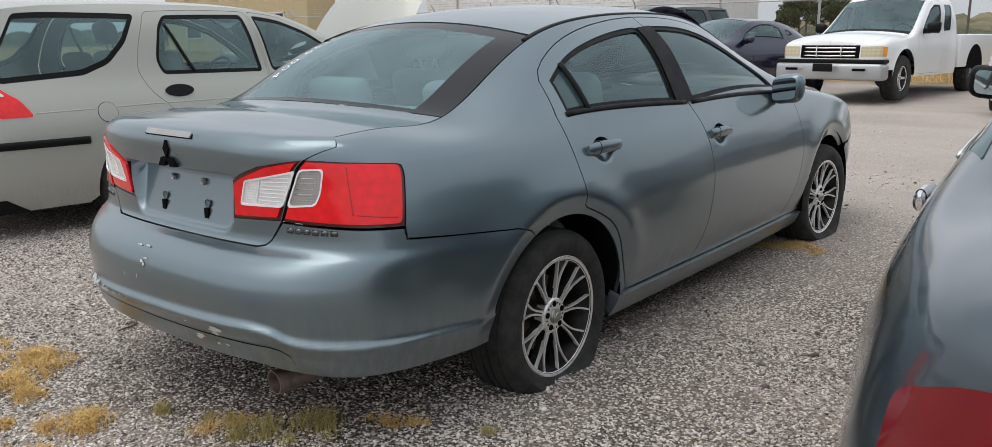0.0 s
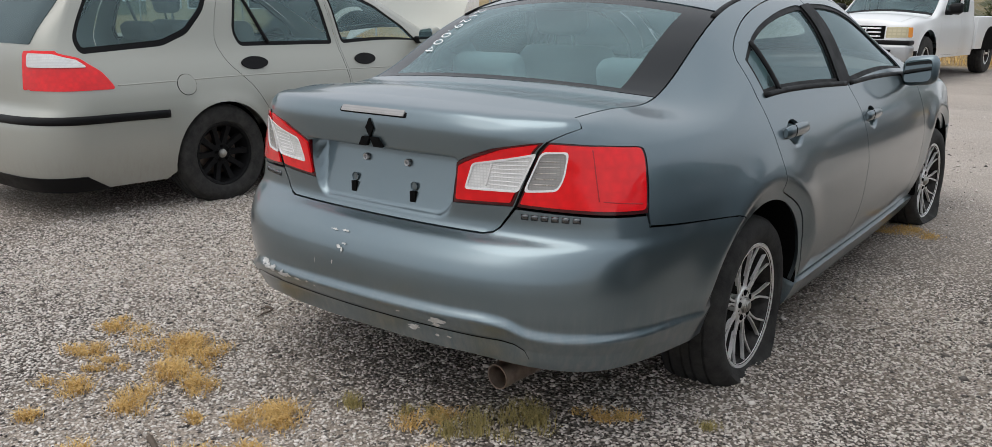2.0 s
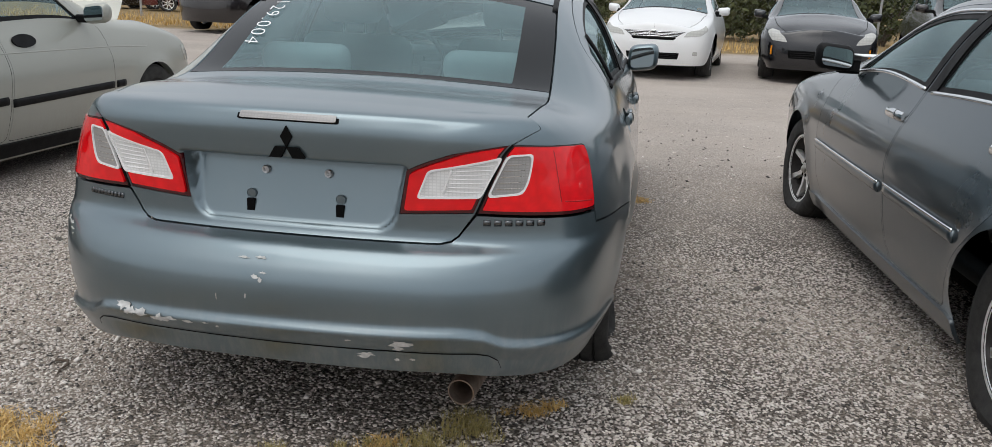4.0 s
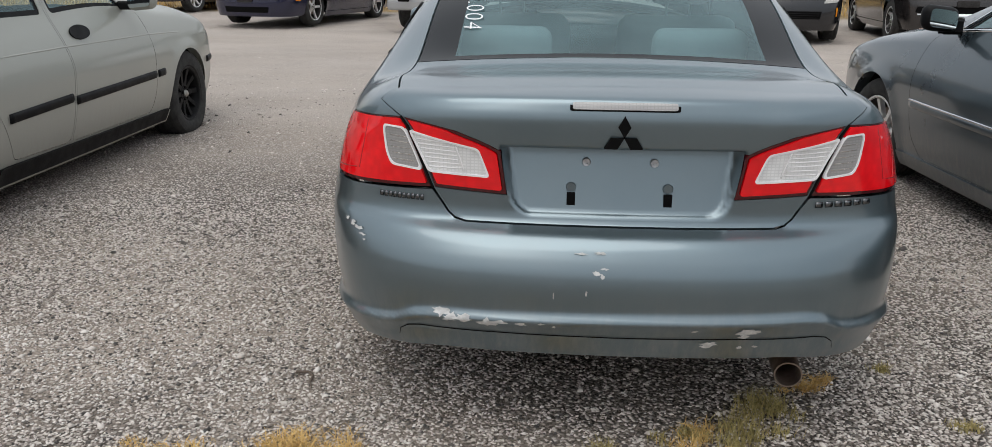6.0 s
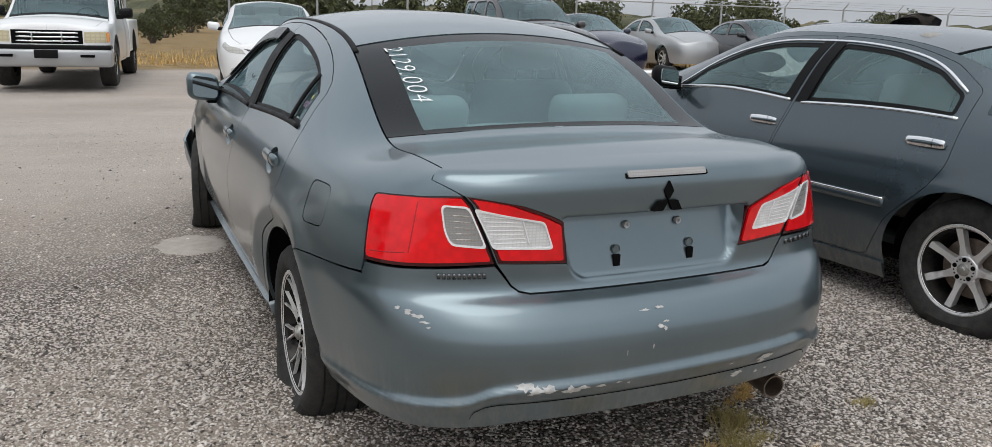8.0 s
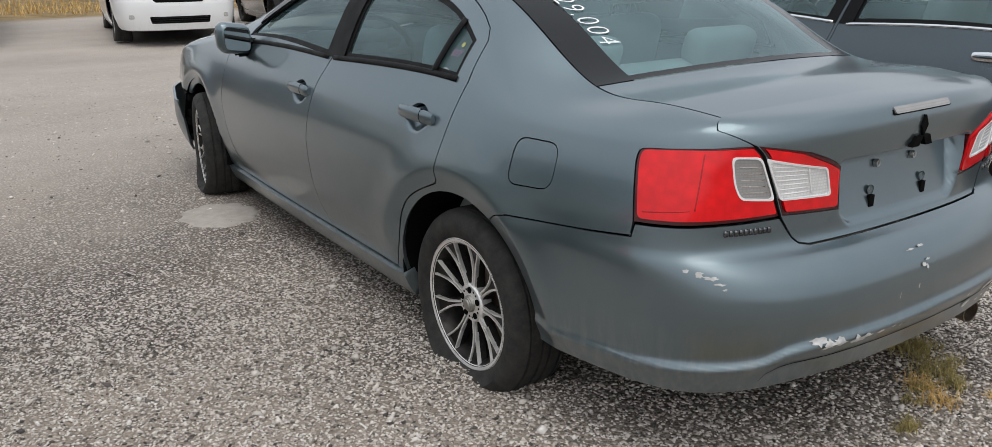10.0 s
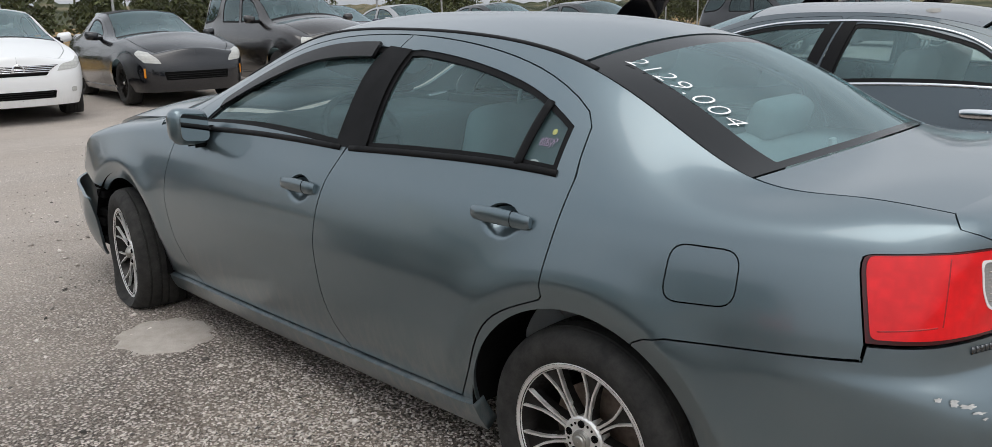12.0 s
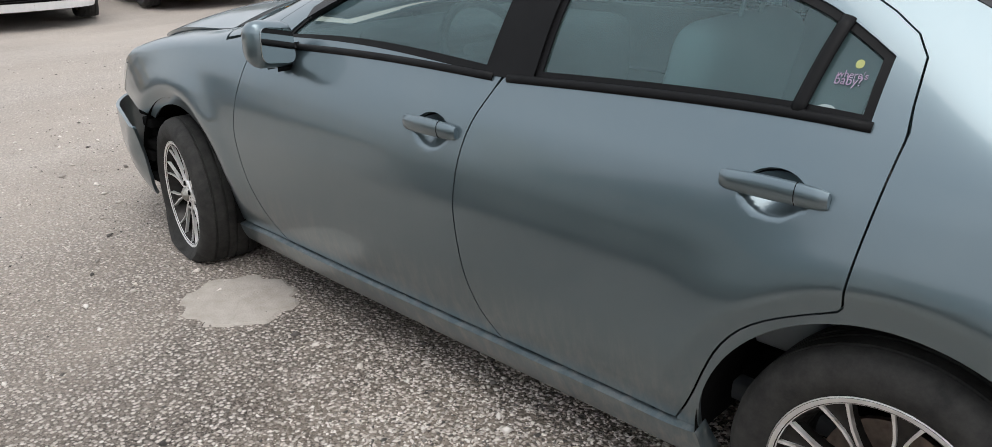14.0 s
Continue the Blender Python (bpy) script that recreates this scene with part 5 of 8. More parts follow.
    for x, z, w, h in ((-0.47, 0.425, 0.035, 0.011), (-0.44, 0.414, 0.030, 0.014), (-0.40, 0.417, 0.040, 0.010), (-0.34, 0.412, 0.030, 0.013), (-0.31, 0.416, 0.035, 0.006), (-0.25, 0.414, 0.018, 0.006), (-0.20, 0.418, 0.014, 0.004), (-0.165, 0.41, 0.006, 0.005), (0.335, 0.404, 0.035, 0.018), (0.33, 0.388, 0.018, 0.010), (0.245, 0.362, 0.030, 0.009), (0.235, 0.354, 0.018, 0.008), (0.325, 0.350, 0.010, 0.007),
                       (0.365, 0.352, 0.009, 0.006), (0.20, 0.408, 0.014, 0.004), (-0.05, 0.60, 0.02, 0.004), (-0.10, 0.598, 0.02, 0.003), (-0.06, 0.555, 0.016, 0.008), (-0.04, 0.565, 0.014, 0.004), (-0.045, 0.545, 0.006, 0.010), (-0.085, 0.50, 0.003, 0.012), (-0.17, 0.49, 0.002, 0.012), (-0.715, 0.604, 0.022, 0.007), (-0.735, 0.612, 0.014, 0.009), (-0.70, 0.590, 0.018, 0.004), (-0.755, 0.618, 0.012, 0.006), (-0.695, 0.578, 0.008, 0.004)):
        scuff(x, z, w, h)
    # lettering badges, as plain bars
    for x0, x1, z, n in ((-0.655, -0.525, 0.704, 10), (0.522, 0.690, 0.710, 6)):
        badge = tagged(empty("name_badge"), "raised dark name badge as a row of plain bars")
        badge.parent = bp
        w = (x1 - x0) / n
        for k in range(n):
            pts = np.array([b.find((abs(x), z), (0, 2)) * (1 if x > 0 else -1, 1) for x in np.linspace(x0 + w * k, x0 + w * (k + 0.70), 3)])
            b.bead("letter_bar", pts, 0.0085, BADGE, badge, out=0.001, flat=0.4)
    # glass and roof
    g0, g1 = b.rail_u(0.735), b.rail_u(1.285)
    fr = empty("rear_window")
    fr.parent = car
    ga, gb, gx = g0 + 0.05 * (g1 - g0), g0 + 0.88 * (g1 - g0), 0.80
    b.lid("glass_border", g0, g1, -0.992, -gx, FRIT, fr, nx=8, inset=0.002)
    b.lid("glass_border", g0, g1, gx, 0.992, FRIT, fr, nx=8, inset=0.002)
    b.lid("glass_border", g0, ga, -gx, gx, FRIT, fr, nu=4, inset=0.002, flange=0)
    b.lid("glass_border", gb, g1, -gx, gx, FRIT, fr, nu=4, inset=0.002, flange=0)
    b.lid("rear_glass", ga, gb, -gx, gx, GLASS_CLEAR, fr, inset=0.002, flange=0)
    writing(b, fr, g0, g1)
    b.lid("roof", b.rail_u(1.295), b.rail_u(2.51), -0.975, 0.975, BLUEGREY, car, nu=40, nx=40)
    b.lid("windscreen_border", b.rail_u(2.52), b.rail_u(2.58), -0.985, 0.985, FRIT, car, nu=4)
    b.lid("windscreen", b.rail_u(2.58), b.rail_u(3.48), -0.985, 0.985, GLASS_CLEAR, car, flange=0)
    b.lid("cowl", b.rail_u(3.48), b.rail_u(3.58), -0.985, 0.985, TRIM, car, nu=4)

    def popped(p, nr):
        return p + np.array([0, 0, 1.0]) * (0.035 * np.clip((p[:, 1] - 3.66) / 0.9, 0, 1))[:, None]
    b.lid("bonnet", b.rail_u(3.59), b.u1, -0.99, 0.99, BLUEGREY, car, nu=30, nx=30, warp=popped, label="bonnet standing slightly open")
    # front: grille and bumper, whose corner has come loose
    e = b.end
    grille = np.array([(e - 0.42, 0.60), (e - 0.40, b.zs(e) - 0.02), (e + 0.40, b.zs(e) - 0.02), (e + 0.42, 0.60)])
    b.skin("grille", grille, TRIM, car, inset=0.01, step=0.06)
    us = np.linspace(b.rail_u(4.28), 2 * e - b.rail_u(4.28), 60)
    zz = np.array([float(b.zs(u if u < e else 2 * e - u)) for u in us])
    b.skin("nose_panel", np.vstack([np.stack([us, zz - 0.015], 1), np.stack([us, zz + W], 1)[::-1]]), BLUEGREY, car, inset=0.004, gap=0, step=0.04)
    fb = [b.find((4.165, 0.545), (1, 2)), b.find((4.42, 0.585), (1, 2)), np.array((e - 0.4, 0.585))]
    fb = fb + [q * (-1, 1) + (2 * e, 0) for q in fb[::-1]]
    low = [b.find((4.20, 0.30), (1, 2)), b.find((4.24, 0.20), (1, 2)), np.array((e - 0.4, 0.19))]
    low = [q * (-1, 1) + (2 * e, 0) for q in low] + low[::-1]

    def torn(p, nr):
        k = np.clip((-p[:, 0] - 0.35) / 0.45, 0, 1)
        return p + np.stack([-0.06 * k, -0.03 * k, -0.045 * k], 1)
    b.skin("front_bumper", np.array(fb + low), BLUEGREY, car, step=0.04, warp=torn, label="front bumper with one corner torn loose")
    for k in range(7):
        bm = bmesh.new()
        box(bm, -0.85 + 0.02 * math.sin(k * 2), -0.79, 4.12 + 0.02 * math.cos(k * 3), 4.22 + 0.03 * math.sin(k), 0.22 + 0.05 * k, 0.262 + 0.05 * k, 0.008)
        part("torn_liner", bm, DARK, car, "torn black wheel arch liner")
    # underside, exhaust, wheels and cabin
    bm = bmesh.new()
    box(bm, -0.66, 0.66, 0.60, 4.30, 0.19, 0.30, 0.03)
    box(bm, -0.78, 0.78, 1.50, 3.42, 0.19, 0.28, 0.03)
    box(bm, -0.55, 0.55, 0.20, 0.62, 0.30, 0.42, 0.03)
    part("underbody", bm, DARK, car)
    ex = empty("exhaust")
    ex.parent = car
    bm = bmesh.new()
    lathe(bm, [(0.034, 0.0), (0.038, 0.0), (0.038, 0.22), (0.030, 0.24), (0.030, 0.5), (0.028, 0.5), (0.034, 0.2)], 24, "x", closed=True)
    bmesh.ops.transform(bm, matrix=pose(0.480, 0.105, 0.222, 0, -2, 84), verts=bm.verts)
    part("tail_pipe", bm, STEEL, ex, "sooty steel tail pipe")
    bm = bmesh.new()
    box(bm, 0.34, 0.60, 0.17, 0.62, 0.235, 0.33, 0.04)
    part("silencer", bm, STEEL, ex, "weathered steel silencer box")
    hz = 0.234
    put_wheels(car, [(0.745, 1.085, hz, 0), (-0.755, 1.075, hz, 0), (0.765, 3.848, hz, -4), (-0.785, 3.86, hz, -10)], 0.224, tyre_r=0.318, sag=0.318 - hz, n_spoke=9)
    cabin(car, 1.15, 2.9, 0.70, 0.28, 0.45, 0.90, CLOTH, y_dash=2.86)
    bm = bmesh.new()
    box(bm, -0.66, 0.66, 0.70, 1.12, 0.90, 0.925, 0.01)
    part("parcel_shelf", bm, CLOTH, car)
    bm = bmesh.new()
    box(bm, 0.02, 0.055, 0.80, 0.815, 0.925, 0.985, 0.004)
    part("shelf_clip", bm, WRITE, car, "white plastic clip on the parcel shelf")
    for s_ in (-1, 1):
        bm = bmesh.new()
        box(bm, s_ * 0.74, s_ * 0.70, 1.52, 3.2, 0.30, 0.66, 0.012)
        box(bm, s_ * 0.74, s_ * 0.70, 1.25, 3.2, 0.66, 0.93, 0.012)
        part("door_lining", bm, CABIN, car)
    bm = bmesh.new()
    box(bm, -0.48, 0.48, 1.50, 2.40, 1.225, 1.24, 0.006)
    part("headlining", bm, CLOTH_PALE, car)
    bm = bmesh.new()
    box(bm, -0.13, 0.13, 2.62, 2.64, 1.16, 1.23, 0.01)
    part("interior_mirror", bm, TRIM, car)
    return car


def sticker_word(b, parent, word, y, z, wide):
    """A word of a sticker inside the left quarter glass, read from outside."""
    cu = bpy.data.curves.new("sticker_word", "FONT")
    cu.body = word
    ob = bpy.data.objects.new("sticker_word", cu)
    me = bpy.data.meshes.new_from_object(ob)
    co = np.array([v.co[:] for v in me.vertices])
    co = (co - co.min(0)) * wide / np.ptp(co[:, 0])
    q = b.yz(*[(y - a, z + c) for a, c in co[:, :2]])
    p = (b.at(q[:, 0], q[:, 1]) - (0.0075, 0, 0)) * (-1, 1, 1)
    for v, c in zip(me.vertices, p):
        v.co = c
    me.materials.append(PINK)
    bpy.data.objects.remove(ob)
    o = new("sticker_word", me)
    o.parent = parent
    o["label"] = "violet sticker lettering on the quarter glass"


def writing(b, parent, g0, g1):
    """The lot number brushed on the glass, running down it with the letters' heads towards the middle."""
    cu = bpy.data.curves.new("lot_number", "FONT")
    cu.body, cu.size, cu.shear = "2129.004", 1.0, 0.25
    cu.space_character, cu.offset = 1.15, -0.016
    ob = bpy.data.objects.new("lot_number", cu)
    me = bpy.data.meshes.new_from_object(ob)
    co = np.array([v.co[:] for v in me.vertices])
    co -= co.min(0)
    span = co.max(0)
    u = g1 - (g1 - g0) * (0.11 + 0.60 * co[:, 0] / span[0])
    xi = -0.82 + 0.105 * co[:, 1] / span[1] + 0.03 * co[:, 0] / span[0]
    p = b.top(u, xi) + np.array([0, -0.001, 0.003])
    for v, q in zip(me.vertices, p):
        v.co = q
    me.materials.append(WRITE)
    bpy.data.objects.remove(ob)
    o = new("lot_number", me)
    o.parent = parent
    o["label"] = "hand-brushed white lot number 2129.004"


def primer_mat():
    k = Mat("bare_primer", 0.8)
    k.color(k.ramp(k.noise(60, 5), (0.3, (0.40, 0.40, 0.39)), (0.7, (0.66, 0.66, 0.64))))
    return k.m


PRIMER = primer_mat()
main_sedan()


# ---- the cars round about: one builder, several shapes ----
SIDE = ease((0.10, 0.13), (0.17, 0.085), (0.26, 0.05), (0.36, 0.02), (0.48, 0.004), (0.62, 0.0), (0.72, 0.012), (0.80, 0.032), (0.88, 0.062), (1.0, 0.12))
REAR_SOFT = ease((0.10, 0.20), (0.18, 0.07), (0.28, 0.02), (0.42, 0.0), (0.55, 0.004), (0.62, 0.03), (0.66, 0.075), (0.80, 0.085), (1.0, 0.10))
FRONT_SOFT = ease((0.10, 0.16), (0.2, 0.03), (0.4, 0.0), (0.52, 0.005), (0.66, 0.05), (0.82, 0.14))

SEDAN = dict(
    rows=[(0, 0.0, 0.0), (0.36, 0.012, 0.58), (0.64, 0.08, 0.88), (0.79, 0.22, 0.90, 0.64, 0.25, 1.00), (0.86, 0.46, 0.90, 0.645, 0.5, 1.01), (0.895, 0.78, 0.90, 0.65, 0.80, 1.02), (0.91, 1.1, 0.90, 0.635, 1.1, 1.15),
          (0.92, 1.45, 0.90, 0.60, 1.45, 1.285), (0.924, 1.85, 0.90, 0.585, 1.85, 1.36), (0.925, 2.25, 0.90, 0.585, 2.25, 1.375), (0.925, 2.7, 0.90, 0.59, 2.7, 1.335), (0.922, 3.05, 0.90, 0.62, 3.05, 1.20),
          (0.915, 3.4, 0.90, 0.675, 3.38, 1.06), (0.905, 3.72, 0.88, 0.72, 3.70, 0.965), (0.885, 4.1, 0.83, 0.70, 4.1, 0.91), (0.845, 4.45, 0.76, 0.65, 4.44, 0.83), (0.73, 4.72, 0.68, 0.53, 4.66, 0.755), (0.42, 4.87, 0.6), (0, 4.92, 0)],
    lean=((0.0, 4), (0.8, 8), (1.3, 28), (1.8, 44), (2.5, 38), (3.4, 34), (3.9, 36), (4.3, 22), (4.8, 12), (6, 8)),
    crown=((0.2, 0.03), (0.8, 0.04), (1.1, 0.075), (1.45, 0.065), (2.25, 0.055), (2.7, 0.075), (3.4, 0.08), (4.7, 0.06)),
    bow=((0.2, -0.05), (0.8, -0.10), (1.45, -0.03), (1.85, 0.0), (2.55, 0.03), (2.75, 0.07), (3.7, 0.20), (4.1, 0.1), (4.7, 0.12)),
    axles=(1.12, 3.93), tops=(("boot_deck", 0.25, 0.79, "P"), ("rear_glass", 0.80, 1.44, "G"), ("roof", 1.46, 2.66, "P"), ("windscreen", 2.68, 3.66, "G"), ("cowl", 3.67, 3.74, "T"), ("bonnet", 3.75, 4.66, "P")),
    doors=([(1.23, 1.01), (1.23, 1.13), (1.40, 1.24), (1.70, 1.325), (2.10, 1.356), (2.20, 0.985), (2.26, 0.70), (2.15, 0.24), (1.60, 0.245), (1.48, 0.48), (1.30, 0.66), (1.235, 0.78)],
           [(2.215, 0.985), (2.115, 1.356), (2.45, 1.345), (2.78, 1.275), (3.06, 1.155), (3.30, 1.015), (3.40, 0.92), (3.43, 0.72), (3.36, 0.36), (3.28, 0.24), (2.165, 0.24), (2.275, 0.70)]),
    windows=([(1.29, 1.0), (1.29, 1.10), (1.45, 1.205), (1.72, 1.285), (2.05, 1.315), (2.13, 0.99)], [(2.26, 0.99), (2.17, 1.315), (2.45, 1.305), (2.74, 1.24), (3.0, 1.125), (3.18, 0.99)]),
    cabin=(1.25, 2.98, 0.70), front_end=4.92, arch=(0.37, 0.30))
WAGON = dict(
    rows=[(0, 0.0, 0.0), (0.36, 0.008, 0.6), (0.64, 0.055, 0.9), (0.79, 0.17, 0.92, 0.61, 0.42, 1.405), (0.845, 0.42, 0.92, 0.62, 0.62, 1.43), (0.872, 0.8, 0.92, 0.622, 0.9, 1.445), (0.888, 1.2, 0.92, 0.622, 1.25, 1.455),
          (0.894, 1.8, 0.92, 0.622, 1.8, 1.455), (0.895, 2.3, 0.92, 0.615, 2.25, 1.435), (0.893, 2.72, 0.92, 0.612, 2.62, 1.365), (0.89, 3.08, 0.92, 0.645, 3.0, 1.205), (0.885, 3.42, 0.90, 0.695, 3.40, 1.015),
          (0.87, 3.9, 0.86, 0.68, 3.9, 0.955), (0.84, 4.32, 0.80, 0.63, 4.3, 0.875), (0.74, 4.6, 0.70, 0.54, 4.53, 0.79), (0.42, 4.76, 0.6), (0, 4.81, 0)],
    lean=((0.0, 62), (0.8, 62), (1.2, 50), (1.7, 42), (3.4, 40), (3.9, 36), (4.2, 22), (4.7, 12), (6, 8)),
    crown=((0.3, 0.04), (1.2, 0.045), (2.4, 0.05), (2.62, 0.07), (3.3, 0.08), (4.6, 0.06)),
    bow=((0.3, -0.05), (0.8, -0.02), (1.2, 0.0), (2.3, 0.03), (2.62, 0.07), (3.4, 0.2), (3.9, 0.1), (4.6, 0.12)),
    axles=(1.17, 3.885), tops=(("roof", 0.42, 2.52, "P"), ("windscreen", 2.54, 3.36, "G"), ("cowl", 3.37, 3.44, "T"), ("bonnet", 3.45, 4.53, "P")),
    doors=([(1.33, 1.41), (1.24, 1.20), (1.20, 1.02), (1.26, 0.88), (1.42, 0.72), (1.56, 0.50), (1.66, 0.275), (2.20, 0.265), (2.27, 0.70), (2.23, 0.98), (2.14, 1.42), (1.7, 1.425)],
           [(2.245, 0.98), (2.155, 1.42), (2.45, 1.385), (2.72, 1.29), (3.0, 1.13), (3.20, 0.99), (3.28, 0.90), (3.32, 0.70), (3.30, 0.40), (3.25, 0.262), (2.215, 0.265), (2.285, 0.70)]),
    windows=([(1.38, 0.985), (1.345, 1.08), (1.40, 1.31), (1.46, 1.385), (2.10, 1.395), (2.19, 0.98)], [(2.275, 0.98), (2.19, 1.392), (2.44, 1.358), (2.71, 1.262), (2.97, 1.105), (3.11, 0.98)]),
    fixed=([(0.50, 1.385), (1.26, 1.39), (1.15, 1.20), (1.02, 1.07), (0.84, 1.0), (0.34, 0.965), (0.32, 1.05)],),
    cabin=(1.35, 2.82, 0.68), front_end=4.81, arch=(0.345, 0.30))


def car_like(shape, name, label, paint_mat, where, size=(1, 1, 1), mirror_mat=None, glass=GLASS, trim=TRIM, wheel=None, step=0.045, cloth=CLOTH, mirror_z=1.02, side=SIDE, rear=REAR_SOFT, front=FRONT_SOFT, group="", steer=0.0, bonnet_up=0.0, tail=None, sag=0.03, handles=True, mirrors=True, inside_too=True, handle_mat=None, sides=(False, True)):
    """A parked car from one of the shapes; returns its root, its skin and its doors by side."""
    car = tagged(empty(name), label, "car", group)
    b = Body(shape["rows"], side, rear, front, ease(*shape["lean"]), ease(*shape["crown"]), ease(*shape["bow"]), arches=[(a, shape["arch"][1], shape["arch"][0]) for a in shape["axles"]], size=size)
    W = b.k
    ar, az = shape["arch"]
    rail = np.array([(u, float(b.zs(u)) + W) for u in np.linspace(0, b.end, 160)])
    got = {}
    doors = [filleted(b.yz(*d), 0.04) for d in shape["doors"]]
    wins = [filleted(b.yz(*w), 0.035) for w in shape["windows"]]
    fixed = [filleted(b.yz(*w), 0.035) for w in shape.get("fixed", ())]
    ya, yf = shape["axles"]
    low = []
    low += [(u, 0.185) for u in np.linspace(0, b.find((ya - ar - 0.05, 0.3), (1, 2))[0], 12)]
    low += list(b.arc(ya, az, ar, 192, -12, 24))
    low += [(u, 0.235) for u in np.linspace(b.find((ya + ar + 0.02, 0.3), (1, 2))[0], b.find((yf - ar - 0.02, 0.3), (1, 2))[0], 12)]
    low += list(b.arc(yf, az, ar, 192, -12, 24))
    low += [(u, 0.185) for u in np.linspace(b.find((yf + ar + 0.05, 0.3), (1, 2))[0], b.end, 10)]
    outline = np.vstack([np.array(low), rail[::-1]])
    for flip in sides:
        b.skin("body_side", outline, paint_mat, car, holes=doors + fixed, flip=flip, step=step, gap=0, flange=0)
        for k, (d, w) in enumerate(zip(doors, wins)):
            dr = empty("rear_door" if k == 0 and len(doors) > 1 else "front_door")
            dr.parent = car
            got[(flip, k)] = dr
            b.skin("door_panel", d, paint_mat, dr, holes=[w], flip=flip, step=step, gap=0.003)
            inner = shrink(w, 0.022)
            b.skin("window_frame", w, trim, dr, holes=[inner], flip=flip, inset=0.004, gap=0, step=step)
            b.skin("window_glass", inner, glass, dr, flip=flip, inset=0.008, gap=-0.003, step=0.08, flange=0)
        for w in fixed:
            inner = shrink(w, 0.03)
            b.skin("window_frame", w, TRIM, car, holes=[inner], flip=flip, inset=0.003, gap=0, step=step)
            b.skin("side_glass", inner, glass, car, flip=flip, inset=0.006, gap=-0.003, step=0.08, flange=0)
        sg = -1 if flip else 1
        for a in (ya, yf):
            arch_liner(car, 0.4 * size[0], 0.80 * size[0], a * size[1], az * size[2], (ar + 0.01) * size[1], flip)
        if mirrors:
            p = shape["windows"][-1][-1]
            door_mirror(car, 0.80 * size[0], (p[0] - 0.03) * size[1], mirror_z * size[2], mirror_mat or paint_mat, flip)
        b.skin("sill", np.array([(u, 0.24) for u in np.linspace(*[b.find((q, 0.3), (1, 2))[0] for q in (ya + ar + 0.0, yf - ar)], 6)] + [(u, 0.15) for u in np.linspace(*[b.find((q, 0.3), (1, 2))[0] for q in (yf - ar, ya + ar)], 6)]), paint_mat, car, flip=flip, inset=-0.012, step=step)
    for nm, y0, y1, what in shape["tops"]:
        warp = None
        m = {"P": paint_mat, "G": glass, "T": TRIM, "K": TRIM}[what]
        if nm == "bonnet" and bonnet_up:
            hinge = b.top(np.array(b.rail_u(y0)), np.array(0.0))

            def warp(p, nr, hinge=hinge):
                a = radians(bonnet_up)
                q = p - hinge
                return np.stack([p[:, 0], hinge[1] + q[:, 1] * math.cos(a) - q[:, 2] * math.sin(a), hinge[2] + 0.02 + q[:, 1] * math.sin(a) + q[:, 2] * math.cos(a)], 1)
        b.lid(nm, b.rail_u(y0), b.rail_u(y1), -0.988, 0.988, m, car, nu=18, nx=18, warp=warp, flange=0.012 if what != "G" else 0.004, inset=0.003 if what == "G" else 0)
        if nm == "bonnet" and bonnet_up:
            b.lid("engine", b.rail_u(y0), b.rail_u(y1), -0.95, 0.95, DARK, car, nu=10, nx=10, inset=0.12, flange=0)
    bm = bmesh.new()
    box(bm, -0.64 * size[0], 0.64 * size[0], 0.5 * size[1], (shape["front_end"] - 0.5) * size[1], 0.19 * size[2], 0.34 * size[2], 0.03)
    part("underbody", bm, DARK, car)
    if inside_too:
        y0, y1, hw = shape["cabin"]
        cabin(car, y0 * size[1], y1 * size[1], hw * size[0], 0.34 * size[2], 0.52 * size[2], 0.93 * size[2], cloth, y_dash=(y1 - 0.06) * size[1])
    w = dict(r_rim=0.215, tyre_r=0.325, spokes="plain", n_spoke=7, face=ALLOY)
    w.update(wheel or {})
    hz = w["tyre_r"] - sag
    put_wheels(car, [(sg * 0.755 * size[0], a * size[1], hz, steer if a == yf else 0) for a in (ya, yf) for sg in (1, -1)], w.pop("r_rim"), sag=sag, **w)
    car.matrix_basis = where
    return car, b, got


def patch(b, name, pts, mat, car, sides=(False, True), fore=False, inset=-0.004, label="", round_r=0.02, step=0.04, how="xz"):
    """A lens, grille or trim piece laid on the skin, on one or both sides."""
    q = b.yz(*pts) if how == "yz" else (b.xf(*pts) if fore else b.xz(*pts))
    for flip in sides:
        b.skin(name, filleted(q, round_r), mat, car, flip=flip, inset=inset, gap=0, step=step, label=label)


def across(b, name, pts, mat, car, fore=False, inset=-0.004, label="", step=0.04, round_r=0.015):
    """A piece laid over the middle of the front or rear; pts are its right half."""
    q = b.xf(*pts) if fore else b.xz(*pts)
    m = q * (-1, 1) + ((2 * b.end, 0) if fore else (0, 0))
    b.skin(name, filleted(np.vstack([q, m[::-1]]), round_r), mat, car, inset=inset, gap=0, step=step, label=label)


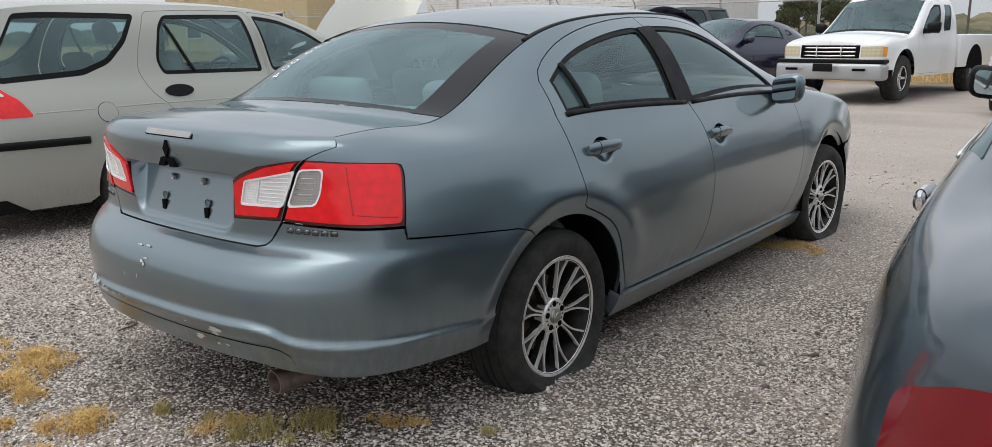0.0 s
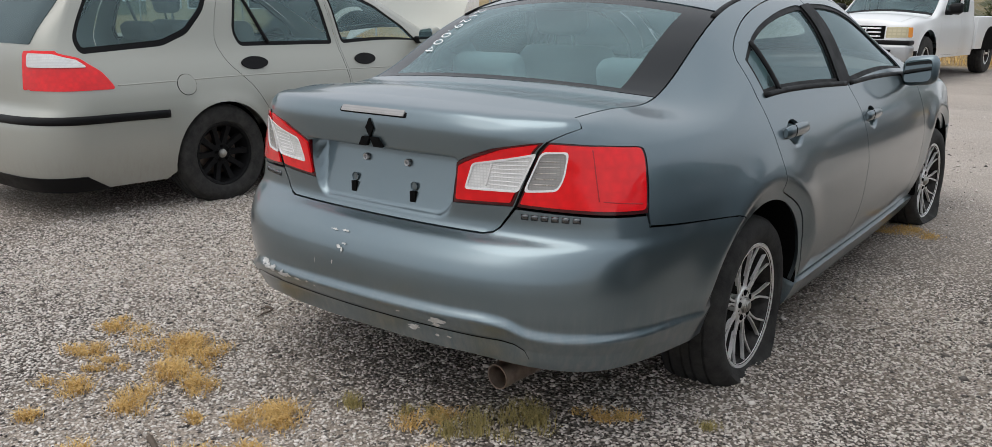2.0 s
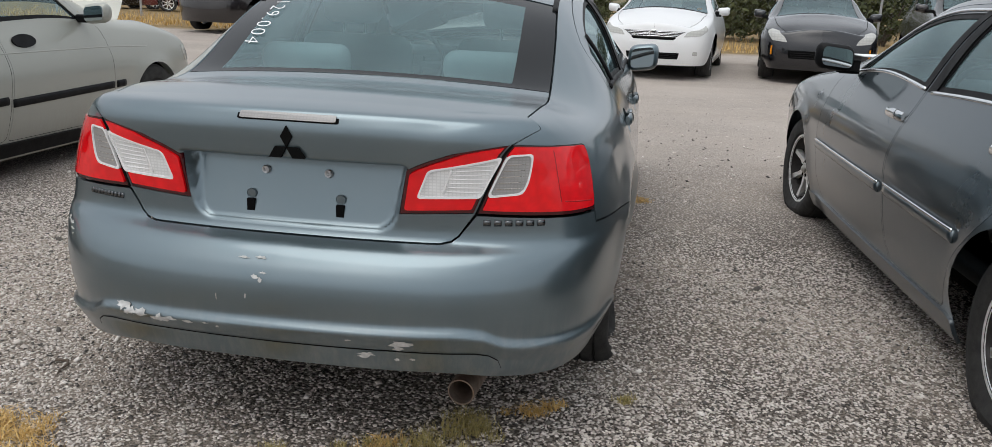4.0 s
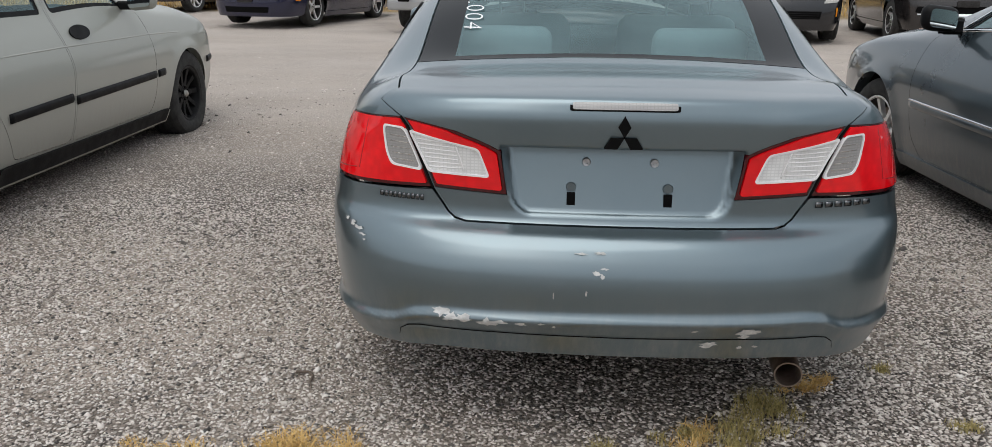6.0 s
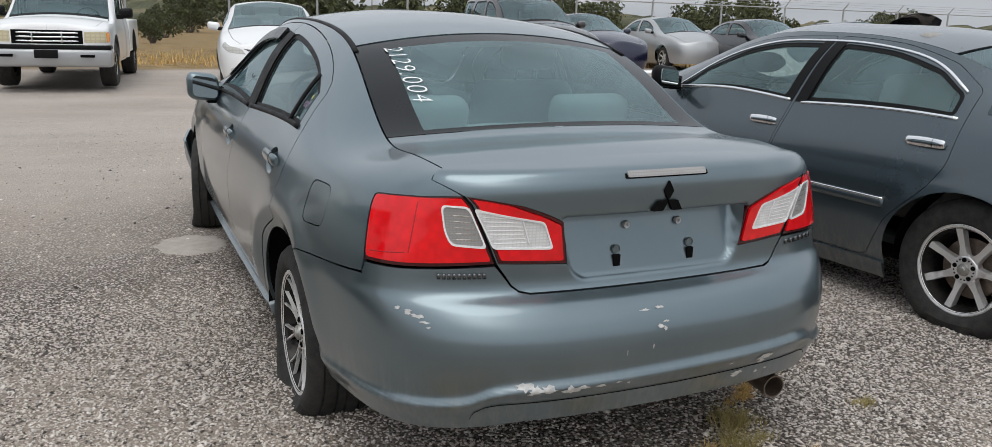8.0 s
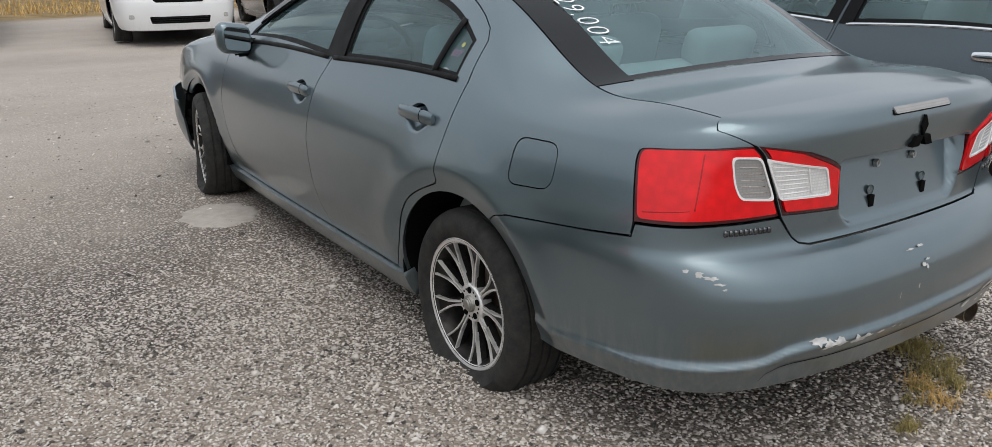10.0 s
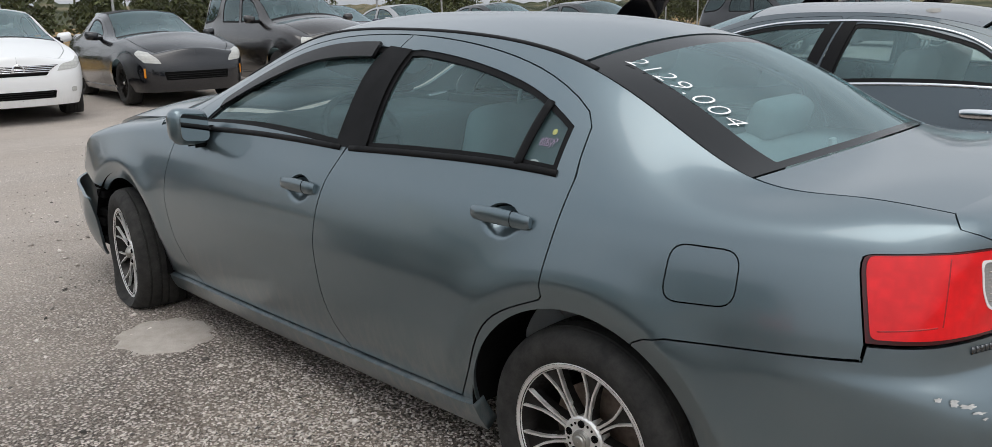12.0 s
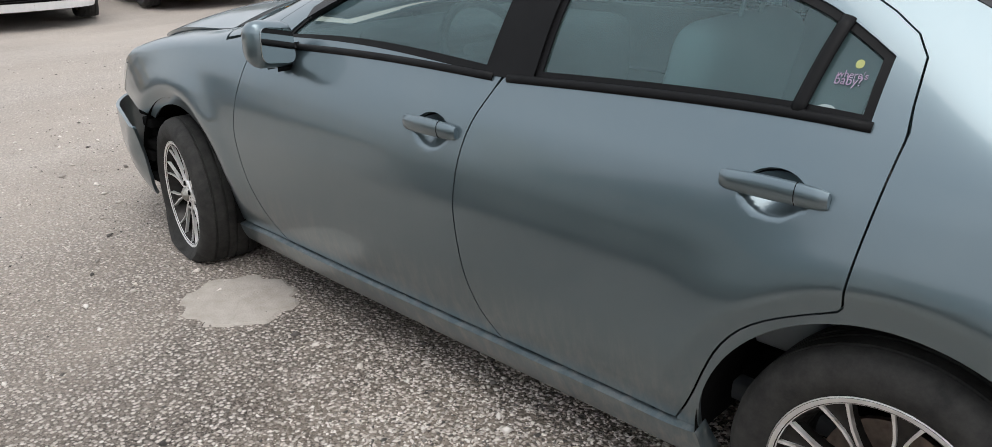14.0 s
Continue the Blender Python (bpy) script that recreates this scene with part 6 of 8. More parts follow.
def beige_wagon():
    car, b, d = car_like(WAGON, "station_wagon", "pale beige-silver station wagon with open bonnet and black steel wheels", BEIGE, pose(-3.77, 0.40, 0), wheel=dict(face=TRIM, pocket=TRIM, spokes="plain", n_spoke=10, r_rim=0.205, tyre_r=0.325), step=0.035, glass=GLASS_CLEAR, cloth=CLOTH_PALE, bonnet_up=62, sag=0.025, mirror_z=1.03)
    # rear: window, lamps and bumper strips
    across(b, "tailgate_glass", [(0.56, 1.02), (0.58, 1.36)], GLASS_DARK, car, inset=-0.003)
    patch(b, "tail_lamp", [(0.52, 0.765), (0.52, 0.985), (0.70, 0.985), (0.77, 0.80)], RED, car, label="red tail lamp")
    lamp_yz = [(0.08, 0.765), (0.11, 0.99), (0.21, 0.985), (0.33, 0.945), (0.43, 0.865), (0.49, 0.765)]
    patch(b, "tail_lamp", lamp_yz, RED, car, how="yz", round_r=0.03, label="red tail lamp")
    patch(b, "reversing_lens", [(0.105, 0.895), (0.12, 0.972), (0.21, 0.967), (0.31, 0.932), (0.355, 0.890)], CLEAR, car, how="yz", inset=-0.012, label="clear lens band")
    for flip in (False, True):
        b.bead("bumper_strip", dense(np.array([b.find((x, 0.60), (0, 2)) for x in (0.1, 0.5, 0.72)] + [b.find((y, 0.60), (1, 2)) for y in (0.35, 0.55, 0.79)])), 0.026, TRIM, car, flip, 0.0, flat=0.5, label="black rubber bumper strip")
        for k, (y0, y1) in enumerate(((1.62, 2.21), (2.25, 3.29))):
            b.bead("side_moulding", dense(b.yz((y0, 0.50), (y1, 0.52))), 0.027, TRIM, d[(flip, k)], flip, 0.0, flat=0.45, label="black rubber side moulding")
        b.bead("side_moulding", dense(b.yz((3.33, 0.52), (3.44, 0.522))), 0.027, TRIM, car, flip, 0.0, flat=0.45)
        b.skin("lower_skirt", np.vstack([b.yz((1.52, 0.262), (3.52, 0.25), (3.52, 0.165), (1.50, 0.165))]), TRIM, car, flip=flip, inset=-0.016, step=0.05, label="black plastic sill cover")
        b.skin("lower_valance", np.array([(u, 0.27) for u in np.linspace(0.0, 0.95, 12)] + [(u, 0.18) for u in np.linspace(1.1, 0, 12)]), TRIM, car, flip=flip, inset=-0.006, step=0.05, gap=0)
        for k, (y, z) in enumerate(((1.46, 0.875), (2.46, 0.865))):
            q = b.yz(*[(y + 0.105 * math.cos(a), z + 0.040 * math.sin(a)) for a in np.linspace(0, 2 * math.pi, 21)[:-1]])
            b.skin("door_handle", q, TRIM, d[(flip, k)], flip=flip, inset=-0.010, gap=0, step=0.03, label="black oval flush handle")
        b.bead("divider_bar", dense(b.yz((1.62, 1.0), (1.45, 1.33))), 0.013, TRIM, d[(flip, 0)], flip, 0.0, flat=0.5)
        crease = dense(b.yz((0.50, 0.785), (1.25, 0.80), (2.2, 0.80), (3.3, 0.79), (3.8, 0.77)))
        b.bead("swage_line", crease, 0.006, BEIGE, car, flip, -0.003, flat=0.9)
        b.bead("bumper_strip", dense(b.yz((4.30, 0.52), (4.50, 0.52))), 0.026, TRIM, car, flip, 0.0, flat=0.5)
    q = b.yz(*[(0.93 + 0.062 * math.cos(a), 0.765 + 0.062 * math.sin(a)) for a in np.linspace(0, 2 * math.pi, 25)[:-1]])
    b.skin("fuel_flap", q, BEIGE, car, inset=-0.0035, gap=0, step=0.03)
    b.bead("fuel_flap_gap", np.vstack([q, q[:1]]), 0.0035, DARK, car, flat=0.6)
    across(b, "rear_plate", [(0.15, 0.80), (0.15, 0.90)], WHITE, car, inset=-0.01, label="pale number plate, left blank")
    patch(b, "headlamp", [(4.40, 0.62), (4.36, 0.76), (4.50, 0.70), (4.52, 0.62)], LAMP_CLEAR, car, how="yz")


def slate_sedan():
    shape = dict(SEDAN)
    shape["rows"] = [(0, 0.0, 0.0), (0.34, 0.012, 0.58), (0.585, 0.065, 0.88), (0.725, 0.19, 0.90, 0.56, 0.25, 0.975), (0.815, 0.46, 0.90, 0.60, 0.5, 0.995), (0.872, 0.78, 0.90, 0.635, 0.80, 1.02), (0.906, 1.1, 0.90, 0.632, 1.1, 1.15)] + SEDAN["rows"][7:]
    car, b, d = car_like(shape, "sedan", "dark slate four-door sedan with chrome window trim and handles", SLATE, pose(2.985, -0.46, -0.005, 0, 0, 2.8), size=(1.0, 1.02, 0.965), wheel=dict(face=ALLOY, pocket=ALLOY_DARK, spokes="split", n_spoke=7, r_rim=0.212, tyre_r=0.325), step=0.035, glass=GLASS_CLEAR, cloth=CLOTH_PALE, sag=0.04, steer=5, mirror_z=1.06, mirror_mat=TRIM)
    for flip in (False, True):
        handle(b, d[(flip, 0)], 1.29, 1.49, 0.85, CHROME, flip, cup_mat=SLATE)
        handle(b, d[(flip, 1)], 2.30, 2.50, 0.845, CHROME, flip, cup_mat=SLATE)
        for k, (y0, y1) in enumerate(((1.50, 2.20), (2.28, 3.38))):
            b.bead("side_moulding", dense(b.yz((y0, 0.545), (y1, 0.555))), 0.024, SLATE, d[(flip, k)], flip, 0.002, flat=0.5)
            b.bead("chrome_strip", dense(b.yz((y0, 0.568), (y1, 0.578))), 0.007, CHROME, d[(flip, k)], flip, 0.010, flat=0.6, label="bright chrome strip")
        for k, (y0, y1) in enumerate(((1.27, 2.15), (2.23, 3.24))):
            b.bead("belt_trim", dense(b.yz((y0, 0.992), (y1, 0.985))), 0.009, CHROME, d[(flip, k)], flip, 0.002, flat=0.6, label="bright chrome belt trim")
        line = [q for w in (SEDAN["windows"][0][1:5], SEDAN["windows"][1][1:]) for q in w]
        b.bead("roof_trim", smooth_line(b.yz(*[(y, z + 0.012) for y, z in line]), 40), 0.008, CHROME, car, flip, 0.003, flat=0.6, label="bright chrome arch over the windows")
        for pts, k in ((((2.12, 0.985), (2.04, 1.322), (2.105, 1.328), (2.195, 0.985)), 0), (((2.215, 0.985), (2.12, 1.328), (2.18, 1.322), (2.27, 0.985)), 1)):
            b.skin("pillar_cover", b.yz(*pts), TRIM, d[(flip, k)], flip=flip, inset=-0.003, gap=0, step=0.04, label="gloss black pillar cover")
    patch(b, "quarter_glass", [(0.98, 1.025), (1.16, 1.02), (1.165, 1.10)], GLASS_DARK, car, how="yz", inset=-0.002)
    # tail lamp that wraps the corner, dark red
    patch(b, "tail_lamp", [(0.30, 0.66), (0.30, 0.905), (0.52, 0.897), (0.62, 0.872), (0.70, 0.828), (0.715, 0.66)], RED_DARK, car, round_r=0.03, label="dark red tail lamp")
    for flip in (False, True):
        ring = [b.find((0.42 + 0.075 * math.cos(a), 0.775 + 0.07 * math.sin(a)), (0, 2)) for a in np.linspace(0, 2 * math.pi, 25)]
        b.bead("lamp_ring", np.array(ring), 0.004, RED, car, flip, 0.006)
    patch(b, "headlamp", [(4.48, 0.62), (4.40, 0.74), (4.60, 0.72), (4.66, 0.62)], LAMP_CLEAR, car, how="yz")
    bm = bmesh.new()
    vs = box(bm, -0.55, -0.1, 4.05, 4.3, 0.985, 0.992, 0.002)
    part("paper_sheet", bm, WRITE, car, "white sheet of paper lying on the bonnet")


beige_wagon()
slate_sedan()


# ---- the row of cars across the lot ----
def at_ground(x, y, rz):
    return pose(x, y, float(gz(y)), 0, 0, rz)


def front_axle(x, y, rz, ahead):
    """The pose of a car whose front axle, ahead metres from its tail, stands over (x, y)."""
    a = radians(rz)
    return at_ground(x + math.sin(a) * ahead, y - math.cos(a) * ahead, rz)


def white_hatch():
    s = (0.965, 0.955, 1.0)
    car, b, d = car_like(SEDAN, "hybrid_sedan", "clean white sedan with dark grille facing across the lot", WHITE, front_axle(1.2, 12.3, 172, 3.93 * s[1]), size=s, step=0.07, glass=GLASS, sag=0.05, wheel=dict(n_spoke=8, r_rim=0.22, tyre_r=0.32), mirror_z=1.0)
    across(b, "grille", [(0.34, 0.60), (0.50, 0.69)], ALLOY_DARK, car, True, inset=-0.003)
    for k in range(4):
        q = b.xf(*[(x, 0.612 + 0.022 * k) for x in (0.36 + 0.035 * k, 0.2, 0.0)])
        q = np.vstack([q, (q[:-1] * (-1, 1) + (2 * b.end, 0))[::-1]])
        b.bead("grille_slat", dense(q, 0.06), 0.005, CHROME, car, out=0.006, flat=0.6)
    across(b, "grille_mouth", [(0.32, 0.565), (0.36, 0.60)], DARK, car, True, inset=-0.003)
    bm = bmesh.new()
    p = b.at(b.end, 0.645)
    lathe(bm, [(0.055, 0.0), (0.062, 0.006), (0.07, 0.0)], 24, "x", closed=True)
    bmesh.ops.transform(bm, matrix=pose(0, p[1] + 0.012, p[2], 0, 0, 90), verts=bm.verts)
    part("round_badge", bm, CHROME, car, "chrome ring badge, left plain")
    across(b, "lower_intake", [(0.40, 0.28), (0.42, 0.375)], DARK, car, True, inset=-0.003)
    for k in range(3):
        q = b.xf(*[(x, 0.30 + 0.027 * k) for x in (0.38, 0.0)])
        q = np.vstack([q, (q[:-1] * (-1, 1) + (2 * b.end, 0))[::-1]])
        b.bead("intake_bar", dense(q, 0.06), 0.006, TRIM, car, out=0.006)
    patch(b, "headlamp", [(0.46, 0.61), (0.56, 0.70), (0.80, 0.80), (0.82, 0.72), (0.72, 0.635)], LAMP_CLEAR, car, fore=True, label="clear headlamp with dark surround")
    patch(b, "fog_lamp", [(0.62, 0.34), (0.62, 0.40), (0.69, 0.40), (0.69, 0.34)], LAMP_CLEAR, car, fore=True, round_r=0.03)
    bm = bmesh.new()
    box(bm, -0.60, -0.52, 3.35, 3.37, 1.02, 1.05, 0.002, Matrix.Diagonal((s[0], s[1], s[2], 1)))
    part("windscreen_sticker", bm, AMBER, car, "small red and white windscreen sticker")


def black_roadster():
    rows = list(SEDAN["rows"])
    rows = rows[:6] + [(0.91, 1.1, 0.90, 0.60, 1.1, 1.10), (0.92, 1.45, 0.90, 0.56, 1.45, 1.29), (0.924, 1.85, 0.90, 0.55, 1.85, 1.345), (0.925, 2.25, 0.90, 0.55, 2.25, 1.325)] + [(0.925, 2.6, 0.90, 0.57, 2.5, 1.23), (0.922, 2.95, 0.90, 0.62, 2.85, 1.07), (0.915, 3.25, 0.90, 0.68, 3.15, 0.97)] + rows[13:]
    sh = dict(SEDAN, rows=rows, tops=(("boot_deck", 0.25, 0.95, "P"), ("soft_top", 0.96, 2.24, "K"), ("windscreen", 2.26, 3.12, "G"), ("cowl", 3.13, 3.3, "T"), ("bonnet", 3.32, 4.66, "P")),
              doors=([(1.72, 1.0), (1.80, 1.28), (2.05, 1.285), (2.40, 1.22), (2.75, 1.07), (2.98, 0.98), (3.05, 0.72), (2.95, 0.26), (1.75, 0.26), (1.62, 0.7)],), windows=([(1.80, 1.0), (1.86, 1.255), (2.06, 1.255), (2.38, 1.19), (2.68, 1.06), (2.80, 0.99)],), axles=(1.22, 3.93), cabin=(1.2, 2.5, 0.66))
    s = (0.985, 0.88, 0.99)
    car, b, d = car_like(sh, "roadster", "dark two-seat roadster with black soft top and faded bonnet", BLACKP, front_axle(3.70, 12.55, 173, 3.93 * s[1]), size=s, step=0.07, glass=GLASS, sag=0.03, wheel=dict(n_spoke=10, spokes="mesh", face=ALLOY_DARK, r_rim=0.235, tyre_r=0.33), mirror_z=1.0)
    patch(b, "headlamp", [(0.50, 0.60), (0.62, 0.76), (0.74, 0.80), (0.80, 0.74), (0.72, 0.62)], LAMP_CLEAR, car, fore=True, label="upright headlamp lens, slightly yellowed")
    across(b, "lower_intake", [(0.46, 0.36), (0.48, 0.48)], DARK, car, True, inset=-0.003)
    for k in range(3):
        q = b.xf(*[(x, 0.38 + 0.032 * k) for x in (0.44, 0.0)])
        q = np.vstack([q, (q[:-1] * (-1, 1) + (2 * b.end, 0))[::-1]])
        b.bead("intake_bar", dense(q, 0.06), 0.006, TRIM, car, out=0.006)
    patch(b, "marker_lamp", [(0.715, 0.40), (0.715, 0.54), (0.735, 0.54), (0.735, 0.40)], AMBER, car, fore=True, round_r=0.004)
    bm = bmesh.new()
    box(bm, -0.28, 0.28, 3.48, 3.62, 0.955, 0.985, 0.014)
    part("bonnet_scoop", bm, BLACKP, car)


def navy_coupe():
    sh = dict(SEDAN, doors=([(1.72, 1.0), (1.78, 1.25), (2.0, 1.33), (2.35, 1.34), (2.75, 1.27), (3.05, 1.15), (3.30, 1.01), (3.36, 0.72), (3.28, 0.26), (1.85, 0.26), (1.68, 0.7)],),
              windows=([(1.80, 1.0), (1.86, 1.22), (2.05, 1.295), (2.38, 1.305), (2.72, 1.235), (2.98, 1.12), (3.16, 1.0)],), fixed=([(1.42, 1.08), (1.50, 1.16), (1.66, 1.20), (1.64, 1.06)],), axles=(1.18, 3.93))
    s = (1.01, 0.975, 0.965)
    car, b, d = car_like(sh, "coupe", "navy blue coupe with raised bonnet and exposed engine bay", NAVY, front_axle(-5.3, 14.0, 166, 3.93 * s[1]), size=s, step=0.07, glass=GLASS, sag=0.02, bonnet_up=58, wheel=dict(n_spoke=5, spokes="plain", r_rim=0.24, tyre_r=0.345), mirror_z=1.0)
    across(b, "grille", [(0.46, 0.58), (0.50, 0.69)], DARK, car, True, inset=-0.003)
    across(b, "plate_holder", [(0.15, 0.44), (0.15, 0.53)], ALLOY_DARK, car, True, inset=-0.02, label="grey plate holder, left blank")
    patch(b, "headlamp", [(0.52, 0.58), (0.54, 0.70), (0.76, 0.71), (0.80, 0.62)], LAMP_CLEAR, car, fore=True)
    patch(b, "side_marker", [(4.44, 0.47), (4.44, 0.50), (4.56, 0.50), (4.56, 0.47)], AMBER, car, how="yz", round_r=0.005)
    across(b, "lower_intake", [(0.42, 0.26), (0.44, 0.36)], DARK, car, True, inset=-0.003)
    for k in range(6):
        bm = bmesh.new()
        x = -0.5 + 0.2 * k
        box(bm, x - 0.08, x + 0.08, 3.9 + 0.1 * (k % 3), 4.25, 0.78, 0.86 + 0.03 * (k % 2), 0.02)
        part("engine_block", bm, (STEEL, DARK, ALLOY_DARK)[k % 3], car)


def dark_suv():
    s = (1.03, 0.905, 1.15)
    car, b, d = car_like(WAGON, "suv", "dark brown-grey compact sport utility with roof rails", GREYP, front_axle(6.25, 12.3, 174, 3.885 * s[1]), size=s, step=0.07, glass=GLASS, sag=0.02, wheel=dict(n_spoke=5, r_rim=0.215, tyre_r=0.345), mirror_z=1.03)
    across(b, "grille", [(0.30, 0.64), (0.32, 0.73)], DARK, car, True, inset=-0.004)
    for z in (0.665, 0.705):
        q = b.xf((0.29, z), (0.0, z))
        q = np.vstack([q, (q[:-1] * (-1, 1) + (2 * b.end, 0))[::-1]])
        b.bead("grille_bar", dense(q, 0.06), 0.012, CHROME, car, out=0.008, flat=0.6)
    bm = bmesh.new()
    p = b.at(b.end, 0.685)
    lathe(bm, [(0.001, 0.012), (0.06, 0.008), (0.075, 0.0)], 20, "x")
    bmesh.ops.transform(bm, matrix=pose(0, p[1] + 0.012, p[2], 0, 0, 90), verts=bm.verts)
    part("oval_badge", bm, CHROME, car, "chrome oval badge, left plain")
    patch(b, "headlamp", [(0.44, 0.60), (0.42, 0.74), (0.66, 0.78), (0.72, 0.64)], LAMP_CLEAR, car, fore=True)
    patch(b, "turn_signal", [(0.45, 0.60), (0.45, 0.625), (0.70, 0.65), (0.71, 0.62)], AMBER, car, fore=True, inset=-0.008, round_r=0.004)
    across(b, "lower_intake", [(0.34, 0.40), (0.36, 0.51)], DARK, car, True, inset=-0.003)
    across(b, "plate_holder", [(0.15, 0.50), (0.15, 0.58)], ALLOY_DARK, car, True, inset=-0.02, label="grey plate holder, left blank")
    patch(b, "fog_intake", [(0.48, 0.40), (0.48, 0.50), (0.66, 0.50), (0.68, 0.42)], DARK, car, fore=True)
    for sg in (-1, 1):
        bm = bmesh.new()
        pts = [Vector((sg * 0.62 * s[0], y * s[1], z * s[2])) for y, z in ((0.6, 1.45), (0.75, 1.50), (2.0, 1.505), (2.2, 1.46))]
        for a, c in zip(pts, pts[1:]):
            rod(bm, a, c, 0.018, n=8)
        part("roof_rail", bm, TRIM, car)


def white_pickup():
    """An extended-cab pickup: front clip, cab and bed."""
    car = tagged(empty("pickup_truck"), "white extended-cab pickup truck with grey bumper, facing the lot", "truck")
    rows = [(0, 1.9, 0.0), (0.45, 1.91, 0.7), (0.72, 1.93, 0.94), (0.83, 1.99, 1.0, 0.66, 2.05, 1.60), (0.845, 2.2, 1.0, 0.665, 2.25, 1.645), (0.85, 2.7, 1.0, 0.665, 2.7, 1.665), (0.85, 3.1, 1.0, 0.66, 3.02, 1.645), (0.85, 3.4, 1.0, 0.655, 3.22, 1.57), (0.85, 3.75, 1.0, 0.70, 3.62, 1.26), (0.85, 4.0, 0.98, 0.73, 3.92, 1.06),
            (0.85, 4.5, 0.93, 0.72, 4.45, 1.02), (0.84, 4.9, 0.90, 0.70, 4.85, 0.985), (0.80, 5.12, 0.86, 0.66, 5.05, 0.945), (0.45, 5.20, 0.6), (0, 5.22, 0)]
    side = ease((0.2, 0.06), (0.35, 0.02), (0.5, 0.0), (0.8, 0.0), (1.0, 0.03))
    flat = ease((0.2, 0.05), (0.5, 0.0), (0.9, 0.0), (1.1, 0.02))
    fr = ease((0.2, 0.08), (0.4, 0.02), (0.6, 0.0), (0.85, 0.02), (1.0, 0.06))
    b = Body(rows, side, flat, fr, ease((0, 60), (0.9, 55), (1.2, 45), (2.6, 42), (3.2, 30), (3.8, 15), (5, 8)), ease((1.9, 0.04), (2.7, 0.045), (3.2, 0.05), (3.9, 0.06), (5.1, 0.04)), ease((1.9, -0.03), (2.4, 0.0), (3.0, 0.03), (3.9, 0.12), (5.1, 0.08)), arches=((4.35, 0.40, 0.42),), size=(1, 1, 1))
    W, ar, az = b.k, 0.42, 0.40
    rail = np.array([(u, float(b.zs(u)) + W) for u in np.linspace(0, b.end, 120)])
    low = [(u, 0.36) for u in np.linspace(0, b.find((4.35 - ar - 0.02, 0.4), (1, 2))[0], 20)] + list(b.arc(4.35, az, ar, 180, 0, 22)) + [(u, 0.50) for u in np.linspace(b.find((4.35 + ar + 0.02, 0.5), (1, 2))[0], b.end, 12)]
    door = filleted(b.yz((2.75, 1.02), (2.72, 1.60), (3.05, 1.585), (3.22, 1.50), (3.62, 1.17), (3.78, 1.03), (3.80, 0.75), (3.76, 0.40), (2.78, 0.40)), 0.05)
    win = filleted(b.yz((2.83, 1.05), (2.80, 1.53), (3.04, 1.525), (3.18, 1.45), (3.50, 1.18), (3.58, 1.05)), 0.04)
    rwin = filleted(b.yz((2.30, 1.10), (2.28, 1.52), (2.62, 1.535), (2.65, 1.09)), 0.04)
    for flip in (False, True):
        b.skin("cab_side", np.vstack([np.array(low), rail[::-1]]), WHITE, car, holes=[door, rwin], flip=flip, step=0.07, gap=0, flange=0)
        dr = empty("cab_door")
        dr.parent = car
        b.skin("door_panel", door, WHITE, dr, holes=[win], flip=flip, step=0.07, gap=0.003)
        b.skin("window_frame", win, TRIM, dr, holes=[shrink(win, 0.025)], flip=flip, step=0.07, gap=0, inset=0.003)
        b.skin("window_glass", shrink(win, 0.025), GLASS_DARK, dr, flip=flip, step=0.1, gap=-0.003, inset=0.008, flange=0)
        b.skin("rear_side_glass", rwin, GLASS_DARK, car, flip=flip, step=0.1, gap=0, inset=0.006)
        door_mirror(car, 0.80, 3.55, 1.15, TRIM, flip, 0.22, 0.17)
        arch_liner(car, 0.4, 0.78, 4.35, az, ar + 0.01, flip)
        b.skin("headlamp", filleted(b.xf((0.50, 0.70), (0.50, 0.86), (0.80, 0.87), (0.815, 0.71)), 0.02), LAMP_YELLOW, car, flip=flip, inset=-0.004, gap=0, label="cloudy yellowed headlamp")
        b.skin("turn_signal", filleted(b.yz((5.02, 0.71), (5.02, 0.86), (5.11, 0.86), (5.11, 0.71)), 0.02), AMBER, car, flip=flip, inset=-0.006, gap=0)
    for nm, y0, y1, m in (("roof", 2.05, 3.18, WHITE), ("windscreen", 3.20, 3.88, GLASS), ("cowl", 3.89, 3.95, TRIM), ("bonnet", 3.96, 5.05, WHITE)):
        b.lid(nm, b.rail_u(y0), b.rail_u(y1), -0.988, 0.988, m, car, nu=14, nx=16, flange=0.012)
    across(b, "grille", [(0.48, 0.68), (0.48, 0.88)], DARK, car, True, inset=-0.004)
    for z in (0.72, 0.78, 0.84):
        q = b.xf((0.42, z), (0.0, z))
        q = np.vstack([q, (q[:-1] * (-1, 1) + (2 * b.end, 0))[::-1]])
        b.bead("grille_bar", dense(q, 0.06), 0.013, CHROME, car, out=0.006, flat=0.5)
    for x in (-0.2, 0.2):
        bm = bmesh.new()
        box(bm, x - 0.01, x + 0.01, 5.205, 5.235, 0.70, 0.86, 0.004)
        part("grille_post", bm, CHROME, car)
    bm = bmesh.new()
    vs = box(bm, -0.88, 0.88, 5.12, 5.40, 0.34, 0.60, 0.05)
    for v in vs:
        v.co.y -= 0.14 * (abs(v.co.x) / 0.88) ** 3
    part("front_bumper", bm, SILVER, car, "grey painted steel bumper with scrapes")
    bm = bmesh.new()
    vs = box(bm, -0.87, 0.87, 5.12, 5.36, 0.60, 0.665, 0.02)
    for v in vs:
        v.co.y -= 0.14 * (abs(v.co.x) / 0.88) ** 3
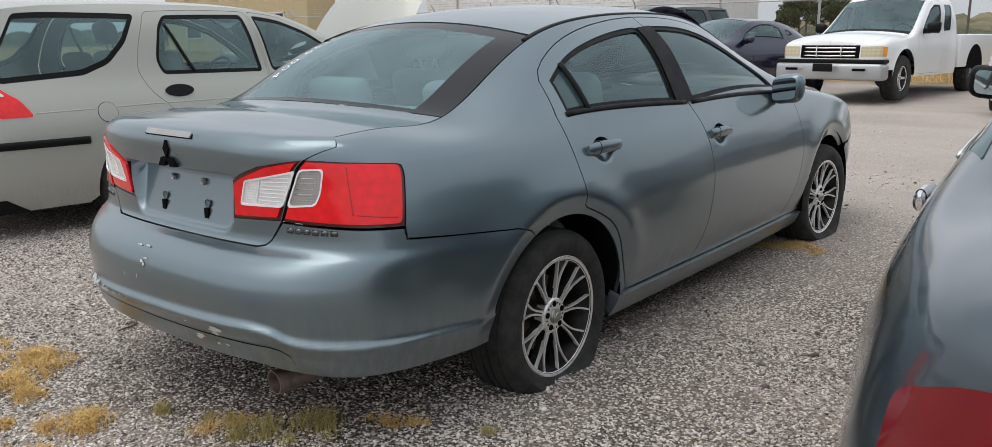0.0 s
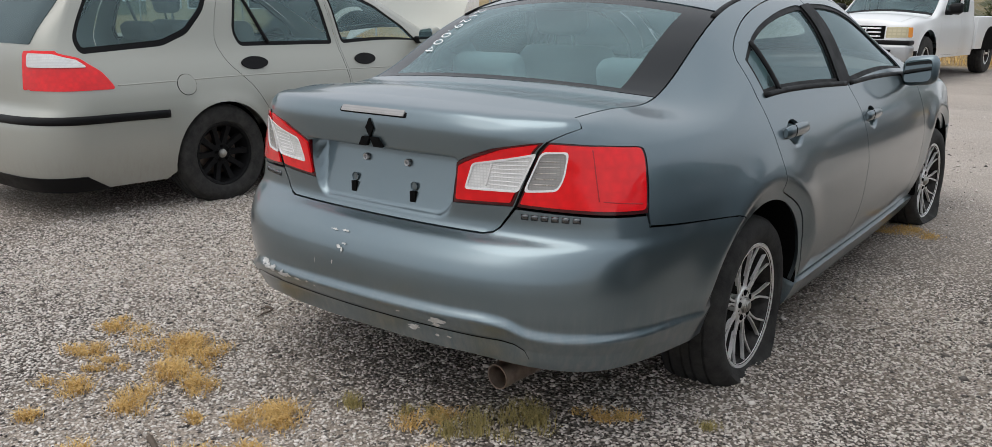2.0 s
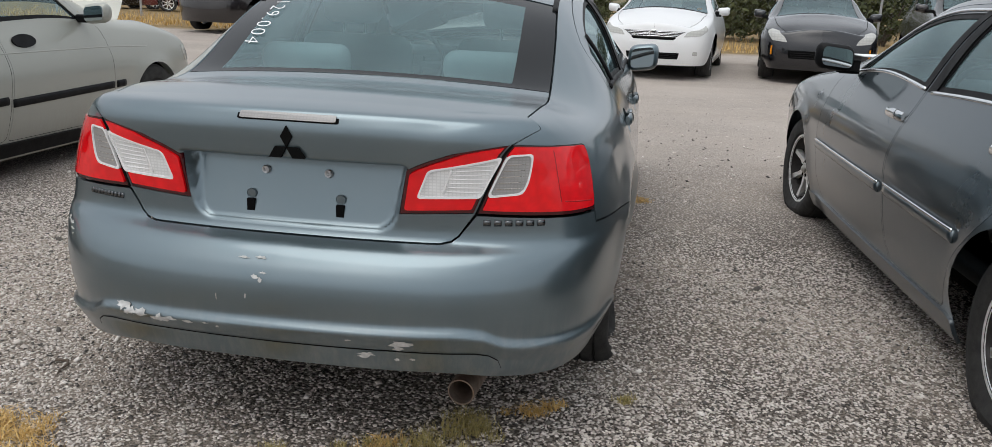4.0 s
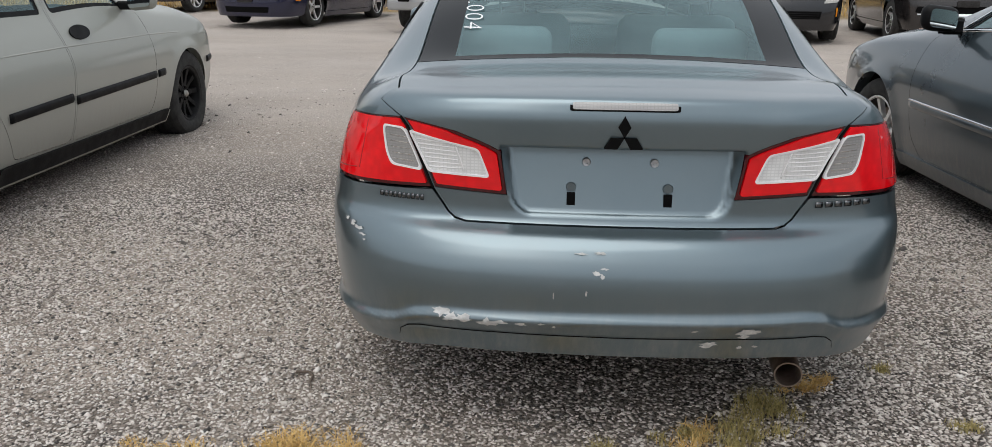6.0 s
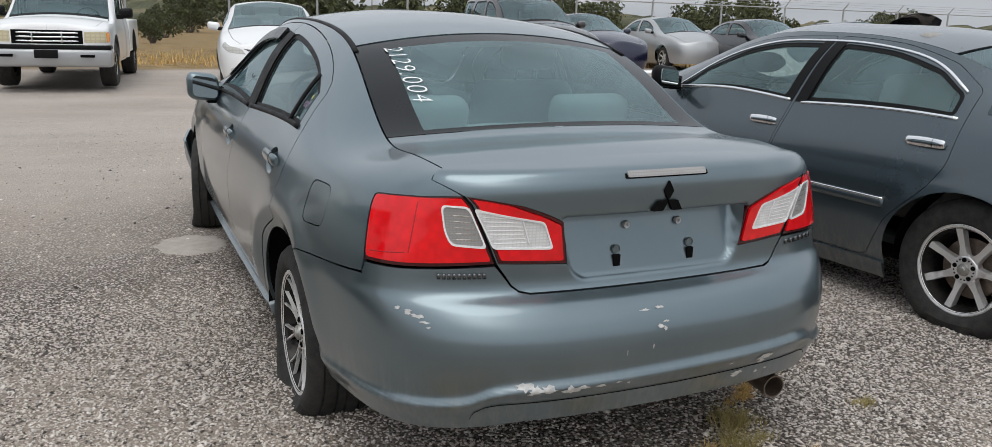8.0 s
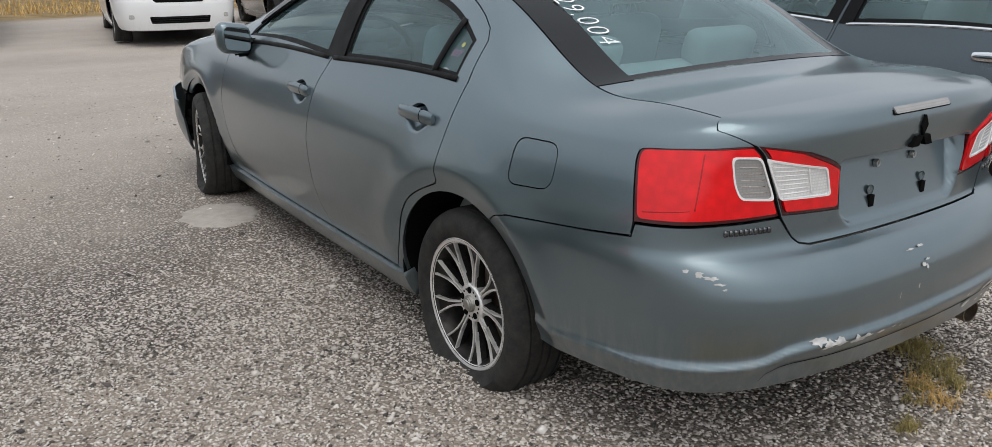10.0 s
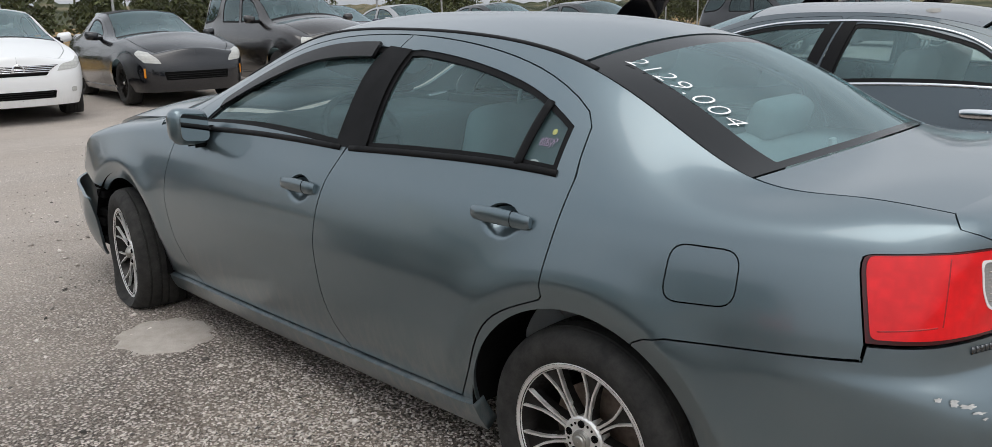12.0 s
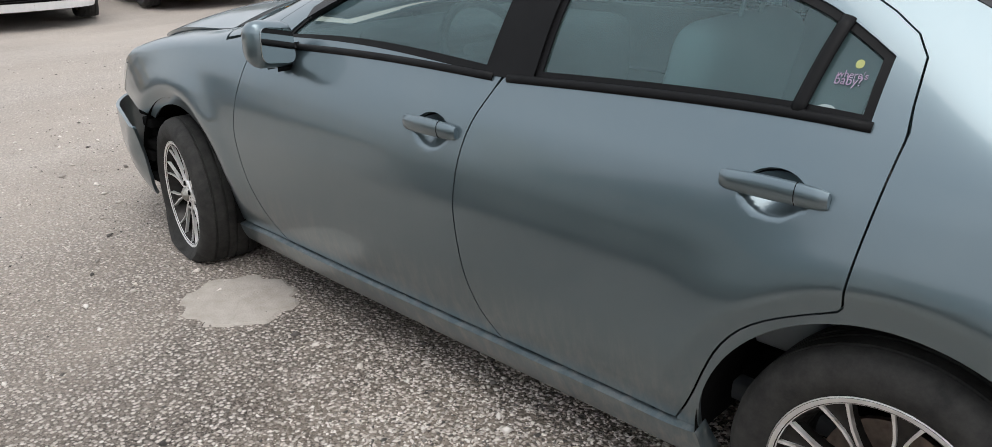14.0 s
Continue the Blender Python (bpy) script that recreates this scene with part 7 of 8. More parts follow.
    part("bumper_pad", bm, TRIM, car)
    bm = bmesh.new()
    box(bm, -0.16, 0.16, 5.395, 5.42, 0.475, 0.60, 0.01)
    part("plate_holder", bm, TRIM, car, "black plate holder, left blank")
    for x in (-0.55, 0.55):
        bm = bmesh.new()
        box(bm, x - 0.10, x + 0.10, 5.33, 5.365, 0.49, 0.53, 0.01)
        part("bumper_slot", bm, DARK, car)
    # bed
    bed = empty("truck_bed")
    bed.parent = car
    for sg in (-1, 1):
        bm = bmesh.new()
        box(bm, sg * 0.85, sg * 0.79, 0.05, 1.88, 0.45, 1.03, 0.02)
        part("bed_side", bm, WHITE, bed)
        bm = bmesh.new()
        ang = np.linspace(0, math.pi, 20)
        o = [(1.05 + 0.43 * math.cos(a), 0.42 + 0.43 * math.sin(a)) for a in ang]
        f1 = [bm.verts.new((sg * 0.853, y, z)) for y, z in o]
        f2 = [bm.verts.new((sg * 0.60, y, z)) for y, z in o]
        for k in range(19):
            bm.faces.new((f1[k], f1[k + 1], f2[k + 1], f2[k]))
        bm.faces.new(f1)
        part("bed_wheel_arch", bm, DARK, bed)
    bm = bmesh.new()
    box(bm, -0.80, 0.80, 0.02, 0.07, 0.50, 1.03, 0.015)
    part("tailgate", bm, WHITE, bed)
    bm = bmesh.new()
    box(bm, -0.79, 0.79, 0.05, 1.88, 0.55, 0.60, 0.01)
    box(bm, -0.60, 0.60, 0.1, 5.0, 0.36, 0.5, 0.03)
    part("chassis", bm, DARK, bed)
    put_wheels(car, [(0.73, 4.35, 0.35, 0), (-0.73, 4.35, 0.35, 0), (0.73, 1.05, 0.35, 0), (-0.73, 1.05, 0.35, 0)], 0.20, tyre_r=0.365, sag=0.015, spokes="plain", n_spoke=5, tyre_w=0.235)
    cabin(car, 2.4, 3.45, 0.66, 0.55, 0.78, 1.08, CLOTH, y_dash=3.4)
    car.matrix_basis = front_axle(-1.95, 13.5, 173, 4.35)


white_hatch()
black_roadster()
navy_coupe()
dark_suv()
white_pickup()
# more cars parked far off, some with their bonnets up
for kind, nm, lab, mt, x, y, rz, s, up in ((SEDAN, "sedan", "dark navy sedan parked far off beside the fence", NAVY, 9.6, 15.5, 174, (0.97, 0.96, 1.0), 0), (SEDAN, "sedan", "silver sedan parked far off in a row", SILVER, 13.6, 17.5, 172, (1, 0.97, 1.0), 0),
                                        (SEDAN, "sedan", "black sedan parked far off in a row", BLACKP, 14.4, 14.6, 170, (1, 0.98, 1.0), 0), (SEDAN, "sedan", "black sedan parked far off with bonnet raised", BLACKP, 14.0, 11.2, 168, (1, 1, 1.0), 55),
                                        (WAGON, "suv", "black sport utility parked far off with bonnet raised", BLACKP, 20.5, 9.6, 165, (1.05, 1, 1.1), 55), (SEDAN, "sedan", "dark sedan parked far off with bonnet raised", GREYP, 24.5, 8.2, 165, (1, 1, 1.05), 55),
                                        (WAGON, "suv", "dark green sport utility parked far off", GREYP, -9.0, 17.5, 165, (1.05, 1, 1.2), 0), (WAGON, "pickup", "maroon and grey utility truck far off by the warehouse", MAROON, -17.0, 29.0, 120, (1.05, 1.05, 1.2), 0), (SEDAN, "sedan", "dark sedan far off by the warehouse", BLACKP, -20.5, 28.0, 150, (1, 1, 1), 0)):
    car_like(kind, nm, lab, mt, front_axle(x, y, rz, 3.9), size=s, step=0.14, bonnet_up=up, glass=GLASS_DARK if up or kind is WAGON else GLASS, inside_too=kind is SEDAN, group="cars parked far off")


# ---- the country behind the lot: fence, scrub, trees, sheds, poles ----
rng = np.random.default_rng(11)


def soup(name, verts, tri_or_quad, mat, parent=None, label=""):
    """A mesh of many loose small faces, all with the same number of corners."""
    k = tri_or_quad.shape[1]
    me = bpy.data.meshes.new(name)
    me.vertices.add(len(verts))
    me.vertices.foreach_set("co", np.asarray(verts, np.float32).ravel())
    me.loops.add(tri_or_quad.size)
    me.loops.foreach_set("vertex_index", tri_or_quad.astype(np.int32).ravel())
    me.polygons.add(len(tri_or_quad))
    me.polygons.foreach_set("loop_start", np.arange(0, tri_or_quad.size, k, dtype=np.int32))
    me.materials.append(mat)
    me.update(calc_edges=True)

    ob = new(name, me)
    if parent is not None:
        ob.parent = parent
    if label:
        ob["label"] = label
    return ob


def leaves(points, size):
    """A small diamond leaf, turned any way, at each point."""
    n = len(points)
    a, c = rng.normal(size=(n, 3)), rng.normal(size=(n, 3))
    a /= np.linalg.norm(a, axis=1)[:, None]
    c -= a * (a * c).sum(1)[:, None]
    c /= np.linalg.norm(c, axis=1)[:, None]
    s = size * rng.uniform(0.6, 1.4, n)[:, None]
    v = np.stack([points + a * s, points + c * s * 0.5, points - a * s, points - c * s * 0.5], 1).reshape(-1, 3)
    return v, np.arange(4 * n).reshape(-1, 4)


def clumps(centres, radii, per, squash=0.8):
    """Points spread through lumpy balls, thicker towards their outside."""
    out = []
    for c, r in zip(centres, radii):
        d = rng.normal(size=(per, 3))
        d /= np.linalg.norm(d, axis=1)[:, None]
        out.append(np.asarray(c) + d * (r * rng.uniform(0.35, 1.08, per) ** 0.6)[:, None] * (1, 1, squash))
    return np.vstack(out)


def shrub(w, h, lumps, per, size):
    s = tagged(empty("shrub"), "dense olive-green scrub bush behind the fence", "bush", "bushes along the fence")
    cs = [(rng.uniform(-w, w) * 0.75, rng.uniform(-0.6, 0.6) * w * 0.6, rng.uniform(0.25, 0.85) * h) for _ in range(lumps)]
    v, q = leaves(clumps(cs, rng.uniform(0.25, 0.42, lumps) * h, per), size)
    v[:, 2] = np.maximum(v[:, 2], 0.02)
    soup("foliage", v, q, LEAF, s)
    for k in range(5):
        bm = bmesh.new()
        rod(bm, (0.2 * (k - 2) * 0.4, 0, -0.05), (w * (k - 2) * 0.3, 0.1 * k - 0.2, h * 0.6), 0.05, 0.015, 6)
        part("stem", bm, BARK, s)
    return s


bushes = [shrub(1.7, 2.5, 15, 260, 0.10), shrub(2.3, 2.9, 18, 250, 0.11), shrub(1.2, 1.8, 11, 240, 0.085)]
spots = ((3.4, 27.0, 0.8), (5.0, 26.0, 1.0), (8.3, 26.6, 1.15), (10.6, 26.2, 1.05), (12.8, 27.2, 1.1), (15.2, 27.0, 0.95), (17.6, 29.5, 1.0), (22.4, 28.2, 0.8), (26.0, 27.3, 0.75), (31.0, 27.0, 0.8), (-1.2, 38.0, 0.55), (1.6, 42.0, 0.7), (-4.6, 48.0, 0.7), (6.5, 40.0, 0.8), (19.0, 42.0, 1.1), (27.0, 44.0, 1.2),
         (36.0, 40.0, 1.1), (-2.4, 56.0, 0.8), (4.0, 55.0, 1.3), (12.0, 60.0, 1.4), (0.6, 33.5, 0.5), (46.0, 38.0, 1.2), (44.0, 28.0, 0.9))
for k, (x, y, s) in enumerate(spots):
    m = pose(x, y, float(gz(y)), 0, 0, 47.0 * k) @ Matrix.Scale(s, 4)
    if k < 3:
        bushes[k].matrix_basis = m
    else:
        copy_thing(bushes[k % 3], m)


def tree(h, w):
    t = tagged(empty("tree"), "small green roadside tree with a thin trunk", "tree", "trees beyond the lot")
    bm = bmesh.new()
    rod(bm, (0, 0, -0.1), (0.05, 0, h * 0.3), 0.13, 0.10, 9)
    rod(bm, (0.05, 0, h * 0.3), (-0.05, 0.05, h * 0.65), 0.10, 0.05, 8)
    part("trunk", bm, BARK, t)
    tips = []
    for k in range(8):
        a, z = 2.4 * k, h * (0.28 + 0.045 * k)
        e = (w * 0.55 * math.cos(a), w * 0.55 * math.sin(a), z + h * 0.22)
        bm = bmesh.new()
        rod(bm, (0, 0, z), e, 0.05, 0.015, 6)
        part("limb", bm, BARK, t)
        tips.append(e)
    cs = tips + [(rng.uniform(-0.5, 0.5) * w, rng.uniform(-0.5, 0.5) * w, h * rng.uniform(0.45, 0.92)) for _ in range(10)]
    v, q = leaves(clumps(cs, rng.uniform(0.22, 0.36, len(cs)) * w, 240), 0.13)
    soup("crown", v, q, LEAF, t)
    return t


trees = [tree(5.4, 2.2), tree(4.6, 2.6)]
for k, (x, y, s) in enumerate(((-19.8, 60.0, 0.78), (-17.6, 61.0, 0.8), (-15.4, 61.0, 0.85), (-12.6, 58.0, 0.72), (-21.4, 62.0, 0.75), (-5.5, 70.0, 0.8), (23.0, 56.0, 0.8), (-13.0, 64.0, 0.8))):
    m = pose(x, y, float(gz(y)), 0, 0, 70.0 * k) @ Matrix.Scale(s, 4)
    if k < 2:
        trees[k].matrix_basis = m
    else:
        copy_thing(trees[k % 2], m)


def fence(y=23.6):
    f = tagged(empty("chain_link_fence"), "galvanised chain-link fence with angled post tops and barbed wire", "fence")
    z0 = 0.19
    xs = [-42 + 3.0 * k for k in range(14)] + [-0.6, 2.1, 4.6, 7.4, 10.4, 13.4] + [16.5 + 3.05 * k for k in range(16)]
    bm = bmesh.new()
    rod(bm, (0, 0, -0.1), (0, 0, 2.02), 0.035, n=9)
    rod(bm, (0, 0, 2.0), (0, -0.24, 2.26), 0.02, 0.015, 6)
    first = part("post", bm, GALV, f)
    first.matrix_basis = pose(xs[0], y, z0)
    for x in xs[1:]:
        c = first.copy()
        scene.collection.objects.link(c)
        c.parent = f
        c.matrix_basis = pose(x, y, z0)
    bm = bmesh.new()
    rod(bm, (xs[0], y, z0 + 1.97), (xs[-1], y, z0 + 1.97), 0.02, n=6)
    part("top_rail", bm, GALV, f)
    for k in range(3):
        bm = bmesh.new()
        rod(bm, (xs[0], y - 0.08 * (k + 1), z0 + 2.0 + 0.085 * (k + 1)), (xs[-1], y - 0.08 * (k + 1), z0 + 2.0 + 0.085 * (k + 1)), 0.005, n=4)
        part("barbed_wire", bm, GALV, f)
    # woven wire: thin crossing strands, leaning both ways
    p, h, r = 0.11, 1.93, 0.0009
    a = np.arange(xs[0], xs[-1] - h, p)
    v = []
    for sg in (1, -1):
        b0, b1 = (a, a + h) if sg > 0 else (a + h, a)
        v.append(np.stack([np.stack([q, np.full_like(q, y + 0.004 * sg), np.full_like(q, z)], 1) for q, z in ((b0 - r, z0 + 0.03), (b0 + r, z0 + 0.03), (b1 + r, z0 + 0.03 + h), (b1 - r, z0 + 0.03 + h))], 1))
    v = np.concatenate(v).reshape(-1, 3)
    tagged(soup("woven_wire", v, np.arange(len(v)).reshape(-1, 4), GALV, f), kind="stuff")


fence()


def corrugated(name, x0, x1, y0, y1, z0, z1, mat, parent, pitch=0.3):
    """A shed wall of folded sheet between two plan points."""
    n = max(2, int(math.hypot(x1 - x0, y1 - y0) / pitch)) * 4
    d = np.array([x1 - x0, y1 - y0], float)
    d /= np.hypot(*d)
    nr = np.array([d[1], -d[0]])
    t = np.linspace(0, 1, n + 1)
    off = 0.02 * np.array([(0, 0, 1, 1)[k % 4] for k in range(n + 1)])
    px, py = x0 + (x1 - x0) * t + nr[0] * off, y0 + (y1 - y0) * t + nr[1] * off
    v = [(a, b, z0) for a, b in zip(px, py)] + [(a, b, z1) for a, b in zip(px, py)]
    return mesh_of(name, v, [(k, k + 1, n + 2 + k, n + 1 + k) for k in range(n)], mat, parent, smooth=False)


def warehouse():
    w = tagged(empty("warehouse"), "large white sheet-metal warehouse beyond the lot", "warehouse")
    x0, x1, y0, y1, h = -43.0, -24.9, 46.0, 63.0, 5.3
    for nm, a in (("front_wall", (x0, x1, y0, y0)), ("side_wall", (x1, x1 + 0.8, y0, y1)), ("rear_wall", (x1 + 0.8, x0, y1, y1)), ("end_wall", (x0, x0, y1, y0))):
        corrugated(nm, *a, 0.2, h, SHEET, w)
    bm = bmesh.new()
    vs = [bm.verts.new(q) for q in ((x0 - 0.2, y0 - 0.2, h), (x1 + 0.2, y0 - 0.2, h), (x1 + 1.0, y1 + 0.2, h), (x0 - 0.2, y1 + 0.2, h), (x0 - 0.2, 54.5, h + 1.3), (x1 + 0.6, 54.5, h + 1.3))]
    for f in ((0, 1, 5, 4), (3, 4, 5, 2), (0, 4, 3), (1, 2, 5)):
        bm.faces.new([vs[k] for k in f])
    part("roof", bm, SHEET, w, smooth=False)
    for k, (a, b) in enumerate(((-41.0, -38.6), (-36.5, -35.4), (-33.5, -30.5))):
        bm = bmesh.new()
        box(bm, a, b, y0 - 0.08, y0 + 0.05, 0.25, 2.6, 0.03)
        part("loading_door", bm, (ALLOY_DARK, TAN, SHEET)[k], w, "shut warehouse door")
    for x in (-39.8, -31.5):
        bm = bmesh.new()
        rod(bm, (x, y0 - 0.1, 0.2), (x, y0 - 0.1, h), 0.05, n=8)
        part("downpipe", bm, GALV, w)


def office():
    o = tagged(empty("office_building"), "tan two-storey building with white-framed windows", "building")
    x0, x1, y0, y1, h = -66.0, -47.1, 38.0, 40.6, 7.4
    for nm, a in (("front_wall", (x0, x1, y0, y0)), ("side_wall", (x1, x1, y0, y1)), ("rear_wall", (x1, x0, y1, y1)), ("end_wall", (x0, x0, y1, y0))):
        corrugated(nm, *a, 0.2, h, TAN, o, 0.5)
    bm = bmesh.new()
    box(bm, x0 - 0.3, x1 + 0.3, y0 - 0.3, y1 + 0.3, h, h + 0.35, 0.03)
    part("roof", bm, SHEET, o)
    for x in (-63.0, -59.8, -56.4, -52.0):
        for z in (1.2, 4.4):
            win = empty("window")
            win.parent = o
            bm = bmesh.new()
            for q in ((x, x + 0.10, z, z + 1.9), (x + 2.2, x + 2.3, z, z + 1.9), (x, x + 2.3, z, z + 0.1), (x, x + 2.3, z + 1.8, z + 1.9), (x, x + 2.3, z + 0.9, z + 1.0)):
                box(bm, q[0], q[1], y0 - 0.10, y0 + 0.02, q[2], q[3])
            part("window_frame", bm, SHEET, win, smooth=False)
            bm = bmesh.new()
            box(bm, x + 0.08, x + 2.22, y0 - 0.05, y0 - 0.03, z + 0.08, z + 1.82)
            part("pane", bm, FRIT, win, "dark window pane", smooth=False)


SHEET = plastic("white_sheet_metal", (0.66, 0.67, 0.67), 0.5, 30, 0.15, 0.05)
TAN = plastic("tan_siding", (0.46, 0.38, 0.24), 0.7, 40, 0.2, 0.1)
WOOD = plastic("weathered_pole", (0.10, 0.085, 0.075), 0.9, 50, 0.4, 0.3)
warehouse()
office()


def utility_pole(h=9.0):
    u = tagged(empty("utility_pole"), "weathered wooden utility pole with crossarm", "pole", "utility poles")
    bm = bmesh.new()
    rod(bm, (0, 0, -0.3), (0, 0, h), 0.15, 0.10, 9)
    part("mast", bm, WOOD, u)
    bm = bmesh.new()
    box(bm, -1.2, 1.2, -0.06, 0.06, h - 0.75, h - 0.6, 0.01)
    part("crossarm", bm, WOOD, u)
    for x in (-1.05, -0.4, 0.4, 1.05):
        bm = bmesh.new()
        lathe(bm, [(0.001, h - 0.44), (0.05, h - 0.46), (0.06, h - 0.54), (0.03, h - 0.6)], 8, "z", (x, 0, 0))
        part("insulator", bm, ALLOY_DARK, u)
    return u


up = utility_pole()
poles = ((-12.8, 80.0, 0.8), (-10.8, 122.0, 0.78), (-3.6, 118.0, 0.75), (-0.8, 124.0, 0.72), (-27.5, 60.0, 0.75), (9.0, 130.0, 0.8), (-21.4, 66.0, 0.82), (40.0, 135.0, 0.8), (70.0, 130.0, 0.8))
for k, (x, y, s) in enumerate(poles):
    m = pose(x, y, 0.19, 0, 0, 8.0 * k) @ Matrix.Scale(s, 4)
    if k:
        copy_thing(up, m)
    else:
        up.matrix_basis = m
bm = bmesh.new()
for k in range(3):
    for a, b in ((0, 4), (1, 2), (2, 3), (3, 5), (5, 7), (7, 8)):
        p, q = (Vector((poles[i][0] + 0.5 * k, poles[i][1], 0.3 + poles[i][2] * 8.5)) for i in (a, b))
        mid = (p + q) / 2 - Vector((0, 0, 0.7))
        rod(bm, p, mid, 0.018, n=4)
        rod(bm, mid, q, 0.018, n=4)
tagged(part("power_lines", bm, DARK), "thin dark power lines between the poles", "cable", kind="stuff")


def far_mat():
    k = Mat("far_scrubland", 0.95, spec=0.1)
    scrub = k.ramp(k.noise(0.035, 7, 0.65, (1, 1, 4)), (0.38, (0.035, 0.042, 0.022)), (0.5, (0.075, 0.08, 0.045)), (0.62, (0.20, 0.17, 0.105)), (0.8, (0.27, 0.22, 0.15)))
    k.color(scrub)
    k.bump(k.noise(0.25, 5), 0.6, 0.8)
    return k.m


def far_ridge(name, dist, tall, step, wobble, seed):
    """Low rolling country far off, with a ragged tree-covered crest."""
    r = random.Random(seed)
    a = np.linspace(-100, 100, 420)
    crest = np.array([tall(q) * (1 + wobble * math.sin(q * 0.9 + seed) * 0.3 + wobble * math.sin(q * 3.1 + 2 * seed) * 0.25 + wobble * r.uniform(-0.35, 0.35)) for q in a])
    rows = []
    for f, d in ((0.0, dist * 0.75), (0.35, dist * 0.9), (0.8, dist * 0.98), (1.0, dist), (0.9, dist * 1.15)):
        rows += [(d * math.sin(radians(q)), d * math.cos(radians(q)), 0.2 + f * c) for q, c in zip(a, crest)]
    n = len(a)
    faces = [(j * n + i, j * n + i + 1, (j + 1) * n + i + 1, (j + 1) * n + i) for j in range(4) for i in range(n - 1)]
    tagged(mesh_of(name, rows, faces, FAR), "low scrub-covered hills on the horizon", "hills", kind="structure")


FAR = far_mat()
far_ridge("backdrop_hills", 420.0, lambda q: 4.5 + 4.5 * math.exp(-((q - 8) / 26.0) ** 2), 1, 0.35, 3)
far_ridge("backdrop_treeline", 190.0, lambda q: 2.1 + 1.3 * math.exp(-((q + 12) / 14.0) ** 2), 1, 0.9, 5)


# ---- loose stones, weeds and litter on the lot ----
def stones(n, x0, x1, y0, y1, lo, hi, flat=0.55, spread=lambda q: q):
    """Squat eight-faced chips, half sunk into the ground; those under the cars' middles, which nothing shows, are left out."""
    x, y = rng.uniform(x0, x1, n) * (1 + 0.5 * np.abs(rng.normal(0, 0.35, n)) ** 2), rng.uniform(y0, y1, n)
    y = spread(y)
    keep = ~((np.abs(x) < 0.45) & (y > 0.9) & (y < 4.4))
    # thinner where the dirt is packed
    q = np.sin(1.3 * x + 0.7 * y) + np.sin(0.9 * y - 1.9 * x + 1.0) + 0.8 * np.sin(3.7 * x + 2.9 * y) + 0.6 * np.sin(6.1 * y - 4.3 * x)
    keep &= rng.uniform(0, 1, n) < np.clip(0.85 - 0.22 * q, 0.3, 1.0)
    x, y = x[keep], y[keep]
    n = len(x)
    r = lo + (hi - lo) * rng.beta(1.6, 3.2, n)
    a = rng.uniform(0, 2 * math.pi, n)
    base = np.array([(1, 0, 0), (0, 1, 0), (-1, 0, 0), (0, -1, 0), (0, 0, 1), (0, 0, -1)], float)
    v = base[None] * rng.uniform(0.62, 1.2, (n, 6, 3)) + rng.uniform(-0.28, 0.28, (n, 6, 3)) * (1, 1, 0.6)
    v *= np.stack([r, r * rng.uniform(0.55, 1.0, n), r * flat * rng.uniform(0.6, 1.2, n)], 1)[:, None, :]
    ca, sa = np.cos(a)[:, None], np.sin(a)[:, None]
    px, py = v[..., 0] * ca - v[..., 1] * sa, v[..., 0] * sa + v[..., 1] * ca
    tilt = rng.normal(0, 0.3, n)[:, None]
    pz = v[..., 2] + px * tilt
    p = np.stack([px + x[:, None], py + y[:, None], pz + (gz(y) + r * flat * 0.34)[:, None]], -1).reshape(-1, 3)
    tri = np.array([(0, 1, 4), (1, 2, 4), (2, 3, 4), (3, 0, 4), (1, 0, 5), (2, 1, 5), (3, 2, 5), (0, 3, 5)])
    f = (tri[None] + 6 * np.arange(n)[:, None, None]).reshape(-1, 3)
    return p, f


p0, f0 = stones(215000, -3.1, 3.1, -1.9, 3.2, 0.0042, 0.0120)
p1, f1 = stones(14000, -3.6, 3.6, 0, 1, 0.005, 0.012, 0.5, lambda q: 3.0 + 6.5 * q ** 2.2)
p2, f2 = stones(1500, -3.3, 3.3, -1.9, 6.5, 0.014, 0.026)
f1 = f1 + len(p0)
f2 = f2 + len(p0) + len(p1)
tagged(soup("gravel", np.vstack([p0, p1, p2]), np.vstack([f0, f1, f2]), STONE), "loose crushed limestone chips, pale grey and pinkish beige", "gravel", kind="stuff")


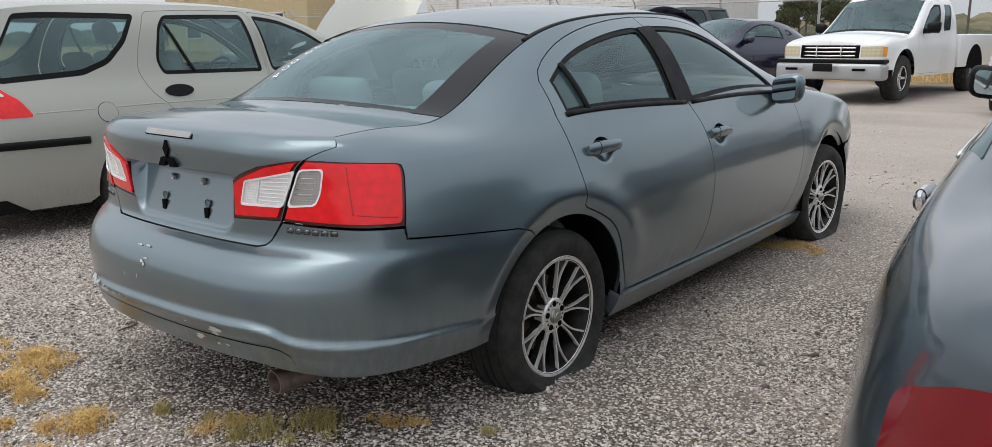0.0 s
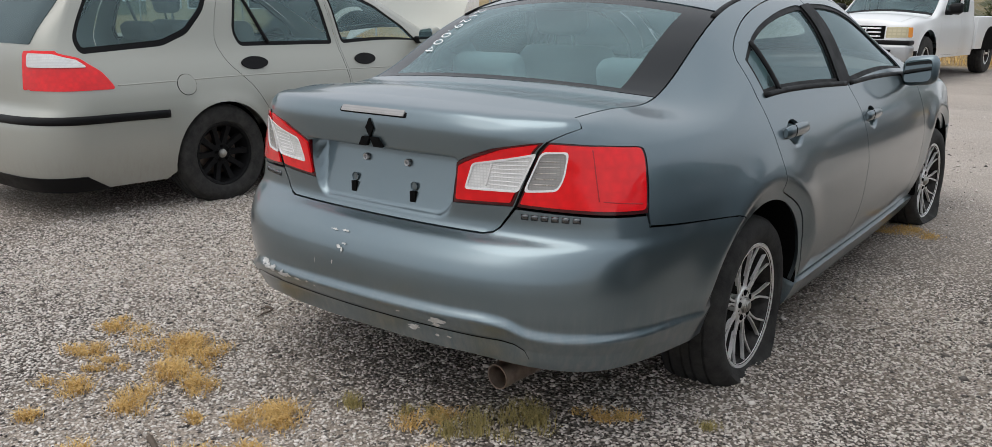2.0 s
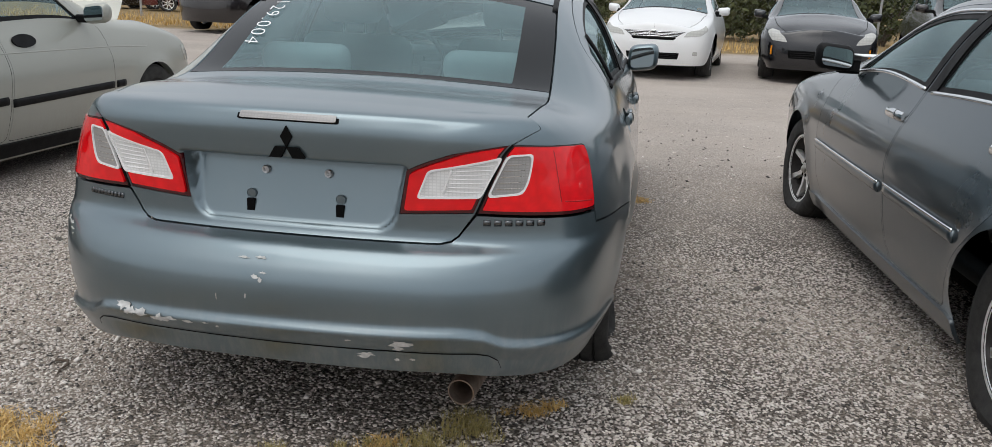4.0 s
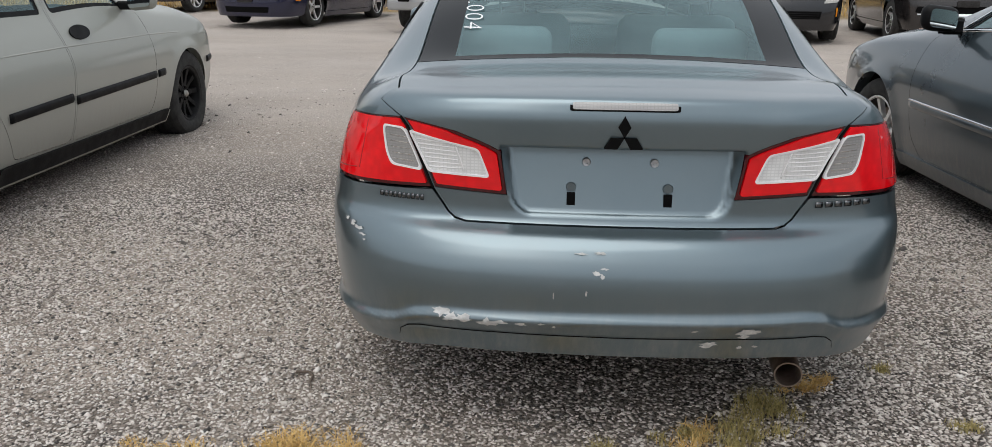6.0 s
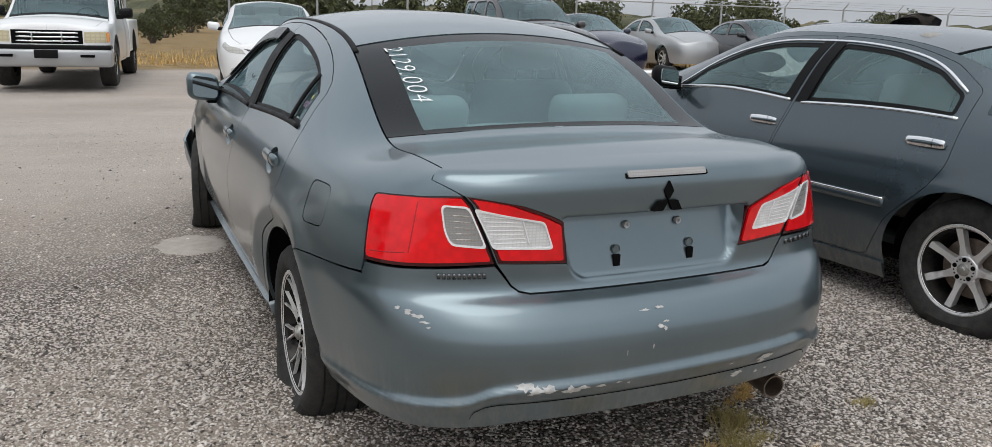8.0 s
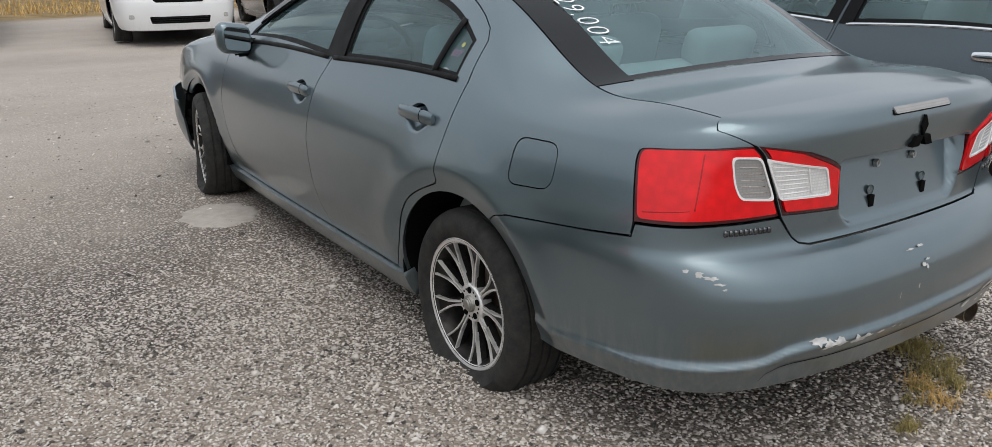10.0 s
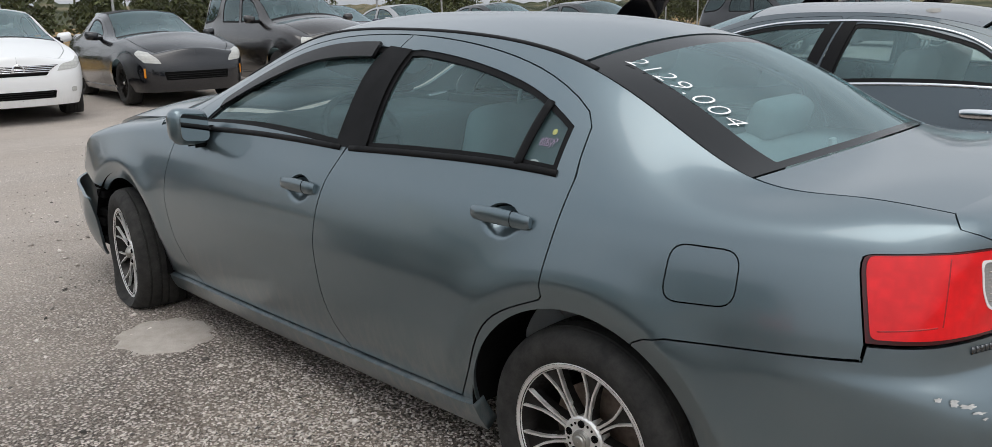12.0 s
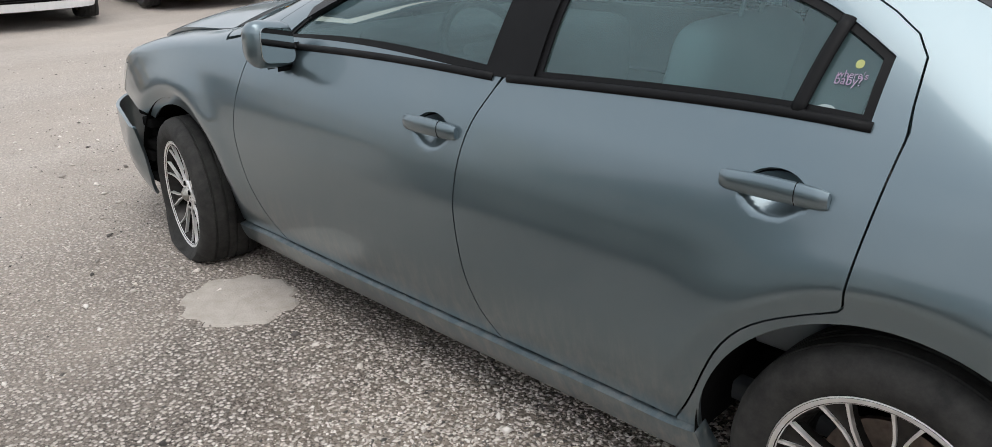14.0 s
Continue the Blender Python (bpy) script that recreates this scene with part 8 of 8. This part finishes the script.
def tuft(x, y, w, h, n, curl=1.0):
    """Fine curling blades that spring from one patch of ground."""
    hubs = rng.normal(0, 0.55 * w, (5, 2)) * (1, 0.6)
    pick = hubs[rng.integers(0, 5, n)]
    bx, by = (pick + rng.normal(0, 0.26 * w, (n, 2)) * (1, 0.8)).T
    r = np.minimum(np.hypot(bx, by), w)
    out = rng.uniform(0, 2 * math.pi, n)
    ln = h * rng.uniform(0.5, 1.3, n) * (1.2 - 0.55 * r / w)
    reach = ln * rng.uniform(0.3, 1.0, n) * curl
    pts = []
    for t in (0.0, 0.35, 0.7, 1.0):
        bend = rng.normal(0, 0.10, (2, n)) * ln * t
        pts.append(np.stack([bx + np.cos(out) * reach * t ** 1.3 + bend[0], by + np.sin(out) * reach * t ** 1.3 + bend[1], ln * (t - 0.45 * curl * t ** 2.4)], 1))
    side = np.stack([-np.sin(out), np.cos(out), rng.normal(0, 0.5, n)], 1)
    wd = rng.uniform(0.0008, 0.0018, n)[:, None]
    v = []
    for k in range(3):
        w0, w1 = wd * (1 - 0.28 * k), wd * (1 - 0.28 * (k + 1))
        v.append(np.stack([pts[k] - side * w0, pts[k] + side * w0, pts[k + 1] + side * w1, pts[k + 1] - side * w1], 1))
    v = np.concatenate(v).reshape(-1, 3)
    return v + np.array([x, y, float(gz(y)) + 0.001])


blades = []
for x, y, w, h in ((-1.00, -0.08, 0.16, 0.05), (-0.86, -0.05, 0.12, 0.055), (-0.72, -0.10, 0.10, 0.05), (-0.68, -0.23, 0.13, 0.05), (-0.53, -0.24, 0.08, 0.045), (-0.83, -0.48, 0.10, 0.045), (-0.60, -0.43, 0.11, 0.05), (-0.95, -0.34, 0.07, 0.04), (-0.10, -0.17, 0.10, 0.055), (-0.16, -0.27, 0.12, 0.05), (-0.02, -0.39, 0.07, 0.045),
                   (0.25, 0.05, 0.09, 0.05), (0.46, -0.09, 0.09, 0.05), (-0.15, -0.52, 0.12, 0.045), (-0.42, -0.70, 0.10, 0.05), (0.38, -0.22, 0.10, 0.045), (-0.34, -0.38, 0.04, 0.035), (-1.12, -0.30, 0.09, 0.045), (-0.75, -0.68, 0.05, 0.04), (0.10, -0.46, 0.08, 0.04), (0.62, 0.40, 0.05, 0.05), (0.70, 0.46, 0.04, 0.04), (-1.25, -0.12, 0.08, 0.04), (0.28, -0.5, 0.08, 0.04), (0.85, 3.5, 0.16, 0.035), (0.95, 3.42, 0.10, 0.03), (0.70, 3.40, 0.10, 0.03)):
    blades.append(tuft(x, y, w, h, int(4200 * w), 1.0))
v = np.vstack(blades)
tagged(soup("grass_tufts", v, np.arange(len(v)).reshape(-1, 4), STRAW), "low tufts of dry straw-coloured grass on the gravel", "grass", kind="stuff")
blades = []
for x, y, w, h in ((0.47, 0.24, 0.09, 0.08), (0.40, 0.14, 0.09, 0.07), (0.33, 0.06, 0.07, 0.055), (0.20, 0.09, 0.06, 0.05), (0.52, 0.24, 0.06, 0.06), (-0.02, 0.0, 0.05, 0.05), (0.95, 0.55, 0.05, 0.03), (1.05, 0.20, 0.05, 0.03)):
    blades.append(tuft(x, y, w, h, int(3200 * w), 0.6))
v = np.vstack(blades)
tagged(soup("green_weeds", v, np.arange(len(v)).reshape(-1, 4), GREENISH), "sparse olive-green weeds growing through the gravel", "weeds", kind="stuff")


# a pale, round pad of old concrete let into the gravel
def pad(x, y, rx, ry):
    n = 40
    ring = [(rx * math.cos(2 * math.pi * k / n) * (1 + 0.09 * math.sin(k * 1.7) + 0.05 * math.sin(k * 3.3)), ry * math.sin(2 * math.pi * k / n) * (1 + 0.08 * math.cos(k * 1.3))) for k in range(n)]
    v = [(0, 0, 0.010)] + [(a * 0.85, b * 0.85, 0.009) for a, b in ring] + [(a, b, -0.006) for a, b in ring]
    f = [(0, 1 + k, 1 + (k + 1) % n) for k in range(n)] + [(1 + k, 1 + n + k, 1 + n + (k + 1) % n, 1 + (k + 1) % n) for k in range(n)]
    ob = tagged(mesh_of("concrete_pad", v, f, PAD, smooth=False), "pale round concrete pad flush with the gravel", "concrete")
    ob.matrix_basis = pose(x, y, float(gz(y)))


def pad_mat():
    k = Mat("old_concrete", 0.95)
    k.color(k.mix(k.ramp(k.noise(14, 6, 0.7), (0.35, 0.0), (0.7, 1.0)), (0.50, 0.455, 0.41), (0.38, 0.335, 0.29)))
    k.bump(k.noise(120, 5), 0.5, 0.006)
    return k.m


PAD = pad_mat()
pad(-0.99, 3.27, 0.22, 0.25)
for x, y, r, s in ((-0.20, -0.62, 0.010, 0.30), (-0.93, 0.35, 0.006, 0.12)):
    bm = bmesh.new()
    for k in range(4):
        rod(bm, (s * (k / 4 - 0.5), 0.03 * math.sin(k * 1.2), r * 0.8), (s * ((k + 1) / 4 - 0.5), 0.03 * math.sin((k + 1) * 1.2), r * 0.8), r * (1 - 0.15 * k), r * (1 - 0.15 * (k + 1)), 6)
    ob = tagged(part("twig", bm, BARK), "dry dark twig lying on the gravel", "twig")
    ob.matrix_basis = pose(x, y, 0.004, 0, 0, -38)

# scrubby dry grass along the foot of the fence
n = 9000
gx, gy = rng.uniform(-22, 34, n), 18.6 + rng.gamma(1.6, 1.5, n)
hh = rng.uniform(0.05, 0.22, n)
d = rng.uniform(0, 2 * math.pi, n)
lean = hh * rng.uniform(0.1, 0.6, n)
b0 = np.stack([gx, gy, gz(gy)], 1)
sd = np.stack([np.cos(d + 1.57), np.sin(d + 1.57), np.zeros(n)], 1) * rng.uniform(0.006, 0.02, n)[:, None]
tp = b0 + np.stack([np.cos(d) * lean, np.sin(d) * lean, hh], 1)
v = np.stack([b0 - sd, b0 + sd, tp], 1).reshape(-1, 3)
tagged(soup("dry_grass", v, np.arange(3 * n).reshape(-1, 3), STRAW), "dry straw-coloured grass in the field by the fence", "grass", kind="stuff")
